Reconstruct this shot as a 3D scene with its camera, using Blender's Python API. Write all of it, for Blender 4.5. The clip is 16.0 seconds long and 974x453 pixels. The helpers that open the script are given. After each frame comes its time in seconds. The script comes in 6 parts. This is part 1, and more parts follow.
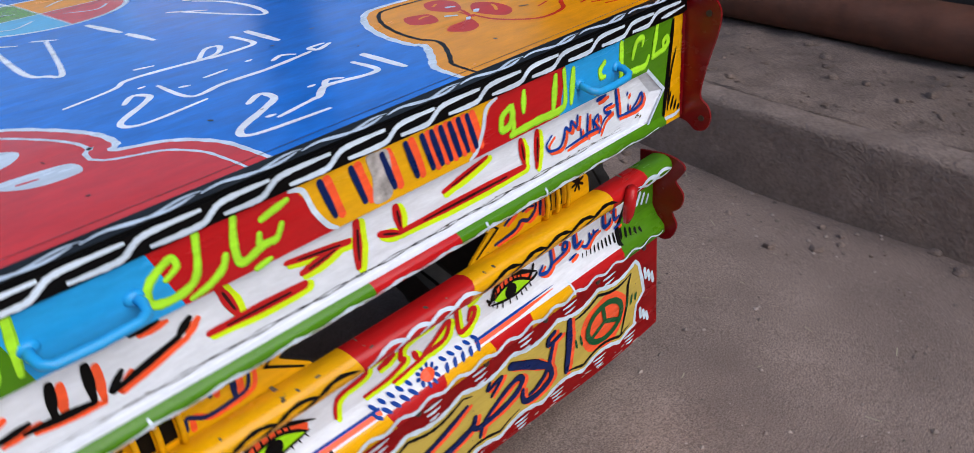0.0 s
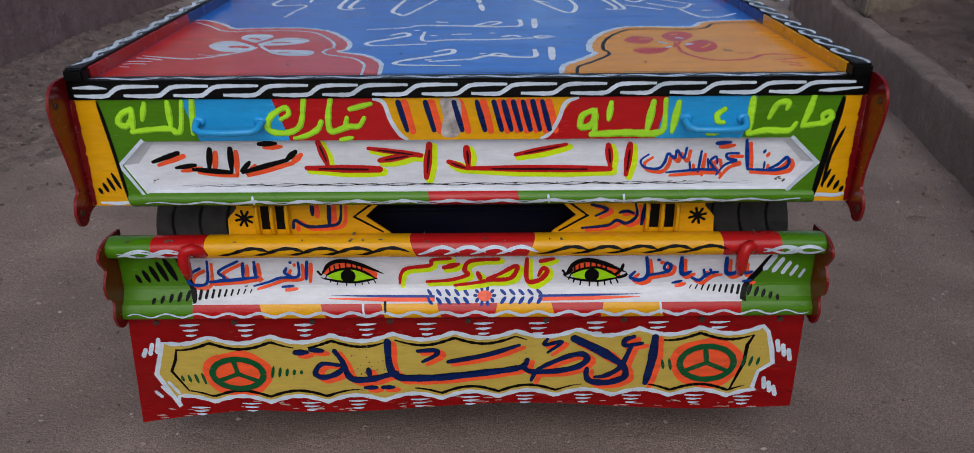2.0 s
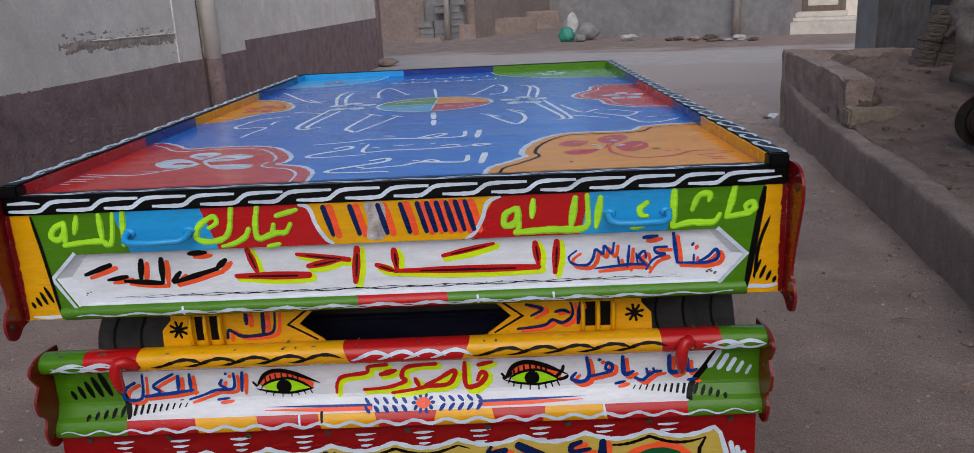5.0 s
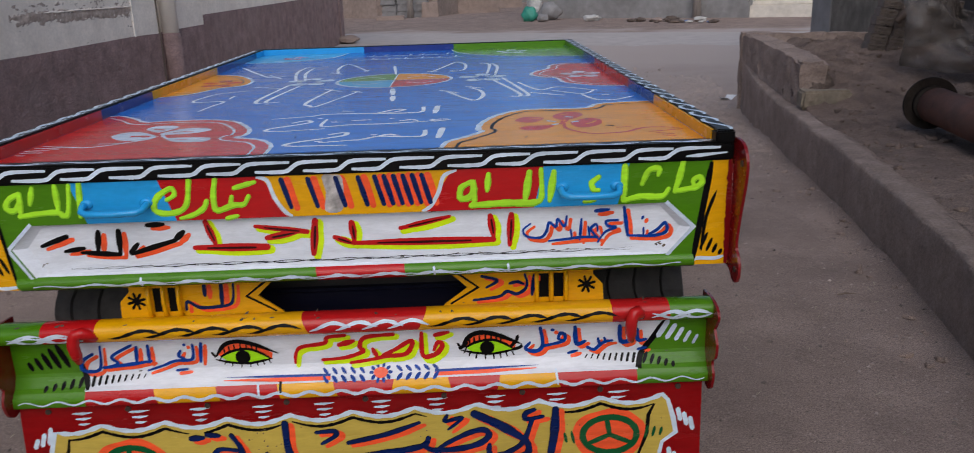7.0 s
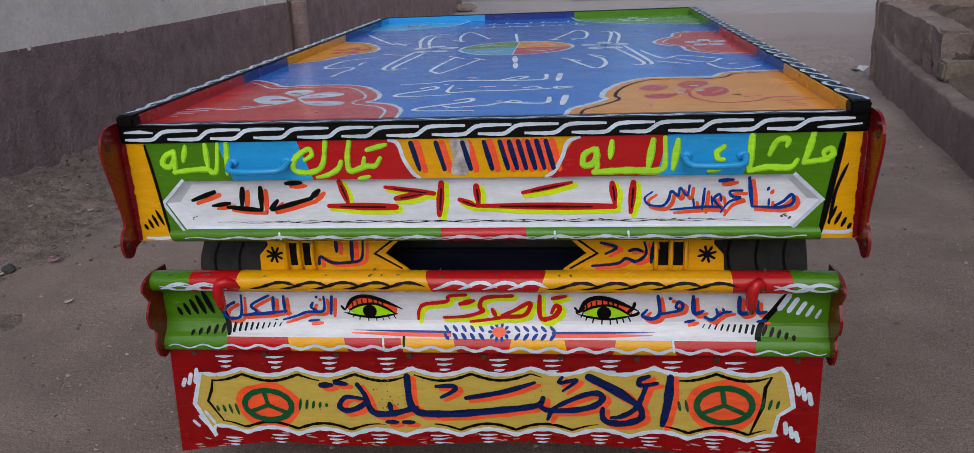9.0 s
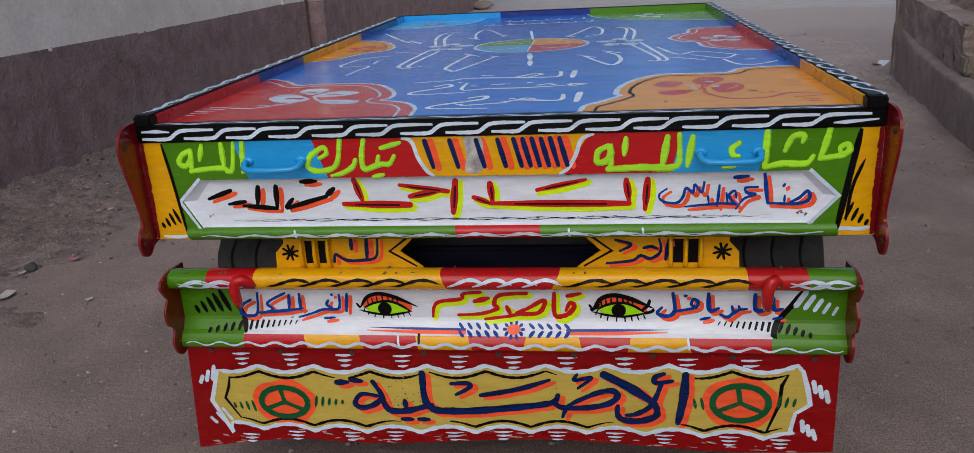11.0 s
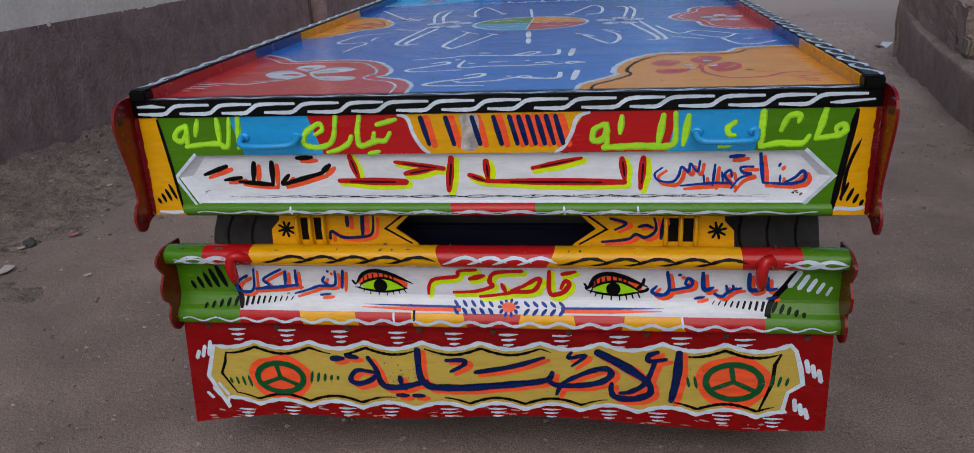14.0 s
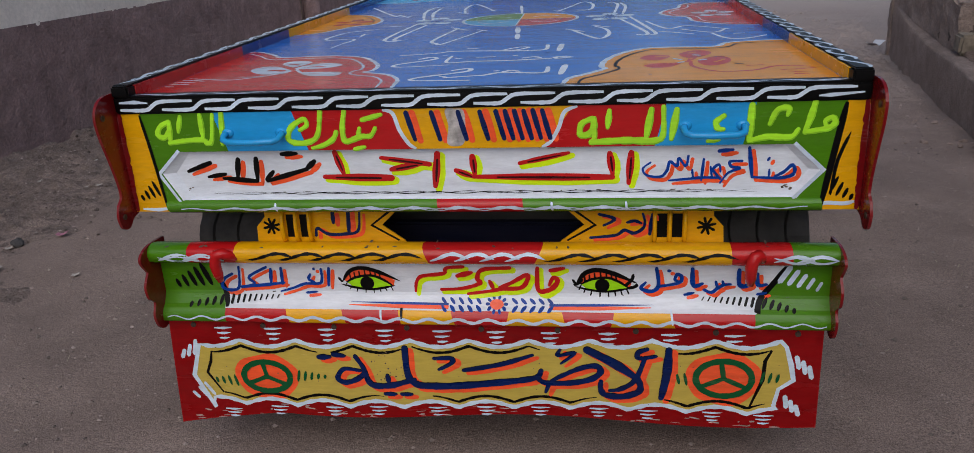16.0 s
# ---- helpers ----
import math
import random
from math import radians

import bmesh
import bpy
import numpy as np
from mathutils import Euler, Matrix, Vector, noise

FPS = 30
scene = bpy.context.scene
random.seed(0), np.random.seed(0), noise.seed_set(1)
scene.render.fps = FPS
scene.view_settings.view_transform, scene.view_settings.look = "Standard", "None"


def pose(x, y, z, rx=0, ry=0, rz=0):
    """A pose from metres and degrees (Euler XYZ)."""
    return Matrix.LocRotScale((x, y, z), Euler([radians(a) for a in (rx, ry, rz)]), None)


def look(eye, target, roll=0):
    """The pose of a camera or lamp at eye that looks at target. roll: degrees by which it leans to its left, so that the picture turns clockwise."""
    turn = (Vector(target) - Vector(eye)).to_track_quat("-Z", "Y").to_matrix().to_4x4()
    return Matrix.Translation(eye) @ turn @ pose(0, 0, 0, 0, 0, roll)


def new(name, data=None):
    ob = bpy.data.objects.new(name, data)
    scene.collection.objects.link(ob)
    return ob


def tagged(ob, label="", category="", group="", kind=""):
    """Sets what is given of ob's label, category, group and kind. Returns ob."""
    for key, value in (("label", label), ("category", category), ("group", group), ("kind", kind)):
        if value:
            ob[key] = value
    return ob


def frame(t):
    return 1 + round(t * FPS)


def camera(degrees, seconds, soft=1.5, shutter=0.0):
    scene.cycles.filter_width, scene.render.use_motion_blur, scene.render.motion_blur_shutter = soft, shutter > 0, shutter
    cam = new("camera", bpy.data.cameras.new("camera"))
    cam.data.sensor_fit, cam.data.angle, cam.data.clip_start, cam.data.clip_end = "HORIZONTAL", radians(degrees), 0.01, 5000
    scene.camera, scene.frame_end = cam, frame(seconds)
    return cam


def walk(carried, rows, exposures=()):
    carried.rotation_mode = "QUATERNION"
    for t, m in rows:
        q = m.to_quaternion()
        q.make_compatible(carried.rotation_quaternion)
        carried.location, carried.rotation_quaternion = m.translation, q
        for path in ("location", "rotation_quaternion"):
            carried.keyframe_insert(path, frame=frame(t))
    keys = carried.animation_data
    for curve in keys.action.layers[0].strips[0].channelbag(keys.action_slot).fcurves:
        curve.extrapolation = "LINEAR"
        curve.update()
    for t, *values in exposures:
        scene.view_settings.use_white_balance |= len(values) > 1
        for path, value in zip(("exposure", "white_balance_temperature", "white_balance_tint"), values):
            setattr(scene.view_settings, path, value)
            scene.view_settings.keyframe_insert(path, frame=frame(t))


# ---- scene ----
cam = camera(61.3, 16.0, soft=0.25, shutter=0.4)
PATH = [
    (0, (-0.573, -0.736, 1.145), (0.647, 0.521, 0.18), -5.3),
    (0.5, (-0.403, -1.016, 1.151), (0.489, 0.523, 0.235), -3.7),
    (1, (-0.218, -1.107, 1.135), (0.31, 0.601, 0.239), -1.0),
    (1.5, (-0.1, -1.199, 1.127), (0.093, 0.571, 0.214), 0.1),
    (2, (0.03, -1.318, 1.127), (0.029, 0.503, 0.301), -0.4),
    (2.5, (0.08, -1.424, 1.112), (0.007, 0.425, 0.355), -0.3),
    (3, (0.132, -1.476, 1.098), (-0.023, 0.393, 0.403), -0.8),
    (3.5, (0.193, -1.408, 1.098), (-0.001, 0.48, 0.469), -1.9),
    (4, (0.197, -1.353, 1.086), (0.035, 0.558, 0.517), -2.4),
    (4.5, (0.192, -1.327, 1.076), (0.087, 0.597, 0.538), -2.6),
    (4.7, (0.19, -1.328, 1.076), (0.108, 0.599, 0.547), -2.7),
    (6.8, (0.205, -1.362, 1.072), (0.27, 0.556, 0.508), -1.7),
    (7, (0.202, -1.366, 1.073), (0.242, 0.547, 0.493), -1.8),
    (7.5, (0.188, -1.377, 1.075), (0.127, 0.528, 0.468), -2.2),
    (8, (0.168, -1.389, 1.08), (0.014, 0.506, 0.459), -2.3),
    (8.5, (0.176, -1.393, 1.07), (-0.026, 0.493, 0.435), -2.3),
    (9, (0.181, -1.398, 1.074), (-0.045, 0.484, 0.434), -2.5),
    (9.5, (0.183, -1.402, 1.077), (-0.057, 0.478, 0.438), -2.5),
    (10, (0.184, -1.399, 1.074), (-0.065, 0.479, 0.433), -2.4),
    (12.5, (0.193, -1.398, 1.079), (-0.095, 0.473, 0.436), -4.3),
    (13, (0.19, -1.4, 1.084), (-0.08, 0.475, 0.443), -4.0),
    (13.5, (0.196, -1.4, 1.08), (-0.067, 0.47, 0.424), -3.3),
    (14, (0.198, -1.4, 1.07), (-0.073, 0.458, 0.381), -2.7),
    (14.5, (0.199, -1.387, 1.049), (-0.062, 0.463, 0.335), -2.4),
    (15, (0.205, -1.379, 1.047), (-0.045, 0.473, 0.336), -2.4),
    (15.5, (0.212, -1.384, 1.054), (-0.04, 0.473, 0.355), -2.6),
    (16, (0.211, -1.386, 1.057), (-0.049, 0.473, 0.368), -2.8),
]
walk(cam, [(t, look(eye, target, roll)) for t, eye, target, roll in PATH], [(0, 0.38), (0.5, 0.06), (1.0, -0.14), (1.5, -0.28), (2.5, -0.20), (3.0, -0.14), (7, -0.13), (9, -0.15), (13, -0.21), (14.5, -0.29), (16, -0.27)])

# ---- world and light: open shade under a pale evening sky ----
world = bpy.data.worlds.new("sky")
world.use_nodes = True
scene.world = world
_n, _l = world.node_tree.nodes, world.node_tree.links
sky = _n.new("ShaderNodeTexSky")
sky.sky_type, sky.sun_disc = "NISHITA", False
sky.sun_elevation, sky.sun_rotation = radians(42), radians(186.6)
sky.air_density, sky.dust_density = 1.0, 1.5
_n["Background"].inputs["Strength"].default_value = 0.125
_l.new(sky.outputs["Color"], _n["Background"].inputs["Color"])
sun = new("sun", bpy.data.lights.new("sun", "SUN"))
sun.data.energy, sun.data.angle, sun.data.color = 1.5, radians(60), (1.0, 0.97, 0.955)
sun.matrix_world = look((0.6, -5.2, 5.0), (0, 0, 0))
scene.view_settings.exposure = -0.12


# ---- materials ----
def lin(r, g, b):
    return tuple(((c / 255 + 0.055) / 1.055) ** 2.4 if c > 10 else c / 255 / 12.92 for c in (r, g, b))


def material(name, colour, rough=0.5, metal=0.0, grain=0.0, scale=30.0, stain=0.0, stain_scale=4.0, bump=0.0, bump_scale=60.0,
             coat=0.0, dirt=(0.10, 0.085, 0.07), streak=None, island=0.0, spec=0.5, speck=0.0, speck_scale=160.0, wander=0.0, deep=0.01, fine=0.0):
    """A node material: base colour, fine grain, larger stains of dirt, roughness breakup and relief."""
    m = bpy.data.materials.new(name)
    m.use_nodes = True
    nt = m.node_tree
    bsdf = nt.nodes["Principled BSDF"]
    bsdf.inputs["Roughness"].default_value = rough
    bsdf.inputs["Metallic"].default_value = metal
    bsdf.inputs["Coat Weight"].default_value = coat
    bsdf.inputs["Specular IOR Level"].default_value = spec
    bsdf.inputs["Coat Roughness"].default_value = 0.12
    co = nt.nodes.new("ShaderNodeTexCoord")
    mp = nt.nodes.new("ShaderNodeMapping")
    if streak:
        mp.inputs["Scale"].default_value = streak
    nt.links.new(co.outputs["Object"], mp.inputs["Vector"])

    def tex(sc, detail=6.0, rough_=0.6):
        t = nt.nodes.new("ShaderNodeTexNoise")
        t.inputs["Scale"].default_value, t.inputs["Detail"].default_value, t.inputs["Roughness"].default_value = sc, detail, rough_
        nt.links.new(mp.outputs["Vector"], t.inputs["Vector"])
        return t.outputs["Fac"]

    def ramp(src, a, b, lo, hi):
        r = nt.nodes.new("ShaderNodeMapRange")
        r.inputs["From Min"].default_value, r.inputs["From Max"].default_value = a, b
        r.inputs["To Min"].default_value, r.inputs["To Max"].default_value = lo, hi
        nt.links.new(src, r.inputs["Value"])
        return r.outputs["Result"]

    def mix(kind, fac, a, b):
        x = nt.nodes.new("ShaderNodeMix")
        x.data_type, x.blend_type = "RGBA", kind
        for sock, val in ((x.inputs["Factor"], fac), (x.inputs["A"], a), (x.inputs["B"], b)):
            if isinstance(val, (int, float)):
                sock.default_value = val
            elif isinstance(val, tuple):
                sock.default_value = (*val, 1.0)
            else:
                nt.links.new(val, sock)
        return x.outputs["Result"]

    col = mix("MIX", 0.0, colour, colour)
    if grain:
        v = ramp(tex(scale), 0.3, 0.7, 1 - grain, 1 + grain)
        g = nt.nodes.new("ShaderNodeCombineColor")
        for k in range(3):
            nt.links.new(v, g.inputs[k])
        col = mix("MULTIPLY", 1.0, col, g.outputs["Color"])
    if speck:
        v = ramp(tex(speck_scale, 3.0, 0.7), 0.34, 0.66, 1 - speck, 1 + speck)
        g = nt.nodes.new("ShaderNodeCombineColor")
        for k in range(3):
            nt.links.new(v, g.inputs[k])
        col = mix("MULTIPLY", 1.0, col, g.outputs["Color"])
    if wander:
        obj = nt.nodes.new("ShaderNodeObjectInfo")
        v = ramp(obj.outputs["Random"], 0, 1, 1 - wander, 1 + wander)
        g = nt.nodes.new("ShaderNodeCombineColor")
        for k in range(3):
            nt.links.new(v, g.inputs[k])
        col = mix("MULTIPLY", 1.0, col, g.outputs["Color"])
    if island:
        geo = nt.nodes.new("ShaderNodeNewGeometry")
        v = ramp(geo.outputs["Random Per Island"], 0, 1, 1 - island, 1 + island)
        g = nt.nodes.new("ShaderNodeCombineColor")
        for k in range(3):
            nt.links.new(v, g.inputs[k])
        col = mix("MULTIPLY", 1.0, col, g.outputs["Color"])
    if stain:
        col = mix("MIX", ramp(tex(stain_scale, 8.0, 0.65), 0.45, 0.75, 0.0, stain), col, dirt)
    nt.links.new(col, bsdf.inputs["Base Color"])
    nt.links.new(ramp(tex(scale * 0.4), 0.3, 0.7, max(0.02, rough - 0.08), min(1.0, rough + 0.1)), bsdf.inputs["Roughness"])
    if bump:
        b = nt.nodes.new("ShaderNodeBump")
        b.inputs["Strength"].default_value, b.inputs["Distance"].default_value = min(1.0, bump), deep
        high = tex(bump_scale, 8.0, 0.65)
        if fine:
            add = nt.nodes.new("ShaderNodeMath")
            add.operation, add.inputs[1].default_value = "MULTIPLY_ADD", fine
            nt.links.new(tex(bump_scale * 6, 4.0, 0.6), add.inputs[0])
            nt.links.new(high, add.inputs[2])
            high = add.outputs["Value"]
        nt.links.new(high, b.inputs["Height"])
        nt.links.new(b.outputs["Normal"], bsdf.inputs["Normal"])
    return m


def enamel(name, rgb, rough=0.22, wear=0.10, grain=0.07, dirt=(0.16, 0.13, 0.11), coat=0.06, spec=0.34, wander=0.0):
    """Glossy brushed enamel paint with faint brush streaks and dust."""
    return material(name, lin(*rgb), rough, grain=grain, scale=38.0, stain=wear, stain_scale=7.0, bump=0.10, bump_scale=26.0, coat=coat,
                    dirt=dirt, streak=(0.35, 1.0, 1.6), spec=spec, speck=0.05, speck_scale=110.0, wander=wander)


YEL, GREEN, RED = enamel("yellow_enamel", (232, 168, 8)), enamel("green_enamel", (74, 128, 16)), enamel("red_enamel", (186, 22, 26))
DKRED = enamel("ear_red_enamel", (122, 12, 18), wear=0.2)
BEAM = enamel("dark_navy_enamel", (12, 16, 44), 0.5, coat=0.0, spec=0.2)
SKYB, WHITE, BLACK = enamel("light_blue_enamel", (36, 156, 220)), enamel("white_enamel", (226, 230, 238), 0.28, 0.08), enamel("black_enamel", (3, 3, 4), 0.4, 0.02, coat=0.0, spec=0.18)
DECKB = enamel("deck_blue_enamel", (3, 110, 208), 0.12, 0.12, 0.20, (0.05, 0.14, 0.32), coat=0.0, spec=0.2)
DECKR, DECKY = enamel("deck_red_enamel", (204, 36, 32), 0.16, 0.12, 0.12, coat=0.0, spec=0.28), enamel("deck_yellow_enamel", (234, 150, 6), 0.2, 0.10, 0.12, coat=0.0, spec=0.12)
DECKG, DECKS = enamel("deck_green_enamel", (96, 150, 30), 0.2, 0.2), enamel("deck_sky_enamel", (70, 176, 226), 0.2, 0.2)
BLUE2 = enamel("rail_blue_enamel", (12, 48, 128))
LIME_EDGE = enamel("thin_lime_paint", (140, 208, 44), grain=0.25)
LIME, ORANGE, NEON = enamel("lime_paint", (176, 240, 50), grain=0.12, wander=0.06), enamel("orange_paint", (252, 92, 48), grain=0.14), enamel("neon_yellow_paint", (216, 246, 20))
DECKW = enamel("deck_white_paint", (232, 238, 246), 0.3, 0.04, grain=0.12, spec=0.25)
EYELIME = enamel("eye_lime_paint", (166, 232, 24))
NAVY, ROYAL, PALE = enamel("navy_paint", (4, 30, 84), 0.3, 0.03, grain=0.3, coat=0.0, spec=0.25), enamel("royal_blue_paint", (0, 60, 150), 0.3, 0.03, grain=0.25, coat=0.0, spec=0.25), enamel("pale_paint", (206, 220, 234), 0.28, 0.06, grain=0.14, wander=0.08)
GOLD, EGREEN = enamel("gold_paint", (198, 172, 78)), enamel("emblem_green_paint", (6, 84, 44))
LETRED = enamel("letter_red_paint", (196, 26, 28))
DKCORE = enamel("dark_red_paint", (58, 10, 14))
PETAL = enamel("petal_orange_paint", (200, 40, 16), coat=0.0, spec=0.15)
RUBBER = material("tyre_rubber", (0.036, 0.033, 0.032), 0.75, grain=0.25, scale=40, stain=0.5, stain_scale=9, dirt=(0.10, 0.085, 0.075), bump=0.2, bump_scale=120)
STEEL = material("dark_chassis_steel", (0.030, 0.025, 0.023), 0.55, grain=0.2, scale=30, stain=0.5, stain_scale=8)
BOLT = material("rusty_bolt", (0.07, 0.04, 0.03), 0.6, metal=0.4, grain=0.3, scale=200)
SCUFF = material("pale_paint_scuff", (0.46, 0.30, 0.27), 0.7, grain=0.3, scale=60, island=0.3)
GRIME_DARK = material("brown_grime_and_hole_shade", (0.10, 0.075, 0.055), 0.8, grain=0.3, scale=60, island=0.4)
PATCH = material("scraped_paint_patch", (0.50, 0.46, 0.44), 0.6, grain=0.4, scale=60, stain=0.6, stain_scale=40, bump=0.4, bump_scale=90)
EARTH = material("packed_earth", (0.298, 0.227, 0.197), 0.97, grain=0.22, scale=3.2, stain=0.7, stain_scale=1.1, dirt=(0.205, 0.156, 0.136), bump=1.0, bump_scale=55, spec=0.12, speck=0.44, speck_scale=260, deep=0.006, fine=0.5)
SOIL = material("loose_soil", (0.150, 0.115, 0.099), 1.0, grain=0.4, scale=14, stain=0.6, stain_scale=2.2, dirt=(0.085, 0.064, 0.056), bump=1.0, bump_scale=30, spec=0.12, speck=0.4, speck_scale=150, deep=0.025, fine=0.5)
CLODS = material("crumbly_earth", (0.266, 0.206, 0.180), 1.0, grain=0.4, scale=10, stain=0.6, stain_scale=2.5, dirt=(0.15, 0.115, 0.10), bump=1.0, bump_scale=30, spec=0.12, speck=0.35, speck_scale=150, deep=0.02, fine=0.5)
MUDDY = material("muddy_plaster", (0.47, 0.385, 0.335), 0.95, grain=0.35, scale=24, stain=0.9, stain_scale=9, dirt=(0.27, 0.205, 0.17), bump=0.8, bump_scale=60, spec=0.2)
PLASTER = material("pale_plaster", (0.82, 0.735, 0.655), 0.9, grain=0.10, scale=5, stain=0.6, stain_scale=1.1, dirt=(0.56, 0.475, 0.405), bump=0.5, bump_scale=30, speck=0.06, speck_scale=40)
DADO = material("brown_trowelled_dado", (0.285, 0.190, 0.183), 0.85, grain=0.3, scale=7, stain=0.5, stain_scale=1.8, dirt=(0.31, 0.232, 0.214), bump=1.0, bump_scale=17, spec=0.4, speck=0.16, speck_scale=60, deep=0.035, fine=0.25)
CEMENT = material("grey_cement_plaster", (0.345, 0.264, 0.228), 0.92, grain=0.2, scale=9, stain=0.6, stain_scale=2.2, dirt=(0.200, 0.152, 0.134), bump=1.0, bump_scale=26, spec=0.2, speck=0.2, speck_scale=90, deep=0.02, fine=0.4)
CEMENT2 = material("smooth_grey_cement", (0.25, 0.238, 0.238), 0.9, grain=0.15, scale=6, stain=0.6, stain_scale=1.2, dirt=(0.12, 0.105, 0.10), bump=0.4, bump_scale=20)
PIPE = material("rusty_iron_pipe", (0.140, 0.050, 0.028), 0.75, grain=0.3, scale=14, stain=0.6, stain_scale=5, dirt=(0.10, 0.055, 0.04), bump=0.3, bump_scale=60)
FLANGE = material("dark_iron_flange", (0.020, 0.015, 0.013), 0.9, grain=0.3, scale=40, stain=0.5, spec=0.08)
BLOCKM = material("limestone_block", (0.25, 0.205, 0.155), 0.9, grain=0.3, scale=20, stain=0.8, stain_scale=6, bump=0.6, bump_scale=40)
BRICKM = material("dusty_hollow_brick", (0.155, 0.122, 0.108), 0.9, grain=0.2, scale=30, stain=0.5, stain_scale=8, bump=0.4, island=0.2)
# streaked grey with the pillar front's shade in it; the round stone shares it
FRONTGREY = material("streaked_dark_grey", (0.100, 0.094, 0.094), 0.9, grain=0.4, scale=9, stain=0.7, stain_scale=5, dirt=(0.05, 0.046, 0.046), bump=1.0, bump_scale=16, streak=(2, 1, 0.6), deep=0.03, fine=0.4)
CREAM = material("cream_stone", (0.66, 0.60, 0.53), 0.8, grain=0.08, scale=10, stain=0.3, stain_scale=3)
PALEWOOD = material("pale_weathered_wood", (0.33, 0.285, 0.26), 0.85, grain=0.25, scale=20, stain=0.4, streak=(1, 1, 0.15))
RAGBLUE = material("blue_rag", (0.16, 0.22, 0.42), 0.8, grain=0.2, scale=30)
WOODM = material("weathered_wood", (0.17, 0.12, 0.095), 0.8, grain=0.3, scale=20, stain=0.4, streak=(1, 1, 0.15))
ROADM = material("dusty_road", (0.44, 0.392, 0.372), 0.95, grain=0.12, scale=4, stain=0.3, stain_scale=0.5, dirt=(0.29, 0.25, 0.235), bump=0.4, bump_scale=12)
PEBBLE = material("pebble", (0.275, 0.222, 0.200), 0.95, grain=0.3, scale=40, island=0.55, spec=0.2)
PINK = material("pink_paper", (0.42, 0.17, 0.24), 0.7, grain=0.1, scale=40)
STRAW = material("dry_straw", (0.42, 0.37, 0.27), 0.8, grain=0.2, scale=60)
CHIP = material("dirty_pale_chip", (0.47, 0.42, 0.38), 0.85, grain=0.25, scale=60, stain=0.5, stain_scale=30)
PAPER = material("litter_paper", (0.72, 0.72, 0.74), 0.7, grain=0.1, scale=40)
BAGW, BAGT = material("white_sack", (0.50, 0.48, 0.46), 0.8, grain=0.2, scale=14, stain=0.5), material("teal_bag", (0.03, 0.25, 0.18), 0.5, grain=0.2, scale=20)
MOULD = material("mouldy_plaster_crumb", (0.36, 0.285, 0.235), 0.95, grain=0.35, scale=30, island=0.45, spec=0.2)
# near-black colour that holds the shade of the space beyond the pipe
SHADE = material("near_black_shade", (0.030, 0.027, 0.026), 0.95, grain=0.2, scale=4, stain=0.4, stain_scale=1.0)
PVC = material("painted_drainpipe", (0.86, 0.80, 0.73), 0.6, grain=0.06, scale=10, stain=0.15, stain_scale=3, dirt=(0.55, 0.48, 0.42))


def far_tone(m, colour, near, far, band=True, wobble=7.0, blend="MIX"):
    """Turns a ground material towards another colour up the street, with a ragged border."""
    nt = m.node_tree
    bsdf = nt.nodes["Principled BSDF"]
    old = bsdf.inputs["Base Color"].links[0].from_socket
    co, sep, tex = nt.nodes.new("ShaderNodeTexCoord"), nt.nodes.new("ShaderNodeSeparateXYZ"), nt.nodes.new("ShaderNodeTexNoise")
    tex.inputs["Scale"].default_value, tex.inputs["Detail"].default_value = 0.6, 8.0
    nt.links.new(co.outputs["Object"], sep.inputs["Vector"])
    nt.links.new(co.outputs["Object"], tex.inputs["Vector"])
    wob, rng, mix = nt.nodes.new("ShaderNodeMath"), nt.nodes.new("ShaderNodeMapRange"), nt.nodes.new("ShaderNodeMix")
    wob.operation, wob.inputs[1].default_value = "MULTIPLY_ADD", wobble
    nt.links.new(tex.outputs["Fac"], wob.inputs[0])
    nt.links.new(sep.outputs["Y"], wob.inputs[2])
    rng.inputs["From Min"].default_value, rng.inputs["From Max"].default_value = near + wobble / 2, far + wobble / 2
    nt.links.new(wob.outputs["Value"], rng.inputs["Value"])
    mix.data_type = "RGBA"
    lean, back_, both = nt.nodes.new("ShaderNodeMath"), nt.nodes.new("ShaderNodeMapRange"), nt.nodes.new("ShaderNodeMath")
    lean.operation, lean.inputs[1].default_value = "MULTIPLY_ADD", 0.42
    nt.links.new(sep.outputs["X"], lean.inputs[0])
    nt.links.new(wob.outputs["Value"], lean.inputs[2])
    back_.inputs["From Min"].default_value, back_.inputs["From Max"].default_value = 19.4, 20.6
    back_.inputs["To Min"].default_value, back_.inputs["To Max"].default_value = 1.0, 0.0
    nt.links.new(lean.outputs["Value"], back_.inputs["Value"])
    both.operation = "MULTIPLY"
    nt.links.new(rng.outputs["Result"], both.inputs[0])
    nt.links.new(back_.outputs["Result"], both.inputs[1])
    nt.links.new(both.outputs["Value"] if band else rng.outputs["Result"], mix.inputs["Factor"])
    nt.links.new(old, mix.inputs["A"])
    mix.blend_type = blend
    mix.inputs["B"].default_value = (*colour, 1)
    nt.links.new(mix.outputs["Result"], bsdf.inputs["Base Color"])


far_tone(EARTH, (0.44, 0.370, 0.340), 3.0, 9.0)
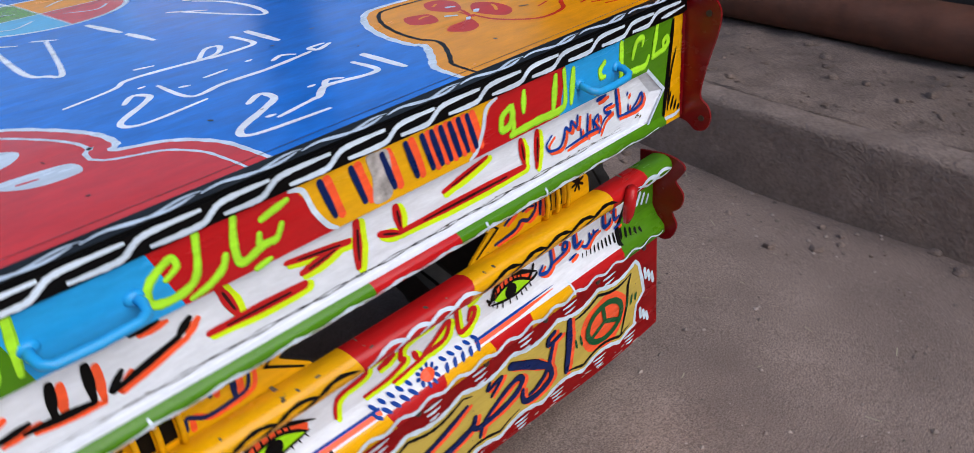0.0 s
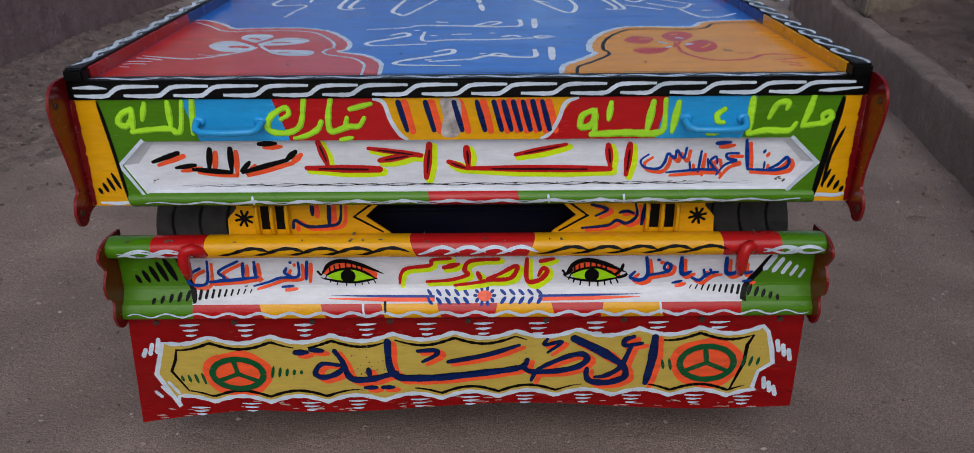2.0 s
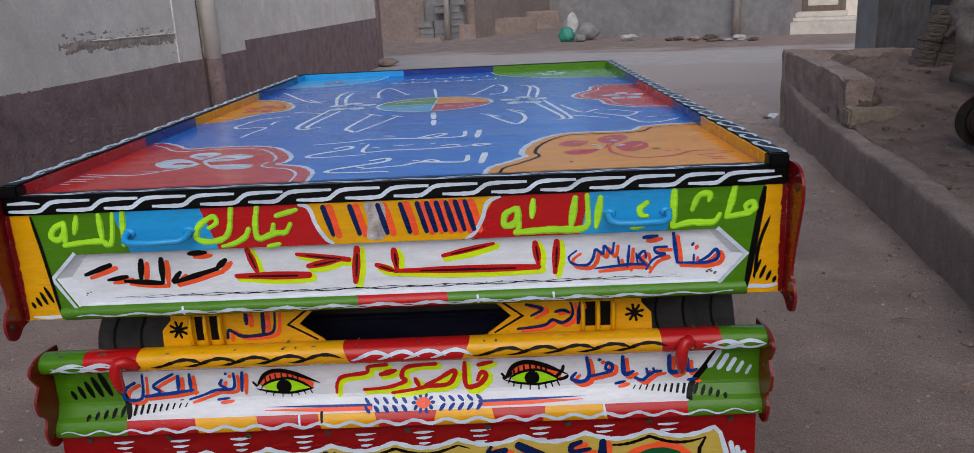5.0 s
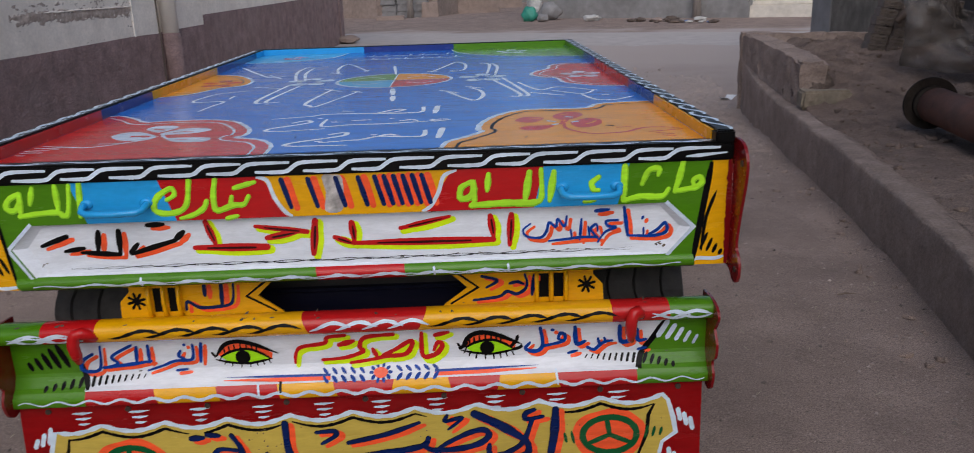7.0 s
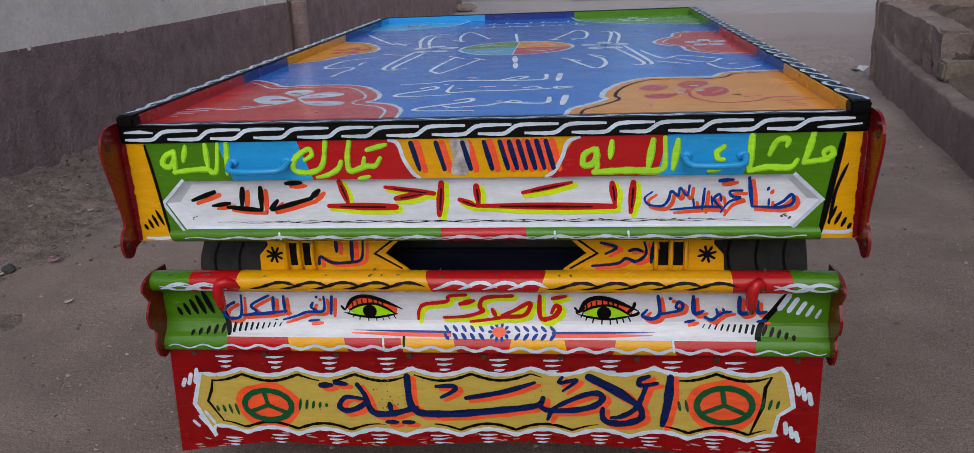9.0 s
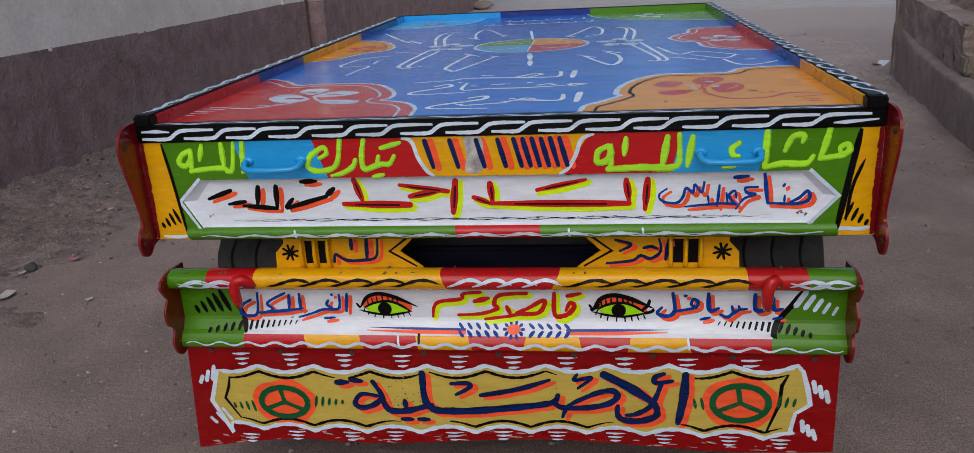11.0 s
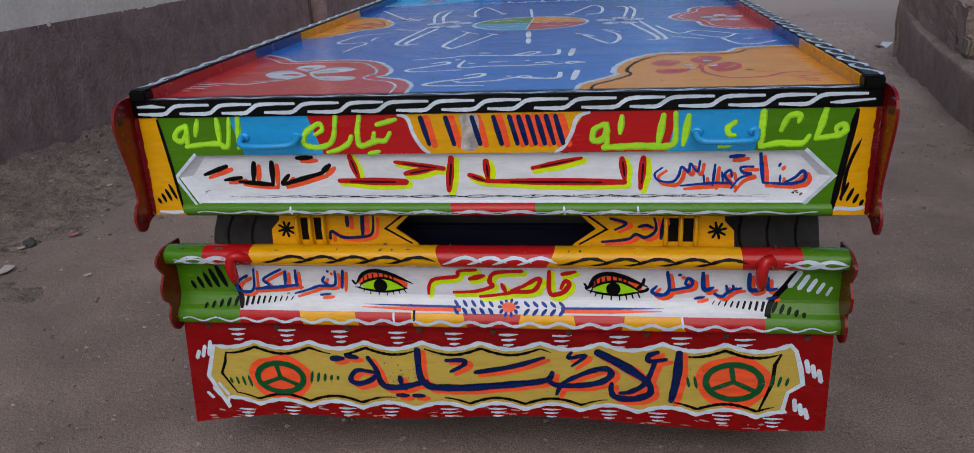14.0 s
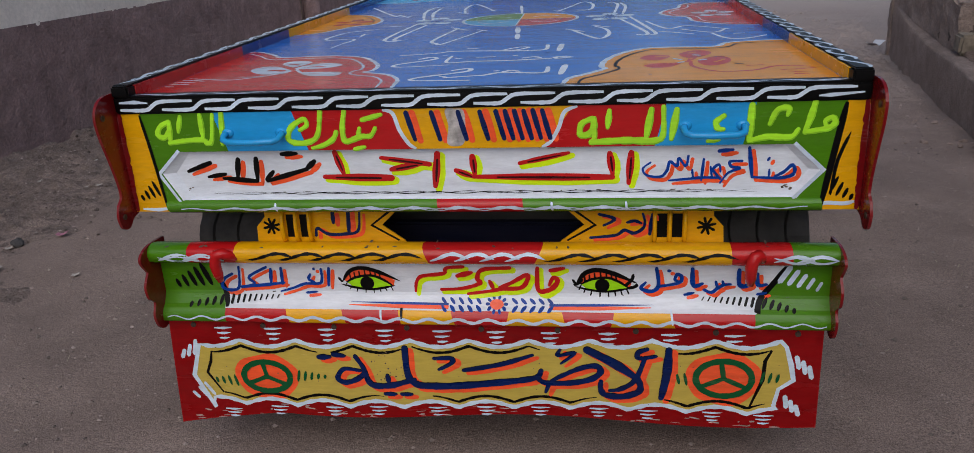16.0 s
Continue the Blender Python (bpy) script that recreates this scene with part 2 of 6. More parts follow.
# platform trodden hard near by, loose dark soil further on, painted shade mixed in
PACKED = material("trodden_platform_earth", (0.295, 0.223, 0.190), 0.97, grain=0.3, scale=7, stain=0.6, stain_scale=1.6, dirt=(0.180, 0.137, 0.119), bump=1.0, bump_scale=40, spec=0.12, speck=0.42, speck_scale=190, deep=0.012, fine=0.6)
far_tone(PACKED, (0.69, 0.67, 0.66), 1.0, 2.7, False, 1.4, "MULTIPLY")


def film_material():
    """Thin cloudy plastic sheet: part see-through, part milky and dusty."""
    m = material("dusty_plastic_sheet", (0.118, 0.098, 0.088), 0.36, grain=0.5, scale=9, stain=0.7, stain_scale=5, dirt=(0.085, 0.066, 0.057), bump=0.8, bump_scale=14, spec=0.45)
    nt = m.node_tree
    out, bsdf = nt.nodes["Material Output"], nt.nodes["Principled BSDF"]
    clear, blend, tex = nt.nodes.new("ShaderNodeBsdfTransparent"), nt.nodes.new("ShaderNodeMixShader"), nt.nodes.new("ShaderNodeTexNoise")
    tex.inputs["Scale"].default_value, tex.inputs["Detail"].default_value = 3.0, 6.0
    rng = nt.nodes.new("ShaderNodeMapRange")
    rng.inputs["From Min"].default_value, rng.inputs["From Max"].default_value = 0.35, 0.65
    rng.inputs["To Min"].default_value, rng.inputs["To Max"].default_value = 0.30, 0.85
    nt.links.new(tex.outputs["Fac"], rng.inputs["Value"])
    nt.links.new(rng.outputs["Result"], blend.inputs["Fac"])
    nt.links.new(clear.outputs["BSDF"], blend.inputs[1])
    nt.links.new(bsdf.outputs["BSDF"], blend.inputs[2])
    nt.links.new(blend.outputs["Shader"], out.inputs["Surface"])
    return m


FILM = film_material()


# ---- building helpers ----
def part(name, bm, mat, parent=None, label="", smooth=False):
    """Links a bmesh as one mesh object under a thing or under a part."""
    me = bpy.data.meshes.new(name)
    bmesh.ops.recalc_face_normals(bm, faces=bm.faces[:])
    if smooth:
        for f in bm.faces:
            f.smooth = True
    bm.to_mesh(me)
    bm.free()
    me.materials.append(mat)
    ob = new(name, me)
    if parent:
        ob.parent = parent
    return tagged(ob, label) if label else ob


def pieces(name, bm, mat, parent, label=""):
    """Links every separate stroke of a bmesh as a part of its own."""
    todo = set(bm.verts)
    made = []
    while todo:
        first = min(todo, key=lambda v: v.index if v.index >= 0 else 0)
        group, stack = {first}, [first]
        while stack:
            for e in stack.pop().link_edges:
                for v in e.verts:
                    if v not in group:
                        group.add(v)
                        stack.append(v)
        todo -= group
        order = {v: i for i, v in enumerate(group)}
        faces = {f for v in group for f in v.link_faces}
        me = bpy.data.meshes.new(name)
        me.from_pydata([v.co[:] for v in order], [], [[order[v] for v in f.verts] for f in faces])
        me.materials.append(mat)
        ob = new(name, me)
        ob.parent = parent
        made.append(tagged(ob, label) if label else ob)
    bm.free()
    return made


def thing(name, label, category, group="", at=(0, 0, 0)):
    ob = new(name)
    ob.empty_display_size = 0.1
    ob.location = at
    return tagged(ob, label, category, group)


def box(x0, x1, y0, y1, z0, z1, bevel=0.0, bm=None):
    bm = bm or bmesh.new()
    vs = [bm.verts.new((x, y, z)) for x in (x0, x1) for y in (y0, y1) for z in (z0, z1)]
    fs = [bm.faces.new([vs[i] for i in q]) for q in ((0, 1, 3, 2), (4, 6, 7, 5), (0, 4, 5, 1), (2, 3, 7, 6), (0, 2, 6, 4), (1, 5, 7, 3))]
    if bevel:
        es = list({e for f in fs for e in f.edges})
        bmesh.ops.bevel(bm, geom=es, offset=bevel, segments=2, affect="EDGES")
    return bm


def prism(poly, at, depth, bm=None):
    """A polygon (u, v) set on a surface by at(u, v, d), depth thick below its face."""
    bm = bm or bmesh.new()
    top = [bm.verts.new(at(u, v, 0)) for u, v in poly]
    low = [bm.verts.new(at(u, v, -depth)) for u, v in poly]
    bm.faces.new(top)
    bm.faces.new(low[::-1])
    n = len(poly)
    for i in range(n):
        bm.faces.new((top[i], low[i], low[(i + 1) % n], top[(i + 1) % n]))
    return bm


def tube(path, radius, sides=10, bm=None, cap=True):
    """A round bar along a path; radius a number or one per point."""
    bm = bm or bmesh.new()
    pts = [Vector(p) for p in path]
    rings = []
    side = None
    for i, p in enumerate(pts):
        d = (pts[min(i + 1, len(pts) - 1)] - pts[max(i - 1, 0)]).normalized()
        if side is None:
            side = d.orthogonal().normalized()
        side = (side - d * side.dot(d)).normalized()
        other = d.cross(side)
        r = radius[i] if isinstance(radius, (list, tuple)) else radius
        rings.append([bm.verts.new(p + (side * math.cos(a) + other * math.sin(a)) * r) for a in (2 * math.pi * k / sides for k in range(sides))])
    for a, b in zip(rings, rings[1:]):
        for k in range(sides):
            bm.faces.new((a[k], a[(k + 1) % sides], b[(k + 1) % sides], b[k]))
    if cap:
        bm.faces.new(rings[0][::-1])
        bm.faces.new(rings[-1])
    return bm


def spline(ctrl, steps=8, closed=False):
    """A smooth curve through a few control points."""
    n, out = len(ctrl), []
    for i in range(n if closed else n - 1):
        p = [Vector((*ctrl[j % n if closed else min(max(j, 0), n - 1)], 0)) for j in (i - 1, i, i + 1, i + 2)]
        for k in range(steps):
            t = k / steps
            q = 0.5 * (2 * p[1] + (p[2] - p[0]) * t + (2 * p[0] - 5 * p[1] + 4 * p[2] - p[3]) * t * t + (3 * p[1] - p[0] - 3 * p[2] + p[3]) * t ** 3)
            out.append((q.x, q.y))
    if not closed:
        out.append(tuple(ctrl[-1]))
    return out


COUNT = [0]


def brush(bm, pts, width, at, d=0.0008, taper=(0.5, 0.5), wob=0.0):
    """A painted brush stroke: a ribbon along pts (u, v), with rounded, tapering ends."""
    if len(pts) == 2:
        (ua, va), (ub, vb) = pts
        pts = [(ua + (ub - ua) * q, va + (vb - va) * q) for q in (0, 0.12, 0.35, 0.65, 0.88, 1)]
    n = len(pts)
    lefts, rights = [], []
    ph = pts[0][0] * 91 + pts[0][1] * 57
    COUNT[0] += 1
    d += 0.00007 * (COUNT[0] % 11)
    for i, (u, v) in enumerate(pts):
        a, b = pts[max(i - 1, 0)], pts[min(i + 1, n - 1)]
        dx, dy = b[0] - a[0], b[1] - a[1]
        ln = math.hypot(dx, dy) or 1e-6
        t = i / max(n - 1, 1)
        w = width * 0.5 * min(1.0, taper[0] + (1 - taper[0]) * min(1, t * 5), taper[1] + (1 - taper[1]) * min(1, (1 - t) * 5))
        w *= 1 + wob * math.sin(ph + i * 1.7)
        nx, ny = -dy / ln * w, dx / ln * w
        lefts.append(bm.verts.new(at(u + nx, v + ny, d)))
        rights.append(bm.verts.new(at(u - nx, v - ny, d)))
    for i in range(n - 1):
        bm.faces.new((lefts[i], lefts[i + 1], rights[i + 1], rights[i]))
    return bm


def blob(bm, u, v, ru, rv, at, d=0.0008, turn=0.0, n=14):
    """A painted dab: an ellipse."""
    c, s = math.cos(radians(turn)), math.sin(radians(turn))
    COUNT[0] += 1
    d += 0.00007 * (COUNT[0] % 11)
    vs = []
    for k in range(n):
        a = 2 * math.pi * k / n
        x, y = ru * math.cos(a), rv * math.sin(a)
        vs.append(bm.verts.new(at(u + x * c - y * s, v + x * s + y * c, d)))
    bm.faces.new(vs)
    return bm


def wave(u0, u1, v, amp, length, n=None, phase=0.0, slope=0.0):
    n = n or max(8, int(abs(u1 - u0) / length * 12))
    return [(u0 + (u1 - u0) * i / n, v + slope * i / n + amp * math.sin(2 * math.pi * (abs(u1 - u0) * i / n) / length + phase)) for i in range(n + 1)]


def ribbon(bm, pts, width, at, d, press=(0.8, 1.0, 0.62)):
    """One pull of a loaded brush along pts: round ends, pressure rising and then lifting."""
    n = len(pts)
    ph = pts[0][0] * 173 + pts[0][1] * 311
    COUNT[0] += 1
    d += 0.00007 * (COUNT[0] % 9)
    ls, rs, ends = [], [], []
    for i, (u, v) in enumerate(pts):
        a, b = pts[max(i - 1, 0)], pts[min(i + 1, n - 1)]
        dx, dy = b[0] - a[0], b[1] - a[1]
        ln = math.hypot(dx, dy) or 1e-6
        t = i / (n - 1)
        p = press[0] + (press[1] - press[0]) * min(1, t * 3) if t < 0.6 else press[1] + (press[2] - press[1]) * (t - 0.6) / 0.4
        w = width * 0.5 * p * (1 + 0.07 * math.sin(ph + i * 0.9) + 0.04 * math.sin(ph * 2 + i * 2.3))
        nx, ny = -dy / ln * w, dx / ln * w
        k = d + 0.00014 * t
        ls.append(bm.verts.new(at(u + nx, v + ny, k)))
        rs.append(bm.verts.new(at(u - nx, v - ny, k)))
        ends.append((u, v, math.atan2(dy, dx), w, k))
    for i in range(n - 1):
        bm.faces.new((ls[i], ls[i + 1], rs[i + 1], rs[i]))
    for (u, v, a, w, k), first, last, turn in ((ends[0], ls[0], rs[0], 1), (ends[-1], rs[-1], ls[-1], -1)):
        arc = [bm.verts.new(at(u + w * math.cos(q), v + w * math.sin(q), k)) for q in (a + turn * math.pi / 2 + math.pi * j / 5 for j in range(1, 5))]
        bm.faces.new([first, *arc, last])
    return bm


def hand(parent, at, strokes, layers):
    """Hand-painted lettering. strokes: the width and then the points that the brush passes, in millimetres on the surface.
    layers: name, material, extra width, height and shift of each coat of paint."""
    for name, mat, extra, d, (su, sv) in layers:
        bm = bmesh.new()
        for width, *mm in strokes:
            pts = [(u / 1000, v / 1000) for u, v in zip(mm[::2], mm[1::2])]
            pts = spline(pts, 7) if len(pts) > 2 else [(pts[0][0] + (pts[1][0] - pts[0][0]) * q / 6, pts[0][1] + (pts[1][1] - pts[0][1]) * q / 6) for q in range(7)]
            ribbon(bm, [(u + su, v + sv) for u, v in pts], (width + extra) / 1000, at, d)
        pieces(name, bm, mat, parent)


def lime(parent, at, *strokes):
    hand(parent, at, strokes, (("letter_edge", LIME_EDGE, 2.2, 0.0009, (0.0008, -0.0010)), ("lettering", LIME, -1.0, 0.0021, (0, 0))))


def blue(parent, at, *strokes):
    hand(parent, at, strokes, (("letter_halo", ORANGE, 1.5, 0.0009, (0.0070, -0.0060)), ("lettering", ROYAL, 0.0 if at is not TR else -0.8, 0.0021, (0, 0))))


def red(parent, at, *strokes):
    hand(parent, at, strokes, (("letter_halo", NEON, 7.0, 0.0009, (0.0055, -0.0055)), ("lettering", LETRED, 1.0, 0.0021, (0, 0))))


def navy(parent, at, *strokes):
    hand(parent, at, strokes, (("letter_halo", ORANGE, 3.0, 0.0009, (0.0085, -0.0045)), ("lettering", NAVY, 0.5, 0.0021, (0, 0))))


def bold(parent, at, *strokes):
    hand(parent, at, strokes, (("letter_halo", ORANGE, 5.0, 0.0010, (0.0095, -0.0070)), ("letter_edge", BLACK, 2.2, 0.0021, (0, 0)), ("lettering", NAVY, 0.5, 0.0032, (0, 0))))


def white(parent, at, *strokes):
    hand(parent, at, strokes, (("lettering", DECKW, 1.5, 0.0014, (0, 0)),))


# ---- the setting ----
DX = (2.60 - 2.20) / 2.75      # run of the pipe
KERB = ((-7.0, 0.60), (-0.35, 1.438), (0.1, 1.480), (0.55, 1.564), (1.1, 1.706), (1.6, 1.812), (2.6, 1.984), (3.3, 2.090), (4.5, 2.257), (5.2, 2.385), (9.0, 3.0))   # foot of the kerb: y, x
WX, WD = -3.068, 0.0745       # foot of the plastered wall: x = WX + WD * y


def wall_x(y):
    return WX + WD * y


def kerb_x(y):
    """Foot of the gently bending kerb, its corners rounded off."""
    return sum(np.interp(y + q, *zip(*KERB)) for q in (-0.2, -0.1, 0.0, 0.1, 0.2)) / 5


def relief(x, y):
    """Height of the ground: nearly flat, tracked and lumpy, with loose soil along the wall."""
    near = max(0.0, 1 - math.hypot(x, y) / 30)
    h = 0.012 * noise.noise((x * 1.1, y * 1.1, 0)) + 0.007 * noise.noise((x * 4.5, y * 4.5, 3))
    d = x - wall_x(y)
    if -0.4 < d < 1.3 and y < 14:
        k = max(0.0, 1 - abs(d - 0.2) / 1.1)
        h += k * (-0.012 + 0.022 * noise.noise((x * 2.2, y * 2.2, 7)) + 0.016 * noise.noise((x * 6, y * 6, 9)) + 0.010 * noise.noise((x * 14, y * 14, 2)))
    d = kerb_x(y) - x
    if -0.2 < d < 0.5 and y < 5.3:
        h += max(0.0, 1 - abs(d) / 0.35) * (0.003 + 0.010 * noise.noise((x * 6, y * 3, 5)))
    return h * near - 0.008


def spaced(n, dense, reach):
    out = []
    for i in range(-n, n + 1):
        t = i / n
        out.append(dense * t + (reach - dense) * t * abs(t) ** 5)
    return out


def ground():
    bm = bmesh.new()
    xs, ys = spaced(150, 5.0, 600), [y + 2.5 for y in spaced(170, 6.0, 600)]
    grid = [[bm.verts.new((x, y, relief(x, y))) for y in ys] for x in xs]
    for i in range(len(xs) - 1):
        for j in range(len(ys) - 1):
            bm.faces.new((grid[i][j], grid[i + 1][j], grid[i + 1][j + 1], grid[i][j + 1]))
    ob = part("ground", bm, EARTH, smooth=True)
    return tagged(ob, "trodden grey-brown dirt street with tyre tracks", "ground", kind="structure")


def slab(path, z0, tops, inner, outer, bm=None):
    """A wall along (x, y) points, from inner to outer beside the line, its top at a height for each point."""
    bm = bm or bmesh.new()
    rings = []
    for i, (x, y) in enumerate(path):
        a, b = path[max(i - 1, 0)], path[min(i + 1, len(path) - 1)]
        dx, dy = b[0] - a[0], b[1] - a[1]
        ln = math.hypot(dx, dy)
        nx, ny = dy / ln, -dx / ln
        rings.append([bm.verts.new((x + nx * o, y + ny * o, z)) for o, z in ((inner, z0), (inner, tops[i]), (outer, tops[i]), (outer, z0))])
    for a, b in zip(rings, rings[1:]):
        for k in range(4):
            bm.faces.new((a[k], b[k], b[(k + 1) % 4], a[(k + 1) % 4]))
    bm.faces.new(rings[0])
    bm.faces.new(rings[-1][::-1])
    return bm


def roughen(bm, cell, amount, size):
    """Cuts a mesh finer, to about cell metres, and pushes its points about, for worn, uneven masonry."""
    for _ in range(7):
        long = [e for e in bm.edges if e.calc_length() > cell]
        if not long:
            break
        bmesh.ops.subdivide_edges(bm, edges=long, cuts=1, use_grid_fill=True)
    bmesh.ops.triangulate(bm, faces=[f for f in bm.faces if len(f.verts) > 4])
    for v in bm.verts:
        p = v.co * size
        v.co += Vector((noise.noise(p), noise.noise(p + Vector((9, 3, 1))), noise.noise(p + Vector((2, 8, 5))))) * amount
        p = v.co * size * 4
        v.co += Vector((noise.noise(p), noise.noise(p + Vector((9, 3, 1))), noise.noise(p + Vector((2, 8, 5))))) * amount * 0.45
    return bm


ground()

# far street, paler
bm = bmesh.new()
n = 24
rows = []
for i in range(n + 1):
    x = -40 + 90 * i / n
    yb = 19.9 - 0.42 * x - 3.2 + 0.35 * noise.noise((x * 0.5, 0, 1))
    rows.append([bm.verts.new((x, yb - 6.5 + 1.2 * noise.noise((x * 0.7, 4, 1)), -0.06)), bm.verts.new((x, yb - 3.0, 0.006)), bm.verts.new((x, yb - 1.2, 0.006)), bm.verts.new((x, yb, -0.03))])
for a, b in zip(rows, rows[1:]):
    for k in range(3):
        bm.faces.new((a[k], b[k], b[k + 1], a[k + 1]))
tagged(part("road", bm, ROADM), "pale dusty cross street running past the alley", "road", kind="structure")

# the plastered wall beside the alley
wall = tagged(new("wall_west"), "pale plastered house wall with a dark brown painted dado", "wall", kind="structure")
ya, yb, yc = -7.0, 6.0, 7.58


def dado_top(y):
    return 0.606 + 0.0118 * y


P1 = [(wall_x(ya), ya), (wall_x(yb), yb)]
part("dado", slab(P1, -0.3, [dado_top(ya), dado_top(yb)], 0.0, -0.30), DADO, wall, "dark brown trowelled cement dado")
part("plaster", slab(P1, 0.0, [2.5, 2.5], -0.006, -0.28), PLASTER, wall, "stained off-white plaster")


def wall_patch(name, ys, zs, ny, nz, out, height, mat, label):
    """A skin over part of the wall that stands proud only where height(y, z) is above nothing."""
    bm = bmesh.new()
    grid = []
    for i in range(ny + 1):
        y = ys[0] + (ys[1] - ys[0]) * i / ny
        grid.append([bm.verts.new((wall_x(y) + out + height(y, z), y, z)) for z in (zs[0] + (zs[1] - zs[0]) * j / nz for j in range(nz + 1))])
    for i in range(ny):
        for j in range(nz):
            bm.faces.new((grid[i][j], grid[i + 1][j], grid[i + 1][j + 1], grid[i][j + 1]))
    return part(name, bm, mat, wall, label, smooth=True)


def ledge_mud(y, z):
    """Crumbled mud under the broken ledge, thickest at its middle height, ragged at every edge."""
    mid = 0.893 - 0.006 * (y - 5.2)
    k = 1 - ((z - mid) / 0.042) ** 2 - max(0.0, 4.45 - y) * 5 - max(0.0, y - 5.90) * 9
    k += 1.1 * noise.noise((y * 7, z * 20, 2)) + 0.9 * noise.noise((y * 26, z * 38, 5)) + 0.5 * noise.noise((y * 70, z * 90, 3))
    return min(0.010, 0.004 * k) if k > 0 else max(-0.02, 0.012 * k)


def ledge_lip(y, z):
    """The thin pale lip of plaster left standing above the mud, broken away in places."""
    mid = 0.927 + 0.012 * noise.noise((y * 3, 1, 1)) + 0.004 * noise.noise((y * 21, 4, 1))
    k = 1 - ((z - mid) / 0.007) ** 2 + 0.8 * noise.noise((y * 9, 2, 8)) - max(0.0, 4.9 - y) * 2.5
    return 0.012 * min(1.0, k) if k > 0 else max(-0.02, 0.01 * k)


def ledge_spots(y, z):
    """Mould blooming over the plaster above the ledge."""
    k = -0.35 - ((z - 0.965) / 0.05) ** 2 + 1.6 * noise.noise((y * 13, z * 30, 12)) + 1.1 * noise.noise((y * 37, z * 60, 15)) - max(0.0, 4.3 - y) * 5 - max(0.0, y - 5.93) * 9
    return 0.0015 * min(1.0, k) if k > 0 else max(-0.01, 0.01 * k)


def trowel(y, z):
    """Curved ridges left by the trowel in the dado."""
    k = (1 - abs(noise.noise((y * 2.6 + 1.5 * z, z * 5 - 1.2 * y, 3)))) ** 5 + 0.7 * (1 - abs(noise.noise((y * 7, z * 9 + y * 2, 9)))) ** 6
    k += 0.35 * noise.noise((y * 30, z * 30, 4)) - 1.05 + 0.22 * max(0.0, min(1.0, y - 4.2)) - 8 * max(0.0, 0.10 + z - dado_top(y))
    return 0.0035 * min(1.2, k) if k > 0 else max(-0.01, 0.004 * k)


wall_patch("ledge_mud", (4.25, 6.0), (0.80, 0.99), 260, 34, -0.006, ledge_mud, MUDDY, "crumbled mud-brown hollow in the plaster")
wall_patch("ledge_lip", (4.3, 5.98), (0.89, 0.96), 220, 14, -0.006, ledge_lip, PLASTER, "thin broken lip of plaster")
wall_patch("mould_spots", (4.1, 6.0), (0.88, 1.06), 220, 26, -0.006, ledge_spots, MUDDY, "grey-brown mould on the plaster")
wall_patch("trowel_ridges", (1.6, 5.99), (0.16, 0.66), 320, 46, 0.0, trowel, DADO, "curved trowel ridges in the cement")
random.seed(21)
bm = bmesh.new()
for k in range(170):
    if k < 70:
        y, z = random.uniform(4.3, 5.95), 0.91 + random.gauss(0.0, 0.045)
    elif k < 130:
        y, z = 5.965 + random.gauss(0, 0.03), random.uniform(0.66, 1.5)
    else:
        y = random.uniform(2.5, 5.9)
        z = dado_top(y) + abs(random.gauss(0.0, 0.02))
    r = random.choice((0.003, 0.004, 0.006, 0.009)) * random.uniform(0.5, 1.2) * (0.8 if k < 130 else 0.5)
    n, x = random.randint(5, 8), wall_x(y) - 0.006 + 0.0008 + 0.0001 * (k % 9)
    ring = [(r * random.uniform(0.5, 1.2), 2 * math.pi * i / n) for i in range(n)]
    edge = [bm.verts.new((x, y + 2.2 * q * math.cos(t), z + 0.9 * q * math.sin(t))) for q, t in ring]
    tip = bm.verts.new((x + r * 0.05, y, z))
    for i in range(n):
        bm.faces.new((edge[i], edge[(i + 1) % n], tip))
ob = part("mould_crumbs", bm, MOULD, wall, "specks of mould and crumbled plaster")
tagged(ob, kind="stuff")
# pilaster with its own dado, and a recess behind the drainpipe
P2 = [(wall_x(yb) - 0.004, yb), (wall_x(6.46) - 0.004, 6.46)]
part("pilaster_dado", slab(P2, -0.3, [0.676, 0.670], 0.005, -0.3), DADO, wall)
part("pilaster", slab(P2, 0.0, [2.5, 2.5], 0.0, -0.3), PLASTER, wall)
P3 = [(wall_x(6.46) - 0.02, 6.46), (wall_x(yc) - 0.01, yc)]
part("recess_dado", slab(P3, -0.3, [0.676, 0.690], 0.006, -0.3), DADO, wall)
part("recess_plaster", slab(P3, 0.0, [2.5, 2.5], 0.0, -0.3), PLASTER, wall)
P4 = [(wall_x(yc) - 0.008, yc), (wall_x(14.0) - 0.008, 14.0)]
part("far_dado", slab(P4, -0.3, [0.788, 0.865], 0.006, -0.35), DADO, wall)
part("far_plaster", slab(P4, 0.0, [2.5, 2.5], 0.0, -0.345), PLASTER, wall)
part("end_return", slab([(wall_x(14.0) + 0.02, 14.02), (wall_x(14.0) - 5.0, 14.3)], -0.3, [2.5, 2.5], 0.0, 0.3), DADO, wall)
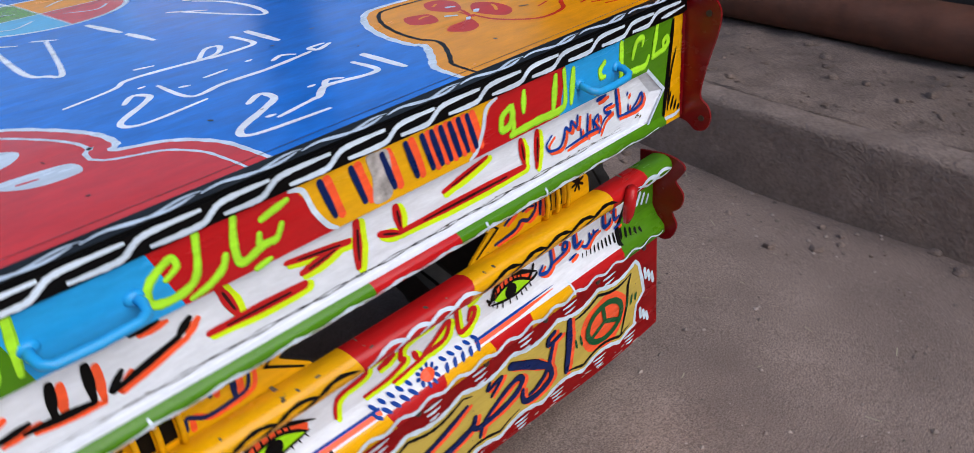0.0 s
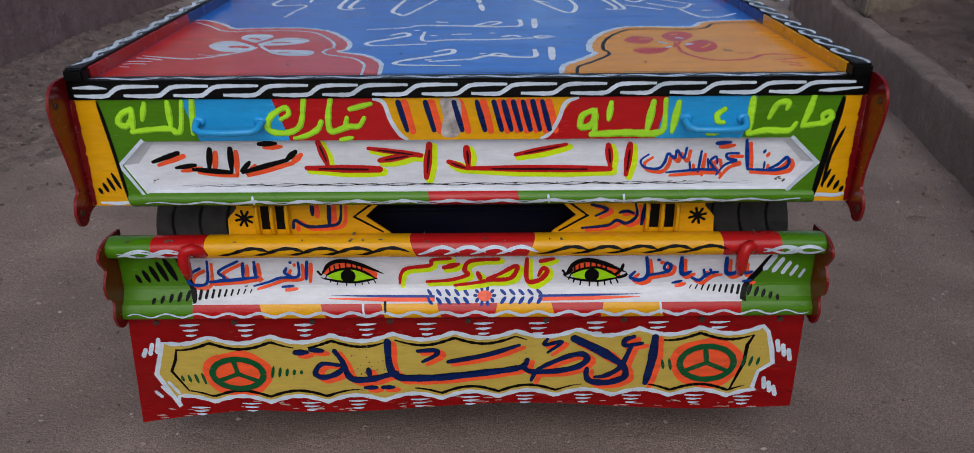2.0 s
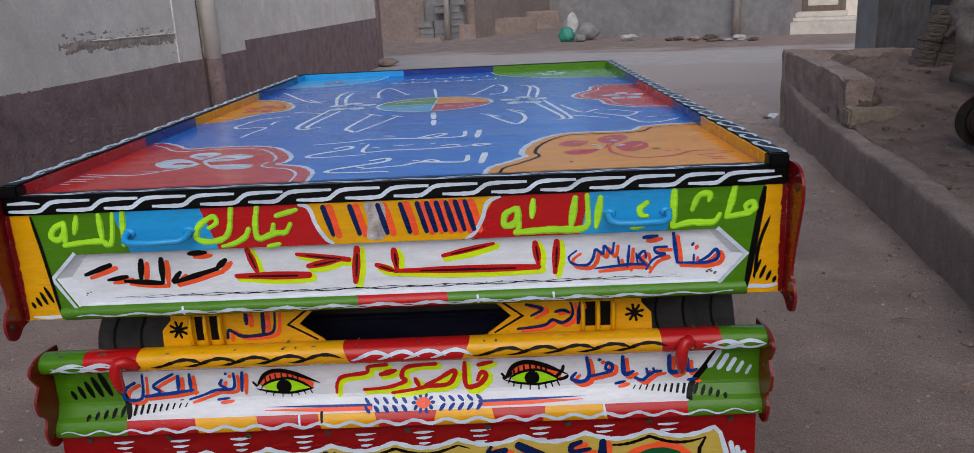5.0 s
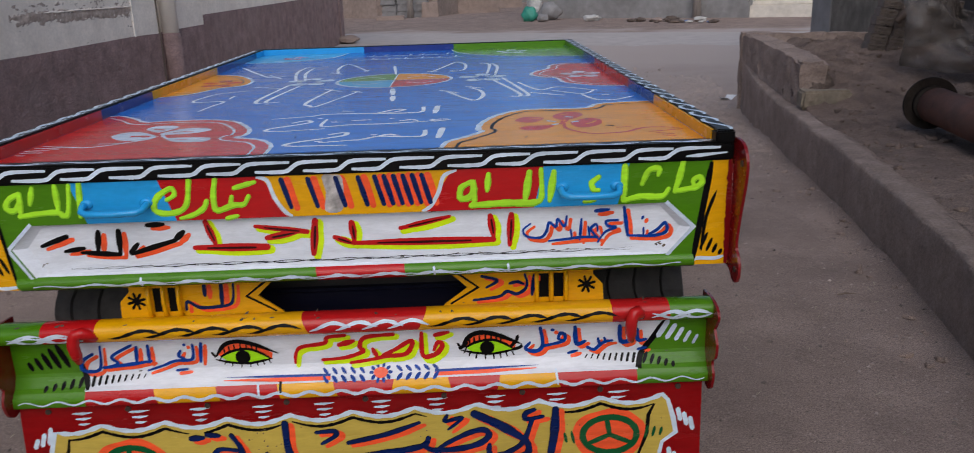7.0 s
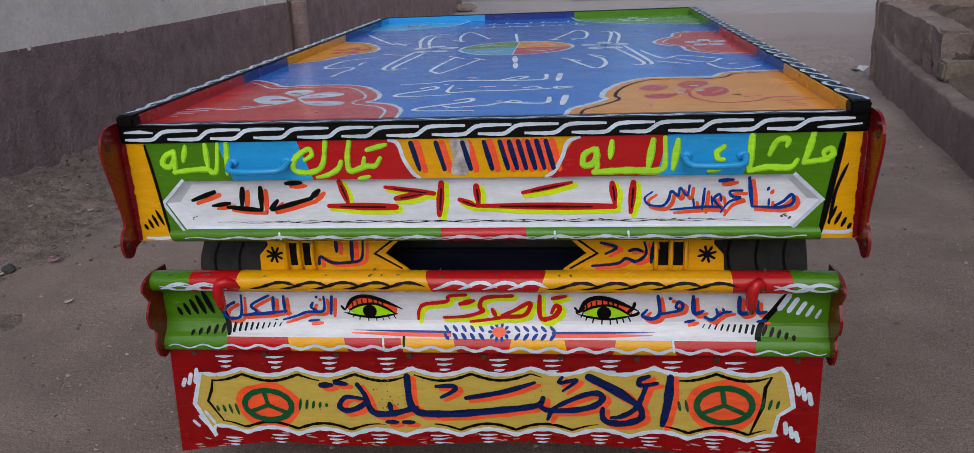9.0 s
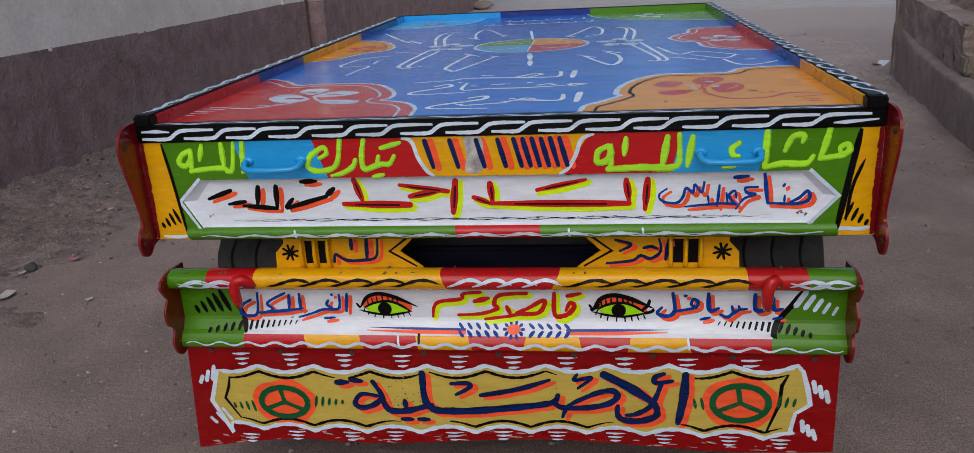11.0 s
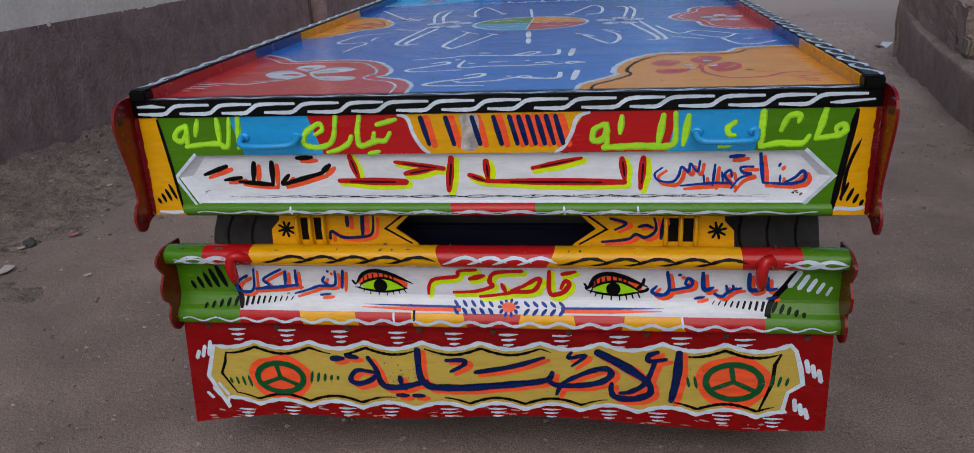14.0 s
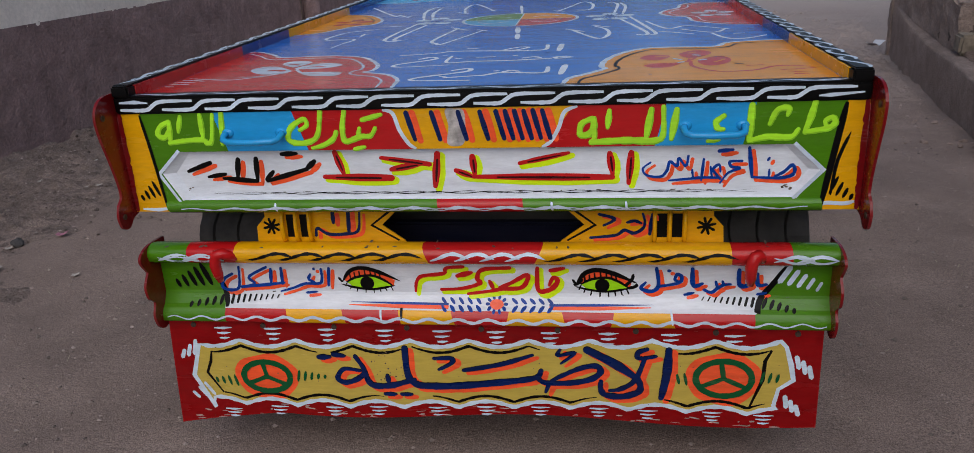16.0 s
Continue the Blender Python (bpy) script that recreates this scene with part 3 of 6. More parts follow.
# crack beside the pipe and raised plaster ridge at the pilaster
for y0, wid, out, mat, name in ((6.468, 0.013, 0.008, GRIME_DARK, "dark_joint"), (5.985, 0.020, 0.006, PVC, "plaster_ridge")):
    bm = box(-0.03, out, -wid / 2, wid / 2, 0.0 if mat is GRIME_DARK else 0.672, 2.5)
    bmesh.ops.subdivide_edges(bm, edges=[e for e in bm.edges if abs(e.verts[0].co.z - e.verts[1].co.z) > 1], cuts=60)
    for v in bm.verts:
        v.co.y += y0 + 0.006 * noise.noise((v.co.z * 9, y0, 1))
        v.co.x += wall_x(y0) - 0.002 + 0.003 * noise.noise((v.co.z * 13, y0, 5))
    part(name, bm, mat, wall)
pipe = thing("drainpipe", "painted round drainpipe against the plastered wall", "pipe", at=(wall_x(6.60) + 0.045, 6.60, 0))
part("upper_length", tube([(0, 0, 0.665), (0, 0, 2.5)], 0.078, 18), PVC, pipe, smooth=True)
part("lower_length", tube([(0.004, 0, -0.05), (0.004, 0, 0.665)], 0.083, 18), DADO, pipe, "foot painted brown like the dado", smooth=True)

# raised earth platform behind a cement kerb
KP = [(kerb_x(y), y) for y in (-7, -3, -1, 0, 1, 2, 3, 4, 5.15)]
KT = [0.236, 0.236, 0.236, 0.236, 0.240, 0.250, 0.256, 0.285, 0.40]
kerb = tagged(new("kerb_east"), "rough grey cement kerb retaining a raised earth platform", "kerb", kind="structure")
bm = bmesh.new()
rings = []
for j in range(405):
    y = -7 + 12.15 * j / 404
    i = max(q for q in range(len(KP) - 1) if KP[q][1] <= y)
    t = (y - KP[i][1]) / (KP[i + 1][1] - KP[i][1])
    hi = KT[i] + (KT[i + 1] - KT[i]) * t
    ring = []
    for o, z in ((0, -0.3), (0, -0.02), (0, 0.03), (0, 0.08), (0, 0.13), (0.0, hi - 0.07), (0.001, hi - 0.020), (0.006, hi - 0.005), (0.018, hi), (0.06, hi + 0.002), (0.10, hi), (0.14, hi - 0.01), (0.15, -0.3)):
        x = kerb_x(y) + o
        p = Vector((x * 4, y * 4, z * 4))
        w = 0.007 * noise.noise(p) + 0.005 * noise.noise(p * 2.3) + 0.005 * noise.noise(p * 7)
        ring.append(bm.verts.new((x + w, y, z + (w * 0.8 if o > 0.005 else 0))))
    rings.append(ring)
for p, q in zip(rings, rings[1:]):
    for k in range(12):
        bm.faces.new((p[k], p[k + 1], q[k + 1], q[k]))
bm.faces.new(rings[0])
bm.faces.new(rings[-1][::-1])
part("kerb_wall", bm, CEMENT, kerb, smooth=True)
UP = [(2.205, 3.55), (2.220, 3.72), (2.262, 4.1), (2.322, 4.7), (kerb_x(5.12) - 0.01, 5.13)]
bm = slab(UP, 0.22, [0.535, 0.545, 0.562, 0.585, 0.603], 0.0, 0.155)
bmesh.ops.bevel(bm, geom=[e for e in bm.edges if min(v.co.z for v in e.verts) > 0.4], offset=0.018, segments=2, affect="EDGES")
roughen(bm, 0.026, 0.014, 9.0)
part("upper_course", bm, CEMENT, kerb, "broken upper course of cement-rendered masonry")
bm = slab([(kerb_x(5.1) - 0.01, 5.12), (3.2, 4.96), (4.8, 4.72)], -0.3, [0.602, 0.594, 0.585], 0.0, 0.08)
roughen(bm, 0.05, 0.014, 6.0)
part("end_wall", bm, CEMENT, kerb)


def platform_z(x, y):
    """Top of the earth behind the kerb: level near by, heaped and crumbly farther on."""
    d = max(0.0, x - kerb_x(y) - 0.09)
    z = 0.238 + 0.008 * math.tanh(y)
    k = min(1.0, max(0.0, (y - 2.5) / 2.4))
    z += 0.30 * k * k * (3 - 2 * k) * (0.30 + 0.70 * min(1, d / 0.30))
    if y > 3.3:
        z += min(1, (y - 3.3) / 0.35) * max(0.0, 0.040 - 0.01 * (y - 3.3)) * math.exp(-((d - 0.22) / 0.16) ** 2)
    z += 0.012 * noise.noise((x * 3, y * 3, 1)) + (0.010 + 0.026 * k) * noise.noise((x * 7, y * 7, 4)) * min(1, d / 0.04)
    return z + (0.007 + 0.026 * k) * noise.noise((x * 15, y * 15, 6)) + (0.004 + 0.016 * k) * noise.noise((x * 36, y * 36, 3))


bm = bmesh.new()
nx, ny = 120, 420
grid = []
for i in range(nx + 1):
    col = []
    for j in range(ny + 1):
        y = -7 + 3.8 * j / 60 if j < 60 else -3.2 + 8.22 * (j - 60) / (ny - 60)
        x = kerb_x(y) + 0.09 + 2.9 * (i / nx) ** 1.4
        col.append(bm.verts.new((x, y, platform_z(x, y) if i else 0.05)))
    grid.append(col)
for i in range(nx):
    for j in range(ny):
        bm.faces.new((grid[i][j], grid[i + 1][j], grid[i + 1][j + 1], grid[i][j + 1]))
tagged(part("platform_earth", bm, PACKED, smooth=True), "brown earth filling the raised platform, loose and dark farther on, part of it painted shade", "earth", kind="structure")

# stand-in wall, coloured near-black for the shade in the space behind the platform
side = tagged(new("wall_east"), "near-black stand-in wall for the dark space behind the earth platform", "wall", kind="structure")
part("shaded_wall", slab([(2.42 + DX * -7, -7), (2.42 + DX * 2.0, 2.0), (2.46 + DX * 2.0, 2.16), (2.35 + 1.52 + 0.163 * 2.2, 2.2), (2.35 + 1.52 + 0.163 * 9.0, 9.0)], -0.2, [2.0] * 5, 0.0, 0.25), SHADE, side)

# grey cement pillar at the end of the platform
pillar = thing("pillar", "square grey cement pillar standing behind the platform", "pillar", at=(3.45, 5.75, 0))
bm = box(-0.21, 0.21, -0.2, 0.2, -0.1, 3.4, 0.015)
part("shaft", bm, CEMENT2, pillar)
# front skin: the darkness of the shaded side is put into its colour
part("front_render", box(-0.205, 0.205, -0.206, -0.2, -0.1, 3.4), FRONTGREY, pillar, "streaked cement front, its shade put into a darker grey")

# uneven stack of perforated bricks, partly under the plastic
stack = thing("brick_pile", "uneven dusty stack of perforated clay bricks", "bricks", at=(2.985, 4.42, 0.46))
solid = None
bm = bmesh.new()
for r, left in enumerate((0.02, 0.0, 0.012, 0.03, 0.02, 0.05, 0.06, 0.10)):
    for c in range(4):
        x, z = left + 0.105 + c * 0.216 + 0.02 * noise.noise((r, c, 3)), r * 0.094 - 0.02
        y = 0.03 * noise.noise((r * 1.7, c * 2.3, 1))
        if solid is None:
            b2 = box(-0.104, 0.104, -0.05, 0.05, 0, 0.089, 0.006)
            roughen(b2, 0.03, 0.010, 16.0)
            ob = part("brick", b2, BRICKM, stack)
            solid = ob.data
        else:
            ob = new("brick", solid)
            ob.parent = stack
        tilt = 4 * noise.noise((r, c, 7))
        ob.matrix_basis = pose(x, y, z, 0, tilt, 5 * noise.noise((r, c, 5)))
        # small brown blocks on the face carry the shade of the core holes
        for q in range(2):
            for h in range(6):
                u, w = x - 0.083 + h * 0.030, z + 0.022 + q * 0.034 - (h - 2.5) * 0.030 * math.sin(radians(tilt))
                box(u, u + 0.016, y - 0.058, y - 0.042, w, w + 0.010, 0, bm)
stack.rotation_euler = (0, radians(10), radians(2))
stack.scale = (0.64, 0.8, 0.64)
ob = part("brick_hole", bm, GRIME_DARK, stack, "rows of small brown blocks that stand for the shade in core holes")
tagged(ob, kind="stuff")
pole = thing("wooden_pole", "thin pale wooden pole leaning on the brick stack", "pole", at=(3.16, 4.32, 0.70))
part("shaft", tube([(0, 0, 0), (0.3, 0.0, 0.32), (0.72, 0.02, 0.76)], [0.022, 0.02, 0.018], 8), WOODM, pole, smooth=True)

# plastic sheet draped over the stack
sheet = bmesh.new()
n, m = 46, 30
g = []
for i in range(n + 1):
    row = []
    for j in range(m + 1):
        u, v = i / n, j / m
        fold = 0.07 * abs(math.sin(5.2 * u + 2.0 * v + 1.4 * noise.noise((u * 2, v * 2, 4)))) + 0.04 * abs(math.sin(13 * u - 6 * v + noise.noise((u * 3, v * 3, 9)))) * (1 - 0.4 * v)
        x = 2.90 + 1.20 * u + 0.03 * noise.noise((v * 5, u * 4, 2)) + 0.02 * math.sin(2.5 * v)
        fold += 0.045 * (1 - abs(noise.noise((u * 5 + v * 3, v * 4 - u * 2, 12)))) ** 3 + 0.022 * (1 - abs(noise.noise((u * 12 - v * 5, v * 9, 17)))) ** 3
        y = 3.80 - 0.75 * u + 0.24 * v - fold + 0.06 * noise.noise((u * 5, v * 5, 1)) + 0.018 * noise.noise((u * 17, v * 17, 8))
        low = 0.470 - 0.030 * math.sin(math.pi * min(1.0, u / 0.36)) + 0.10 * max(0.0, u - 0.22)
        high = 1.30 - 0.48 * min(1, max(0, (u - 0.10) / 0.18)) - 0.28 * min(1, max(0, (u - 0.28) / 0.5)) + 0.03 * noise.noise((u * 9, 0, 2))
        z = low + (high - low) * v + 0.025 * noise.noise((u * 6, v * 6, 3)) + 0.010 * noise.noise((u * 21, v * 21, 6))
        if 0 < i < n and 0 < j < m:
            x, z = x + 0.006 * noise.noise((i * 3.7, j * 5.1, 1)), z + 0.006 * noise.noise((i * 4.3, j * 2.9, 2))
            y += 0.010 * noise.noise((i * 2.1, j * 3.3, 3))
        row.append(sheet.verts.new((x, y, z)))
    g.append(row)
for i in range(n):
    for j in range(m):
        p, q, r, t = g[i][j], g[i + 1][j], g[i + 1][j + 1], g[i][j + 1]
        for tri in (((p, q, r), (p, r, t)) if noise.noise((i * 1.9, j * 1.3, 8)) > 0 else ((p, q, t), (q, r, t))):
            sheet.faces.new(tri)
ob = part("plastic_sheet", sheet, FILM, smooth=True)
so = ob.modifiers.new("thick", "SOLIDIFY")
so.thickness = 0.002
tagged(ob, "crumpled dusty translucent plastic sheet hanging over bricks", "plastic sheet")

# iron pipe with its flange lying on the platform
iron = thing("iron_pipe", "long rust-brown iron pipe lying on the earth platform", "pipe", at=(0, 0, 0))
part("tube", tube([(2.20 + DX * y, y, 0.325 + 0.018 * max(0, y) ** 1.2) for y in (-6.5, -4, -2, -1, 0, 1, 2)] + [(2.542, 2.70, 0.398)], 0.088, 28), PIPE, iron, smooth=True)
e = Vector((2.535, 2.70, 0.400))
dv = Vector((DX, 1, 0.01)).normalized()
part("flange", tube([e - dv * 0.008, e + dv * 0.008], 0.130, 36), FLANGE, iron, "dark iron flange ring")
part("collar", tube([e - dv * 0.045, e - dv * 0.008], 0.0905, 28), FLANGE, iron, smooth=True)

blk = thing("stone_block", "yellowish broken limestone block lying in the earth", "block", at=(2.315, 3.43, 0.335))
bm = box(-0.147, 0.147, -0.06, 0.06, -0.06, 0.047, 0.014)
roughen(bm, 0.03, 0.008, 9.0)
part("block", bm, BLOCKM, blk).rotation_euler = (0, 0, radians(-5))

# ---- far side of the street ----
def far_y(x):
    return 21.6 - 0.46 * x


fw = tagged(new("wall_far"), "long grey cement-rendered garden wall across the street", "wall", kind="structure")
part("long_run", slab([(2.6, far_y(2.6) + 0.6), (6.6, far_y(6.6) + 0.1), (7.0, far_y(7.0))], -0.3, [4.0, 4.0, 4.0], 0.0, 0.3), CEMENT2, fw)
part("left_run", slab([(-14, 30.0), (-4.2, 26.4), (-2.05, 24.2)], -0.3, [3.8, 3.8, 3.8], 0.0, 0.4), CEMENT, fw, "stained cement-rendered wall")
part("lane_wall", slab([(-0.85, 24.3), (0.4, 27.5), (2.2, 36.0)], -0.3, [1.3, 1.2, 1.4], 0.0, 0.35), CEMENT, fw, "rough stepped wall along a side lane")
part("lane_end", slab([(0.5, 36.0), (9.0, 34.0)], -0.3, [5.0, 5.0], 0.0, 0.3), CEMENT2, fw)
part("back_run", slab([(-30, 30.0), (-8, 28.5), (1.5, 37.0)], -0.3, [6.0, 6.0, 6.0], 0.0, 0.3), CEMENT2, fw)
house = thing("house_front", "plain house front with cream stone doorstep and wooden door", "house", at=(7.37, 18.4, 0))
part("wall", box(0.0, 7.0, 0.75, 1.2, -0.2, 4.6), PLASTER, house)
part("lower_step", box(-0.6, 1.05, -0.35, 0.75, -0.1, 0.26, 0.02), CREAM, house, "cream stone step")
part("middle_step", box(-0.62, 1.0, -0.1, 0.76, 0.26, 0.35, 0.02), CREAM, house)
part("upper_step", box(-0.30, 0.80, 0.05, 0.76, 0.35, 0.47, 0.02), CREAM, house)
door = part("door", box(-0.22, 0.75, 0.66, 0.76, 0.47, 2.6, 0.01), WOODM, house, "brown wooden door")
part("door_panel", box(-0.08, 0.58, 0.645, 0.66, 0.60, 1.4, 0.01), CREAM, door, "paler wooden panel")
house.rotation_euler = (0, 0, radians(-24))
for x, y, h in ((5.75, 18.6, 2.2), (-1.33, 23.6, 2.0)):
    post = thing("wooden_post", "rough weathered wooden post against the wall", "post", "posts across the street", at=(x, y, 0))
    part("trunk", tube([(0, 0, -0.1), (0.01, 0, h * 0.5), (0.03, 0, h)], [0.10, 0.085, 0.08], 10), PALEWOOD, post, smooth=True)

# block wall and stepped rubble at the mouth of the side lane
blocks = tagged(new("wall_blocks"), "unfinished wall of grey cement blocks across the street", "wall", kind="structure")
part("core", slab([(-2.25, 24.42), (-0.75, 24.28)], -0.3, [1.15, 1.15], 0.0, -0.2), CEMENT2, blocks)
bw = None
for r in range(6):
    for c in range(3):
        if (c == 0 and r > 2) or (c == 1 and r == 3):
            continue
        x = -1.95 + 0.45 * c + 0.10 * noise.noise((r * 3.1, c, 1))
        y = 24.1 - 0.05 * c + 0.08 * noise.noise((r * 2.3, c, 7))
        if bw is None:
            bm = box(-0.235, 0.235, -0.16, 0.16, 0, 0.205, 0.025)
            roughen(bm, 0.08, 0.03, 5.0)
            ob = part("block", bm, CEMENT2, blocks)
            bw = ob.data
        else:
            ob = new("block", bw)
            ob.parent = blocks
        ob.matrix_basis = pose(x, y, -0.04 + 0.20 * r, 0, 0, -14 + 9 * noise.noise((r, c, 2)))
for x, y, w, dpt, h in ((-0.75, 24.0, 0.5, 0.6, 0.42), (-1.85, 22.9, 0.8, 0.5, 0.10), (0.6, 26.0, 1.6, 0.6, 0.5), (1.6, 30.0, 1.6, 0.8, 0.6)):
    rb = thing("stone_step", "rough cement-faced masonry step beside the lane", "step", "steps along the lane", at=(x, y, 0))
    bm = box(-w / 2, w / 2, -dpt / 2, dpt / 2, -0.1, h, 0.03)
    roughen(bm, 0.15, 0.03, 2.5)
    part("masonry", bm, CEMENT, rb)


def sack(name, label, category, mat, at, size, seed):
    bm = bmesh.new()
    bmesh.ops.create_icosphere(bm, subdivisions=4 if mat is SOIL else 3, radius=1.0)
    for v in bm.verts:
        f = 1 + 0.35 * noise.noise(v.co * 1.6 + Vector((seed, 0, 0))) + 0.12 * noise.noise(v.co * 5 + Vector((0, seed, 0))) + 0.10 * noise.noise(v.co * 11 + Vector((seed, seed, 0)))
        v.co = Vector((v.co.x * size[0] * f, v.co.y * size[1] * f, max(-0.02, (v.co.z * f + 0.8) * size[2] * 0.55)))
    ob = part(name, bm, mat, smooth=True)
    ob.location = at
    return tagged(ob, label, category)


sack("sack", "upright white plastic rubbish sack in the street", "rubbish", BAGW, (2.04, 20.3, 0), (0.21, 0.19, 0.66), 3)
sack("rubbish_bag", "teal green plastic bag lying beside sacks", "rubbish", BAGT, (1.86, 19.6, 0), (0.19, 0.13, 0.36), 5)
sack("rubble_heap", "small grey heap of rubble and stones", "rubble", CEMENT2, (2.40, 20.0, 0), (0.27, 0.25, 0.42), 8)
sack("rubble_heap", "small grey heap of rubble and stones", "rubble", CEMENT2, (2.16, 19.3, 0), (0.14, 0.12, 0.18), 9)
for k, (x, y, s) in enumerate(((3.30, 18.9, 0.20), (4.28, 18.0, 0.12), (4.6, 17.7, 0.13), (4.9, 17.6, 0.16), (5.5, 17.4, 0.14), (4.05, 17.9, 0.10), (-1.9, 14.0, 0.21))):
    sack("litter", "small crumpled litter and rags on the sand", "litter", (BAGW, SOIL, CEMENT, SOIL, BAGW, SOIL, CEMENT)[k], (x, y, 0), (s, s * 0.8, s * 0.7), k + 20)


for k, (x, y, w, h, seed) in enumerate(((2.33, 3.64, 0.11, 0.22, 41), (2.40, 3.84, 0.14, 0.20, 43))):
    sack("earth_clod", "crumbling heap of dark earth at the broken masonry", "earth", SOIL, (x, y, 0.26), (w, w, h), seed)
# soil-coloured lump added in place of the brown cloth fold under the sheet
sack("earth_clod", "brown lump in place of a cloth fold below the hanging plastic", "earth", SOIL, (3.55, 3.05, 0.20), (0.34, 0.25, 0.34), 49)
random.seed(33)
for k in range(26):
    x = random.uniform(4.4, 5.7)
    s_ = random.uniform(0.02, 0.065)
    sack("litter", "small crumpled litter and rags on the sand", "litter", random.choice((SOIL, BAGW, CEMENT, WOODM, RAGBLUE, SOIL, WOODM, SOIL)), (x, far_y(x) - 1.75 - random.uniform(0, 0.7), 0), (s_ * 1.6, s_, s_ * 0.9), k + 60)


# loose crumbly soil banked along the foot of the plastered wall, and heaped beyond the kerb
def crumb(x, y):
    """Fine crumbling relief: small pits and lumps at four sizes."""
    h = 0.018 * noise.noise((x * 5, y * 5, 9)) + 0.016 * noise.noise((x * 13, y * 13, 2)) + 0.015 * noise.noise((x * 31, y * 31, 6)) + 0.010 * noise.noise((x * 68, y * 68, 4))
    return h + 0.012 * (1 - abs(noise.noise((x * 19, y * 19, 11)))) ** 4


def bank_z(x, y, d, wide, high):
    """Top of the loose soil at a distance d from the foot it leans on."""
    reach = wide * 0.95 + 0.30 * wide * noise.noise((y * 0.9, 0, 5)) + 0.2 * wide * noise.noise((y * 3.1, 2, 5)) + 0.30 * wide * noise.noise((x * 2.5, y * 2.5, 8)) + 0.25 * wide * noise.noise((x * 8, y * 8, 4))
    k = max(-0.4, 1 - d / reach)
    return relief(x, y) + high * (crumb(x, y) * min(1.0, max(k, 0) * 2.5) + (0.008 if k > 0 else 0.0)) - 0.010 + 0.016 * k


def bank(line, side, ys, wide, high, mat, label):
    bm = bmesh.new()
    grid = []
    across = int(wide * 120)
    for i in range(across + 1):
        d = -0.03 + (wide + 0.4) * i / across
        grid.append([bm.verts.new((line(y) + side * d, y, bank_z(line(y) + side * d, y, d, wide, high * max(0.0, min(1.0, (y - ys[0]) / 0.8, (ys[-1] - y) / 0.8))) - 0.03 * max(0.0, 1 - (y - ys[0]) / 0.5, 1 - (ys[-1] - y) / 0.5))) for y in ys])
    for i in range(across):
        for j in range(len(ys) - 1):
            bm.faces.new((grid[i][j], grid[i + 1][j], grid[i + 1][j + 1], grid[i][j + 1]))
    tagged(part("soil_bank", bm, mat, smooth=True), label, "soil", kind="structure")


BANK = 1.2      # breadth of the loose soil


def soil_z(x, y):
    """Height of the loose soil along the plastered wall."""
    return max(relief(x, y), bank_z(x, y, x - wall_x(y), BANK, 1.0))


bank(wall_x, 1, [-6.8 + 5.4 * j / 40 for j in range(40)] + [-1.4 + 7.2 * j / 560 for j in range(561)], BANK, 1.0, CLODS, "grey-brown crumbly loose soil banked along the plastered wall")
bank(lambda y: kerb_x(y), -1, [3.2 + 4.6 * j / 200 for j in range(201)], 0.55, 1.1, EARTH, "trodden heap of loose soil beside the kerb")

def scrap(x, y, z, s, turn, lift):
    bm = bmesh.new()
    vs = [[bm.verts.new(((i - 1.5) * s * 0.4, (j - 1.5) * s * 0.3, 0.01 + lift * abs(i - 1.2) * s * 0.4 + 0.15 * s * noise.noise((i * 1.3, j * 1.7, turn)))) for j in range(4)] for i in range(4)]
    for i in range(3):
        for j in range(3):
            bm.faces.new((vs[i][j], vs[i + 1][j], vs[i + 1][j + 1], vs[i][j + 1]))
    ob = part("paper_scrap", bm, PAPER)
    so = ob.modifiers.new("thick", "SOLIDIFY")
    so.thickness = 0.001
    ob.matrix_basis = pose(x, y, z, 0, 0, turn)
    return tagged(ob, "torn white paper scrap lying on the dirt", "paper", "litter in the alley")


scrap(2.435, 5.60, 0.0, 0.10, 40, 0.5)
scrap(1.75, 6.6, 0.0, 0.05, 10, 0.2)
scrap(2.0, 8.4, 0.0, 0.06, 70, 0.2)
scrap(1.55, 0.02, 0.0, 0.035, 20, 0.3)
pink = scrap(-1.839, 1.370, soil_z(-1.839, 1.370), 0.034, 15, 0.4)
pink.data.materials[0] = PINK
tagged(pink, "torn pink paper scrap lying on the dirt", "paper", "litter in the alley")
for x, y, size, turn in ((-2.402, 2.061, 0.022, 60), (-2.094, 2.046, 0.026, 10), (-2.17, 2.062, 0.016, 50), (-1.885, 1.022, 0.060, 80), (-1.978, 1.244, 0.026, 30), (-1.549, 0.998, 0.024, 20), (-2.25, 2.77, 0.03, 30), (-2.36, 2.46, 0.018, 75), (-2.46, 2.84, 0.018, 25)):
    chip = scrap(x, y, soil_z(x, y) - 0.004, size * 0.85, turn, 0.3)
    chip.data.materials[0] = CHIP
    tagged(chip, "dirty pale scrap of paper trodden into the soil", "paper", "litter in the alley")
twig = thing("twig", "small dry dark twig lying on the dirt", "twig", at=(1.47, 1.21, 0.0))
part("stick", tube([(-0.03, 0.0, 0.002), (0.0, 0.004, 0.006), (0.035, 0.0, 0.003)], [0.002, 0.004, 0.002], 6), WOODM, twig)
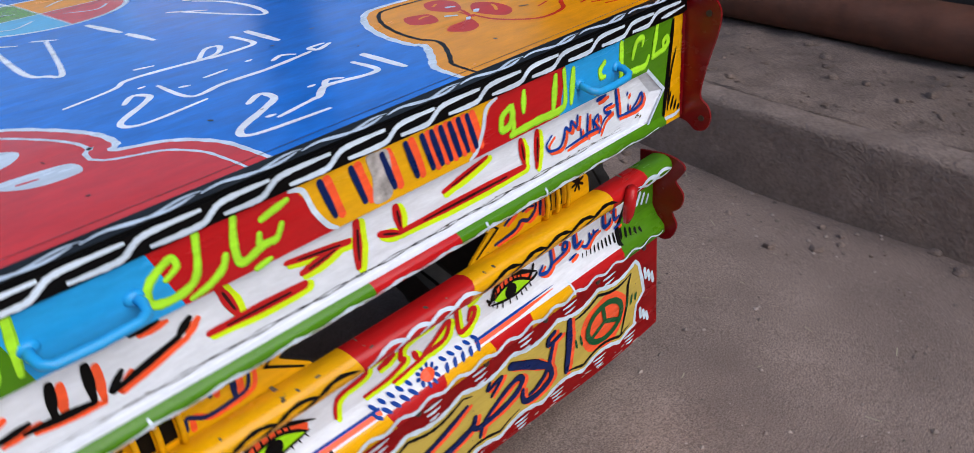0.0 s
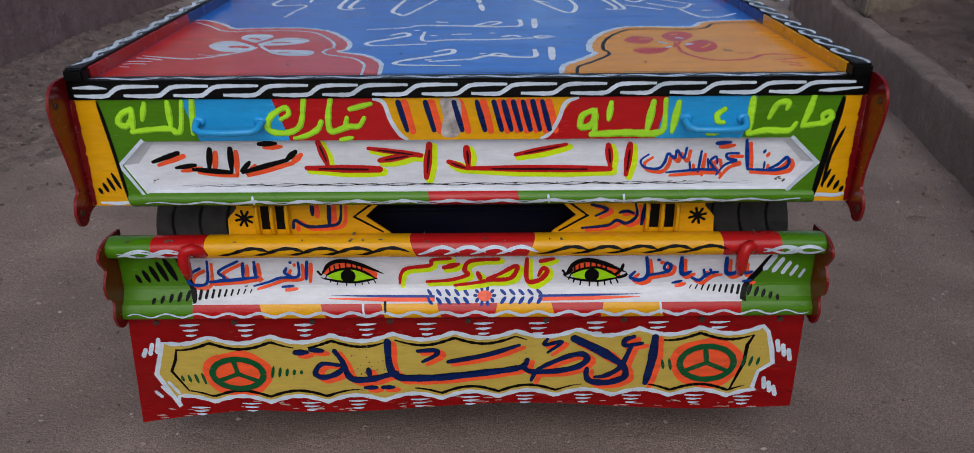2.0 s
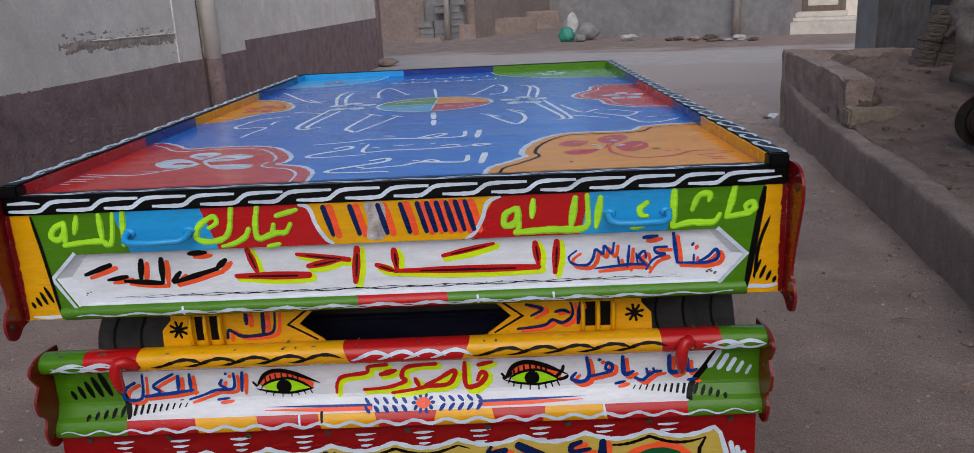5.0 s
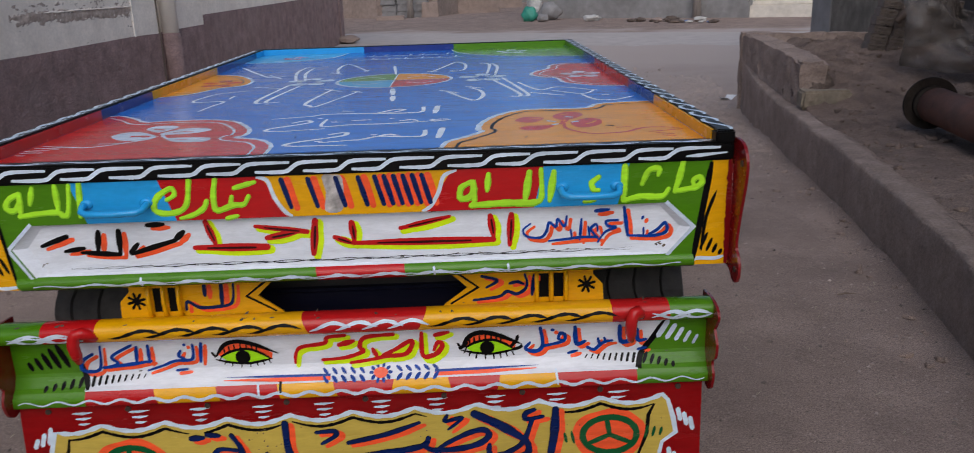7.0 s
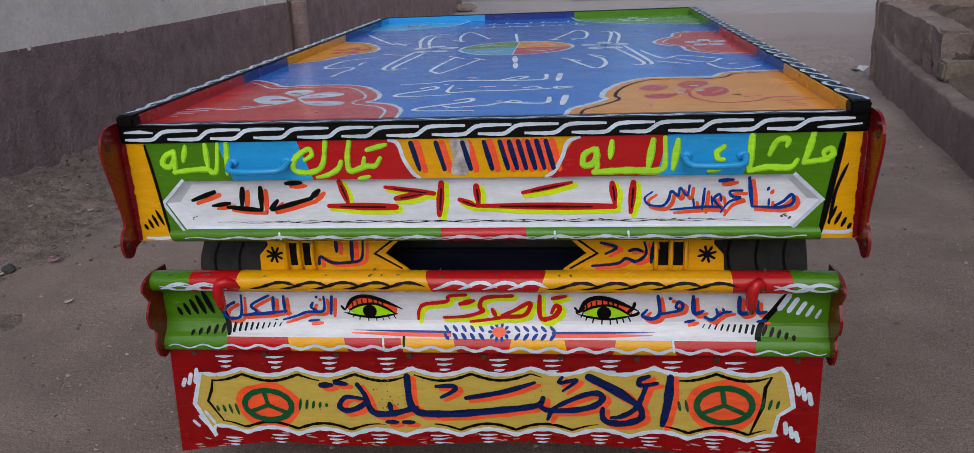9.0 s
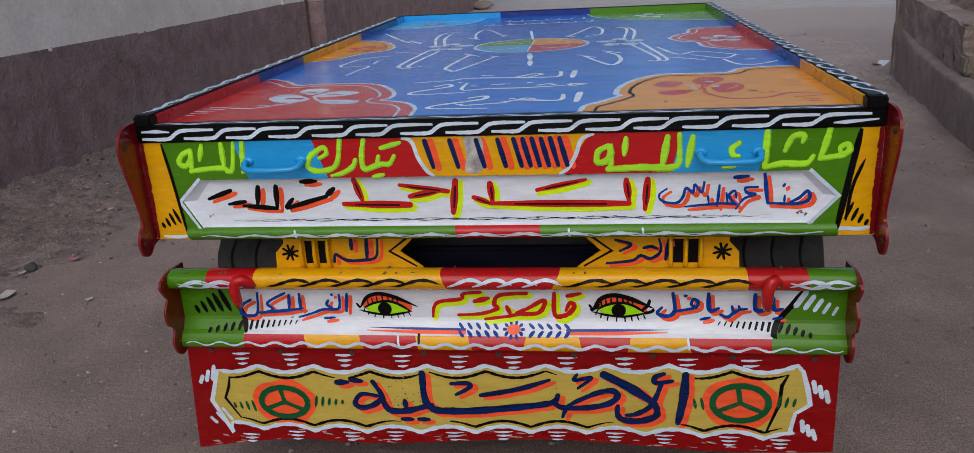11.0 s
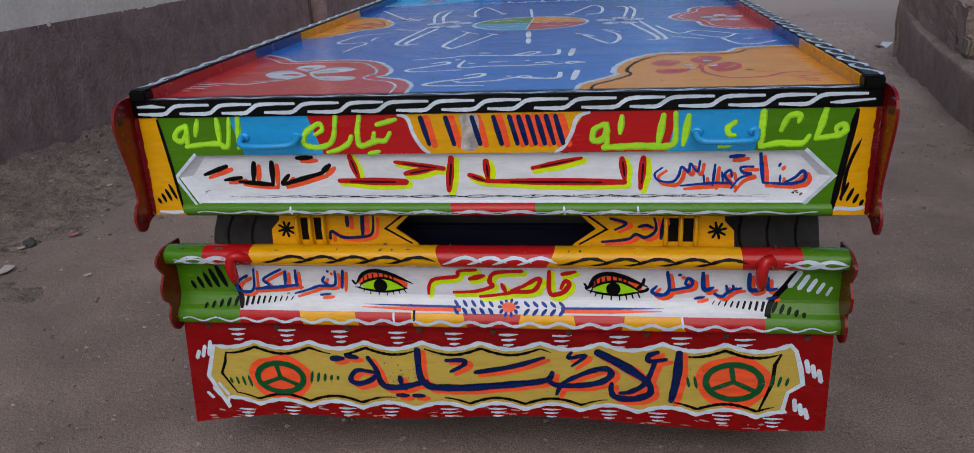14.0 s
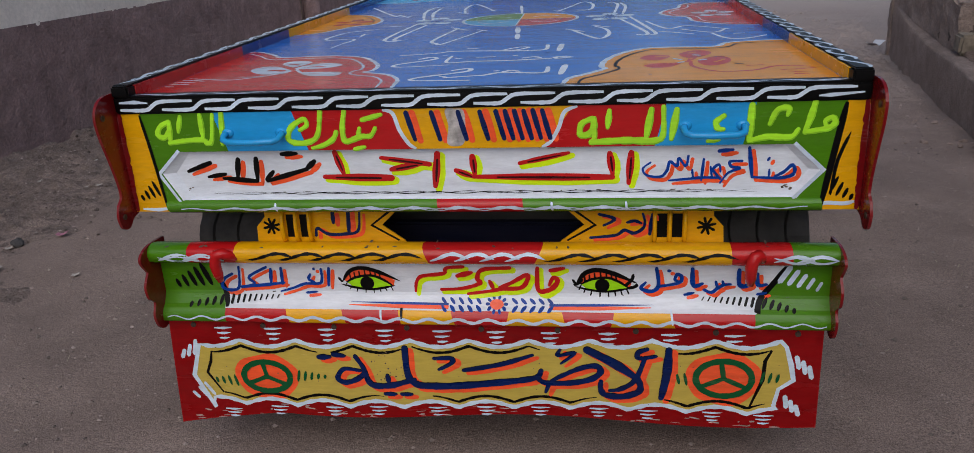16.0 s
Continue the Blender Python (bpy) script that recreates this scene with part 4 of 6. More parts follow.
sack("round_stone", "round dark stone lying on the dirt", "stone", FRONTGREY, (-1.965, 1.280, soil_z(-1.965, 1.280) - 0.004), (0.023, 0.020, 0.036), 31)

# dry straw and chaff
random.seed(9)
bm = bmesh.new()
for k in range(900):
    y = random.uniform(-0.9, 5.5)
    x = random.uniform(wall_x(y) + 0.1, kerb_x(y) - 0.05)
    if abs(x) < 0.6 and y > 0.1:
        continue
    a, ln, w = random.uniform(0, math.pi), random.uniform(0.004, 0.016), random.uniform(0.0006, 0.0013)
    z = (soil_z(x, y) if x < wall_x(y) + 1.6 else relief(x, y)) + 0.003
    ca, sa = math.cos(a), math.sin(a)
    bm.faces.new([bm.verts.new((x + ca * p - sa * q, y + sa * p + ca * q, z + (0.003 if p > 0 else 0))) for p, q in ((-ln, -w), (ln, -w), (ln, w), (-ln, w))])
tagged(part("straw", bm, STRAW), "scattered bits of dry straw and chaff", "straw", kind="stuff")

# broken clods of earth on the bank
rng = np.random.default_rng(14)
blob_v = np.array([(math.cos(a) * math.cos(b), math.sin(a) * math.cos(b), math.sin(b)) for b in (-0.8, 0.0, 0.8) for a in (2 * math.pi * k / 6 for k in range(6))] + [(0, 0, 1), (0, 0, -1)])
blob_f = [(6 * r + k, 6 * r + (k + 1) % 6, 6 * r + 6 + (k + 1) % 6, 6 * r + 6 + k) for r in range(2) for k in range(6)]
blob_f += [(12 + k, 12 + (k + 1) % 6, 18) for k in range(6)] + [((k + 1) % 6, k, 19) for k in range(6)]


def strew(mat, count, place, small, largest, label):
    """Scatters lumps as one mesh; place() gives each its x, y and the height of the ground."""
    verts, faces = [], []
    for _ in range(count):
        x, y, z = place()
        r = min(small * (0.8 + rng.pareto(2.0)), largest)
        k = len(verts)
        shape = blob_v * r * rng.uniform(0.65, 1.25, (20, 1)) * (1.2, 1.0, 0.7)
        a = rng.uniform(0, 6.28)
        turn = np.array(((math.cos(a), -math.sin(a), 0), (math.sin(a), math.cos(a), 0), (0, 0, 1)))
        verts.extend((shape @ turn + (x, y, z + 0.2 * r)).tolist())
        faces.extend([[k + i for i in q] for q in blob_f])
    me = bpy.data.meshes.new("clods")
    me.from_pydata(verts, [], faces)
    me.materials.append(mat)
    tagged(new("clods", me), label, "earth", kind="stuff")


def by_wall():
    y = rng.uniform(-1.2, 5.6)
    x = wall_x(y) + abs(rng.normal(0.15, 0.55))
    return x, y, soil_z(x, y)


def on_platform():
    y = rng.uniform(-0.6, 5.0)
    x = kerb_x(y) + 0.12 + abs(rng.normal(0.1, 0.45))
    return x, y, platform_z(x, y)


def by_kerb():
    y = rng.uniform(-0.4, 7.5)
    x = kerb_x(y) - abs(rng.normal(0.0, 0.16 + 0.10 * max(0.0, y - 2)))
    return x, y, relief(x, y)


strew(CLODS, 5200, by_wall, 0.0028, 0.012, "broken clods of earth along the wall")
strew(SOIL, 420, by_wall, 0.0034, 0.014, "dark damp clods of earth along the wall")
strew(PACKED, 1500, on_platform, 0.0035, 0.022, "crumbs of earth on the raised platform")
strew(SOIL, 60, on_platform, 0.003, 0.009, "dark crumbs of earth on the raised platform")
def by_corner():
    """Rubbly soil where the kerb ends at the street."""
    y = rng.uniform(4.4, 8.5)
    x = kerb_x(min(y, 5.2)) + rng.normal(-0.55, 0.45)
    return (x, y, relief(x, y)) if y > 5.3 or x < kerb_x(y) - 0.05 else (2.0, 6.5, relief(2.0, 6.5))


strew(EARTH, 600, by_corner, 0.005, 0.022, "lumps of brown soil at the end of the kerb")
strew(EARTH, 700, by_kerb, 0.0028, 0.018, "broken clods of earth below the kerb")

# scattered pebbles and crumbs of earth
rng = np.random.default_rng(4)
N = 34000
py = rng.uniform(-1.4, 6.5, N)
px = rng.uniform(-2.9, 2.4, N)
near = np.arange(N) < 9000
px = np.where(near, WX + WD * py + np.abs(rng.normal(0.15, 0.55, N)), px)
kerbside = (np.arange(N) >= 9000) & (np.arange(N) < 12000)
px = np.where(kerbside, np.interp(py, *zip(*KERB)) - np.abs(rng.normal(0.02, 0.25, N)), px)
pr = np.minimum(np.where(near, 0.0019, np.where(px > 0.5, 0.0014, 0.0021)) * rng.pareto(2.2, N) + 0.0013, np.where(near, 0.007, 0.008))
keep = (px > WX + WD * py + 0.02) & (px < np.interp(py, *zip(*KERB)) - 0.01) & ~((np.abs(px) < 0.35) & (py > 0.3))
verts, faces = [], []
OCT = np.array(((1, 0, 0), (-1, 0, 0), (0, 1, 0), (0, -1, 0), (0, 0, 1), (0, 0, -1)), float)
for x, y, r in zip(px[keep], py[keep], pr[keep]):
    k = len(verts)
    z = (soil_z(x, y) if x < wall_x(y) + 1.6 else relief(x, y)) + r * 0.3
    shape = OCT * r * rng.uniform((0.7, 0.7, 0.45), (1.3, 1.3, 0.85), (6, 3))
    verts.extend((shape + (x, y, z)).tolist())
    faces.extend([[k + i for i in q] for q in ((0, 2, 4), (2, 1, 4), (1, 3, 4), (3, 0, 4), (2, 0, 5), (1, 2, 5), (3, 1, 5), (0, 3, 5))])
me = bpy.data.meshes.new("pebbles")
me.from_pydata(verts, [], faces)
me.materials.append(PEBBLE)
tagged(new("pebbles", me), "scattered pebbles and crumbs of dry earth", "pebbles", kind="stuff")


# ---- the painted cargo cart ----
cart = thing("cargo_cart", "brightly painted cargo cart with folk lettering, tailgate toward the street", "cart")
HW, LEN = 0.655, 2.14
RIM, DECK, RAIL = 0.763, 0.791, 0.815


def back(y):
    return lambda u, v, d: Vector((u, y - (d * 0.6 if d > 0 else d), v))


def top(z):
    return lambda u, v, d: Vector((u, v, z + d * 0.15))


# body under the deck
part("chassis", box(-0.38, 0.38, 0.22, LEN - 0.1, 0.40, 0.56, 0.01), STEEL, cart, "dark steel chassis")
part("side_panel", box(-HW, -HW + 0.02, 0.05, LEN, 0.575, RIM, 0.004), GREEN, cart, "green side panel")
part("side_panel", box(HW - 0.02, HW, 0.05, LEN, 0.575, RIM, 0.004), GREEN, cart, "green side panel")
part("front_panel", box(-HW + 0.02, HW - 0.02, LEN - 0.02, LEN, 0.575, RIM, 0.004), RED, cart)
part("underside", box(-0.40, 0.40, 0.06, LEN - 0.02, 0.575, 0.60), STEEL, cart)

# deck sheet
deck = part("deck", box(-HW + 0.03, HW - 0.03, 0.022, LEN - 0.03, RIM + 0.008, DECK, 0.0), DECKB, cart, "glossy blue painted deck sheet")
T = top(DECK)

# rails round the deck: coloured inner faces under black tops
SEG_L = ((0.02, 0.51, RED), (0.51, 0.83, BLUE2), (0.83, 1.43, YEL), (1.43, 1.98, BLUE2), (1.98, LEN, SKYB))
SEG_R = ((0.02, 0.46, YEL), (0.46, 0.75, BLUE2), (0.75, 1.32, RED), (1.32, 1.56, BLUE2), (1.56, LEN, GREEN))
for sgn, segs in ((-1, SEG_L), (1, SEG_R)):
    rail = part("rail", box(min(sgn * HW, sgn * (HW - 0.03)), max(sgn * HW, sgn * (HW - 0.03)), 0.0, LEN, RIM, RAIL, 0.002), BLACK, cart, "black-topped deck rail with a white twisted stripe")
    for y0, y1, mat in segs:
        xa, xb = sgn * (HW - 0.03), sgn * (HW - 0.034)
        part("inner_face", box(min(xa, xb), max(xa, xb), y0, y1, DECK, RAIL - 0.003), mat, rail)
    bm = bmesh.new()
    up = top(RAIL)
    c = sgn * (HW - (0.015 if sgn > 0 else 0.010))
    y = 0.02
    if sgn > 0:
        while y < LEN - 0.10:
            brush(bm, spline([(c + 0.009, y - 0.020), (c + 0.013, y), (c + 0.007, y + 0.022), (c - 0.006, y + 0.042), (c - 0.013, y + 0.064), (c - 0.009, y + 0.086), (c - 0.001, y + 0.084)], 4), 0.0085, up, 0.0008, (0.5, 0.5), 0.1)
            y += 0.080
    else:
        while y < LEN - 0.12:
            brush(bm, [(c + 0.007 * math.sin(2 * math.pi * (q - 0.12)), y + 0.125 * q) for q in (i / 16 for i in range(17))], 0.009, up, 0.0008, (0.5, 0.5), 0.1)
            brush(bm, [(c + 0.004 - 0.007 * math.sin(2 * math.pi * (q - 0.1)), y + 0.02 + 0.07 * q) for q in (i / 10 for i in range(11))], 0.005, up, 0.0008, (0.3, 0.3), 0.1)
            y += 0.088
    pieces("twist_stroke", bm, PALE, rail)
    part("end_cap", box(min(sgn * (HW - 0.033), sgn * HW), max(sgn * (HW - 0.033), sgn * HW), -0.007, 0.022, RIM + 0.030, RAIL - 0.001, 0.003), BLACK, rail)
front = part("front_rail", box(-HW + 0.03, HW - 0.03, LEN - 0.03, LEN, RIM, RAIL, 0.002), BLACK, cart)
for x0, x1, mat in ((-HW + 0.034, -0.21, SKYB), (-0.21, 0.16, BLUE2), (0.16, HW - 0.034, GREEN)):
    part("inner_face", box(x0, x1, LEN - 0.036, LEN - 0.03, DECK, RAIL - 0.002), mat, front)

# rear rim: black with white interlocking hooks
rim = part("rear_rim", box(-HW, HW, -0.006, 0.03, RIM, DECK + 0.004, 0.004), BLACK, cart, "black rear rim with white chain pattern")
B0 = back(-0.006)
bm = bmesh.new()
step = 0.081
x = -HW + 0.012
k = 0
while x < HW - 0.03:
    zt, zb = DECK - 0.0050, RIM + 0.0080
    j = 0.006 * math.sin(k * 2.1)
    xr = x + 0.058 + j
    xe = min(xr + 0.082 - j, HW - 0.008)
    if k == 0:
        brush(bm, [(x, zt - 0.002), (x + 0.03, zt - 0.001), (x + 0.055, zt - 0.003)], 0.0068, B0, 0.001, (0.5, 0.3), 0.1)
    if xr + 0.03 < HW:
        brush(bm, spline([(x, zb), (x + 0.03, zb - 0.001), (xr - 0.006, zb), (xr + 0.006, (zt + zb) / 2), (xr + 0.016, zt - 0.002), (xr + 0.035, zt), (xe, zt)], 6), 0.0070, B0, 0.001, (0.6, 0.6), 0.08)
    else:
        brush(bm, [(x, zb + 0.001), (x + 0.02, zb + 0.002), (HW - 0.012, zb + 0.006)], 0.007, B0, 0.001, (0.3, 0.4), 0.1)
    x += step
    k += 1
pieces("chain_stroke", bm, PALE, rim, "white hooked chain stroke")
bm = bmesh.new()
up = top(DECK + 0.004)
x = -HW + 0.03
while x < HW - 0.05:
    brush(bm, wave(x, x + 0.12, 0.008, 0.006, 0.11, 12), 0.0062, up, 0.001, (0.3, 0.3))
    brush(bm, wave(x + 0.03, x + 0.13, 0.010, 0.006, 0.11, 10, 3.0), 0.0048, up, 0.001, (0.3, 0.3))
    x += 0.125
pieces("edge_stroke", bm, PALE, rim)

# tailgate
gate = part("tailgate", box(-HW, HW, 0.026, 0.05, 0.572, RIM, 0.003), STEEL, cart, "painted steel tailgate with a white recessed tray")
S0 = back(0.0)
zt, zb = RIM - 0.001, 0.690
STRIP = (("strip_panel", ((-0.474, zt), (-0.324, zt), (-0.300, zb), (-0.452, zb)), SKYB),
         ("strip_panel", ((-0.324, zt), (-0.150, zt), (-0.106, zb), (-0.300, zb)), RED),
         ("strip_panel", ((-0.150, zt), (0.174, zt), (0.126, zb), (-0.106, zb)), YEL),
         ("strip_panel", ((0.174, zt), (0.330, zt), (0.313, zb), (0.126, zb)), RED),
         ("strip_panel", ((0.330, zt), (0.477, zt), (0.458, zb), (0.313, zb)), SKYB))
for name, poly, mat in STRIP:
    part(name, prism(poly, S0, 0.026), mat, gate)
part("end_panel", prism(((-HW, zt), (-0.612, zt), (-0.588, 0.574), (-HW, 0.574)), S0, 0.026), YEL, gate)
part("end_panel", prism(((HW, zt), (0.620, zt), (0.590, 0.574), (HW, 0.574)), S0, 0.026), YEL, gate)
part("corner_panel", prism(((-0.612, zt), (-0.474, zt), (-0.452, zb), (-0.550, zb), (-0.588, 0.648), (-0.556, 0.594), (-0.591, 0.594)), S0, 0.026), GREEN, gate)
part("corner_panel", prism(((0.620, zt), (0.477, zt), (0.458, zb), (0.542, zb), (0.588, 0.646), (0.552, 0.594), (0.5935, 0.594)), S0, 0.026), GREEN, gate)
# recessed tray: a long hexagon with sloping walls
outer = ((-0.550, zb), (0.542, zb), (0.588, 0.646), (0.552, 0.594), (-0.556, 0.594), (-0.588, 0.648))
inner = ((-0.534, zb - 0.003), (0.529, zb - 0.003), (0.571, 0.643), (0.538, 0.5965), (-0.539, 0.5965), (-0.568, 0.646))
bm = bmesh.new()
vo, vi = [bm.verts.new(S0(u, v, 0)) for u, v in outer], [bm.verts.new(S0(u, v, -0.014)) for u, v in inner]
for k in range(6):
    bm.faces.new((vo[k], vo[(k + 1) % 6], vi[(k + 1) % 6], vi[k]))
bm.faces.new(vi)
part("tray", bm, WHITE, gate, "white recessed tray with sloping ends")
TR = back(0.014)
# lower rolled edge
BAR = ((0.596, 0.002), (0.592, -0.004), (0.585, -0.008), (0.578, -0.006), (0.571, 0.002), (0.570, 0.02))


def bar_y(v):
    for (za, ya), (zc, yc) in zip(BAR, BAR[1:]):
        if zc <= v <= za:
            return ya + (yc - ya) * (za - v) / (za - zc)
    return BAR[0][1] if v > BAR[0][0] else BAR[-1][1]


def on_bar(u, v, d):
    return Vector((u, bar_y(v) - d, v))


def sweep(prof, bounds, bm=None):
    """A strip of a rolled profile ((z, y), ...) between two x bounds given at its top and bottom."""
    bm = bm or bmesh.new()
    (a0, b0), (a1, b1) = bounds
    z0, z1 = max(p[0] for p in prof), prof[-1][0]
    rows = []
    for z, y in prof:
        t = (z0 - z) / (z0 - z1)
        rows.append((bm.verts.new((a0 + (a1 - a0) * t, y, z)), bm.verts.new((b0 + (b1 - b0) * t, y, z))))
    for p, q in zip(rows, rows[1:]):
        bm.faces.new((p[0], p[1], q[1], q[0]))
    return bm


for a, b, mat in ((-0.590, -0.072, GREEN), (-0.072, 0.083, RED), (0.083, 0.592, GREEN)):
    part("lower_edge", sweep(BAR, ((a, b), (a + 0.004, b + 0.004))), mat, gate, smooth=True)
bm = bmesh.new()
brush(bm, wave(-0.56, 0.57, 0.5805, 0.0022, 0.085, 160), 0.0062, on_bar, 0.001, (0.3, 0.3), 0.25)
brush(bm, [(-0.64, 0.580), (-0.61, 0.578), (-0.57, 0.582)], 0.007, S0, 0.001)
brush(bm, spline([(0.575, 0.578), (0.60, 0.586), (0.63, 0.585), (0.648, 0.589)]), 0.007, S0, 0.001)
for x in (-0.375, 0.135, 0.265):
    brush(bm, [(x, 0.592), (x + 0.002, 0.575)], 0.004, on_bar, 0.0014)
pieces("wavy_stripe", bm, PALE, gate, "white wavy brush stripe")
bm = bmesh.new()
brush(bm, wave(-0.50, 0.49, 0.6045, 0.0018, 0.10, 120), 0.0013, TR, 0.001, (0.2, 0.2), 0.5)
brush(bm, wave(-0.50, 0.49, 0.6055, 0.002, 0.10, 120, 2.6), 0.0009, TR, 0.001, (0.2, 0.2), 0.5)
pieces("pencil_line", bm, BLACK, gate, "thin wavy black line")
bm = bmesh.new()
brush(bm, [(-0.548, 0.693), (-0.594, 0.648), (-0.560, 0.590)], 0.0085, S0, 0.0012, (0.7, 0.6))
brush(bm, [(0.542, 0.692), (0.592, 0.645), (0.546, 0.594)], 0.0095, S0, 0.0012, (0.7, 0.6))
pieces("chevron", bm, PALE, gate, "white chevron stroke")
bm = bmesh.new()
brush(bm, spline([(-0.612, zt - 0.002), (-0.602, 0.69), (-0.590, 0.582)]), 0.006, S0, 0.0012)
brush(bm, spline([(0.619, zt - 0.002), (0.607, 0.68), (0.593, 0.582)]), 0.011, S0, 0.0012)
brush(bm, spline([(0.630, 0.71), (0.613, 0.66), (0.607, 0.60)]), 0.006, S0, 0.0012, (0.1, 0.4))
for k in range(4):
    blob(bm, 0.611 + 0.010 * k, 0.618 - 0.007 * k, 0.0032, 0.017 - 0.0036 * k, S0, 0.0012, -22)
    blob(bm, -0.606 - 0.010 * k, 0.620 - 0.006 * k, 0.0032, 0.017 - 0.0036 * k, S0, 0.0012, 22)
pieces("black_stroke", bm, BLACK, gate)
bm = bmesh.new()
brush(bm, spline([(-0.158, zt - 0.001), (-0.140, 0.755), (-0.130, 0.725), (-0.115, 0.70), (-0.102, zb + 0.001)]), 0.007, S0, 0.0012)
brush(bm, spline([(0.182, zt - 0.001), (0.160, 0.752), (0.150, 0.725), (0.135, 0.70), (0.120, zb + 0.001)]), 0.007, S0, 0.0012)
pieces("divider_stroke", bm, PALE, gate)

# writing on the tailgate strip
lime(gate, S0, (9, -559, 748, -577, 738, -583, 723, -570, 719, -559, 734, -558, 748), (9, -558, 748, -561, 709), (9, -563, 708, -532, 712, -499, 713, -490, 707, -481, 713, -473, 760), (9, -497, 759, -497, 715), (9, -456, 762, -462, 704), (8, -535, 757, -543, 728))
lime(gate, S0, (9, -272, 761, -280, 721, -296, 707, -323, 705, -336, 714, -328, 734, -304, 748, -299, 737, -313, 728), (8, -246, 724, -253, 711, -272, 700, -293, 695))
lime(gate, S0, (9, -228, 761, -234, 730, -230, 707, -202, 715, -184, 716, -174, 730), (7, -203, 730, -207, 713), (8, -197, 745, -162, 754), (7, -215, 692, -196, 696))
lime(gate, S0, (10, 205, 740, 188, 731, 186, 713, 200, 713, 209, 726, 207, 742, 210, 710, 205, 700), (11, 205, 699, 231, 700, 263, 701, 290, 700, 312, 700, 325, 710, 325, 758), (11, 305, 754, 297, 705), (9, 235, 753, 232, 724))
lime(gate, S0, (11, 347, 753, 339, 702))
lime(gate, S0, (9, 424, 741, 412, 731, 415, 720, 424, 718), (6, 399, 698, 418, 700))
lime(gate, S0, (12, 469, 758, 467, 698), (10, 469, 698, 496, 704, 516, 703, 536, 704, 545, 716), (9, 499, 726, 510, 749, 528, 752, 526, 740))
lime(gate, S0, (10, 569, 763, 563, 735, 556, 712), (9, 556, 711, 576, 714, 594, 718, 603, 727, 597, 735, 587, 729, 590, 719))
# the number is only a row of slanted bars
bm, bh = bmesh.new(), bmesh.new()
for x0, x1 in ((x_, x_ + 13) for x_ in (-116, -71, -24, 14, 42, 58, 74, 90, 106, 122)):
    ribbon(bh, [((x0 + (x1 - x0) * q / 4) / 1000 + 0.010, 0.754 - 0.049 * q / 4) for q in range(5)], 0.013, S0, 0.0009, (1.0, 1.0, 0.8))
    ribbon(bm, [((x0 + (x1 - x0) * q / 4) / 1000, 0.755 - 0.048 * q / 4) for q in range(5)], 0.0085, S0, 0.0019, (1.0, 1.1, 0.9))
pieces("number_halo", bh, ORANGE, gate)
pieces("number_bar", bm, NAVY, gate, "navy painted bar in place of a digit")
bm = prism(spline([(-0.047, 0.759), (-0.030, 0.761), (-0.014, 0.757), (-0.012, 0.725), (-0.016, 0.700), (-0.030, 0.694), (-0.046, 0.700), (-0.042, 0.73)], 4, True), back(-0.0008), 0.001)
part("scraped_patch", bm, PATCH, gate, "grey scraped patch over the paint")

# writing in the tray
blue(gate, TR, (7, 517, 630, 531, 638, 544, 650, 549, 640, 543, 631, 523, 627, 497, 628, 479, 629), (8, 472, 681, 479, 629), (6, 504, 659, 506, 663), (5, 507, 642, 507, 629))
blue(gate, TR, (6, 461, 658, 441, 657, 444, 648, 458, 645, 439, 637, 426, 619), (8, 422, 676, 445, 678))
blue(gate, TR, (6, 426, 626, 417, 637, 413, 644, 423, 652, 426, 639), (6, 426, 628, 399, 629, 374, 627, 339, 624), (6, 397, 662, 394, 624), (5, 378, 643, 380, 628), (5, 409, 648, 412, 628))
blue(gate, TR, (6, 371, 668, 367, 650, 355, 664, 352, 650, 340, 658, 335, 642, 324, 631, 301, 634, 294, 646, 307, 657))


def name_bars(ink, glow, core, bars, wide, shift, label):
    """A painted name shown as plain straight bars: their places and sizes alone."""
    bm, bh, bc = bmesh.new(), bmesh.new(), bmesh.new()
    for w, *mm in bars:
        a, b = (mm[0] / 1000, mm[1] / 1000), (mm[2] / 1000, mm[3] / 1000)
        line = [(a[0] + (b[0] - a[0]) * q / 6, a[1] + (b[1] - a[1]) * q / 6) for q in range(7)]
        ribbon(bh, [(u + shift[0], v + shift[1]) for u, v in line], (w + wide) / 1000, TR, 0.0009)
        ribbon(bm, line, w * 1.18 / 1000, TR, 0.0019)
        if core:
            ribbon(bc, [(u + 0.0008, v - 0.0006) for u, v in line[1:-1]], w * 0.00038, TR, 0.0030)
    pieces("name_halo", bh, glow, gate)
    pieces("name_bar", bm, ink, gate, label)
    if core:
        pieces("bar_core", bc, core, gate)


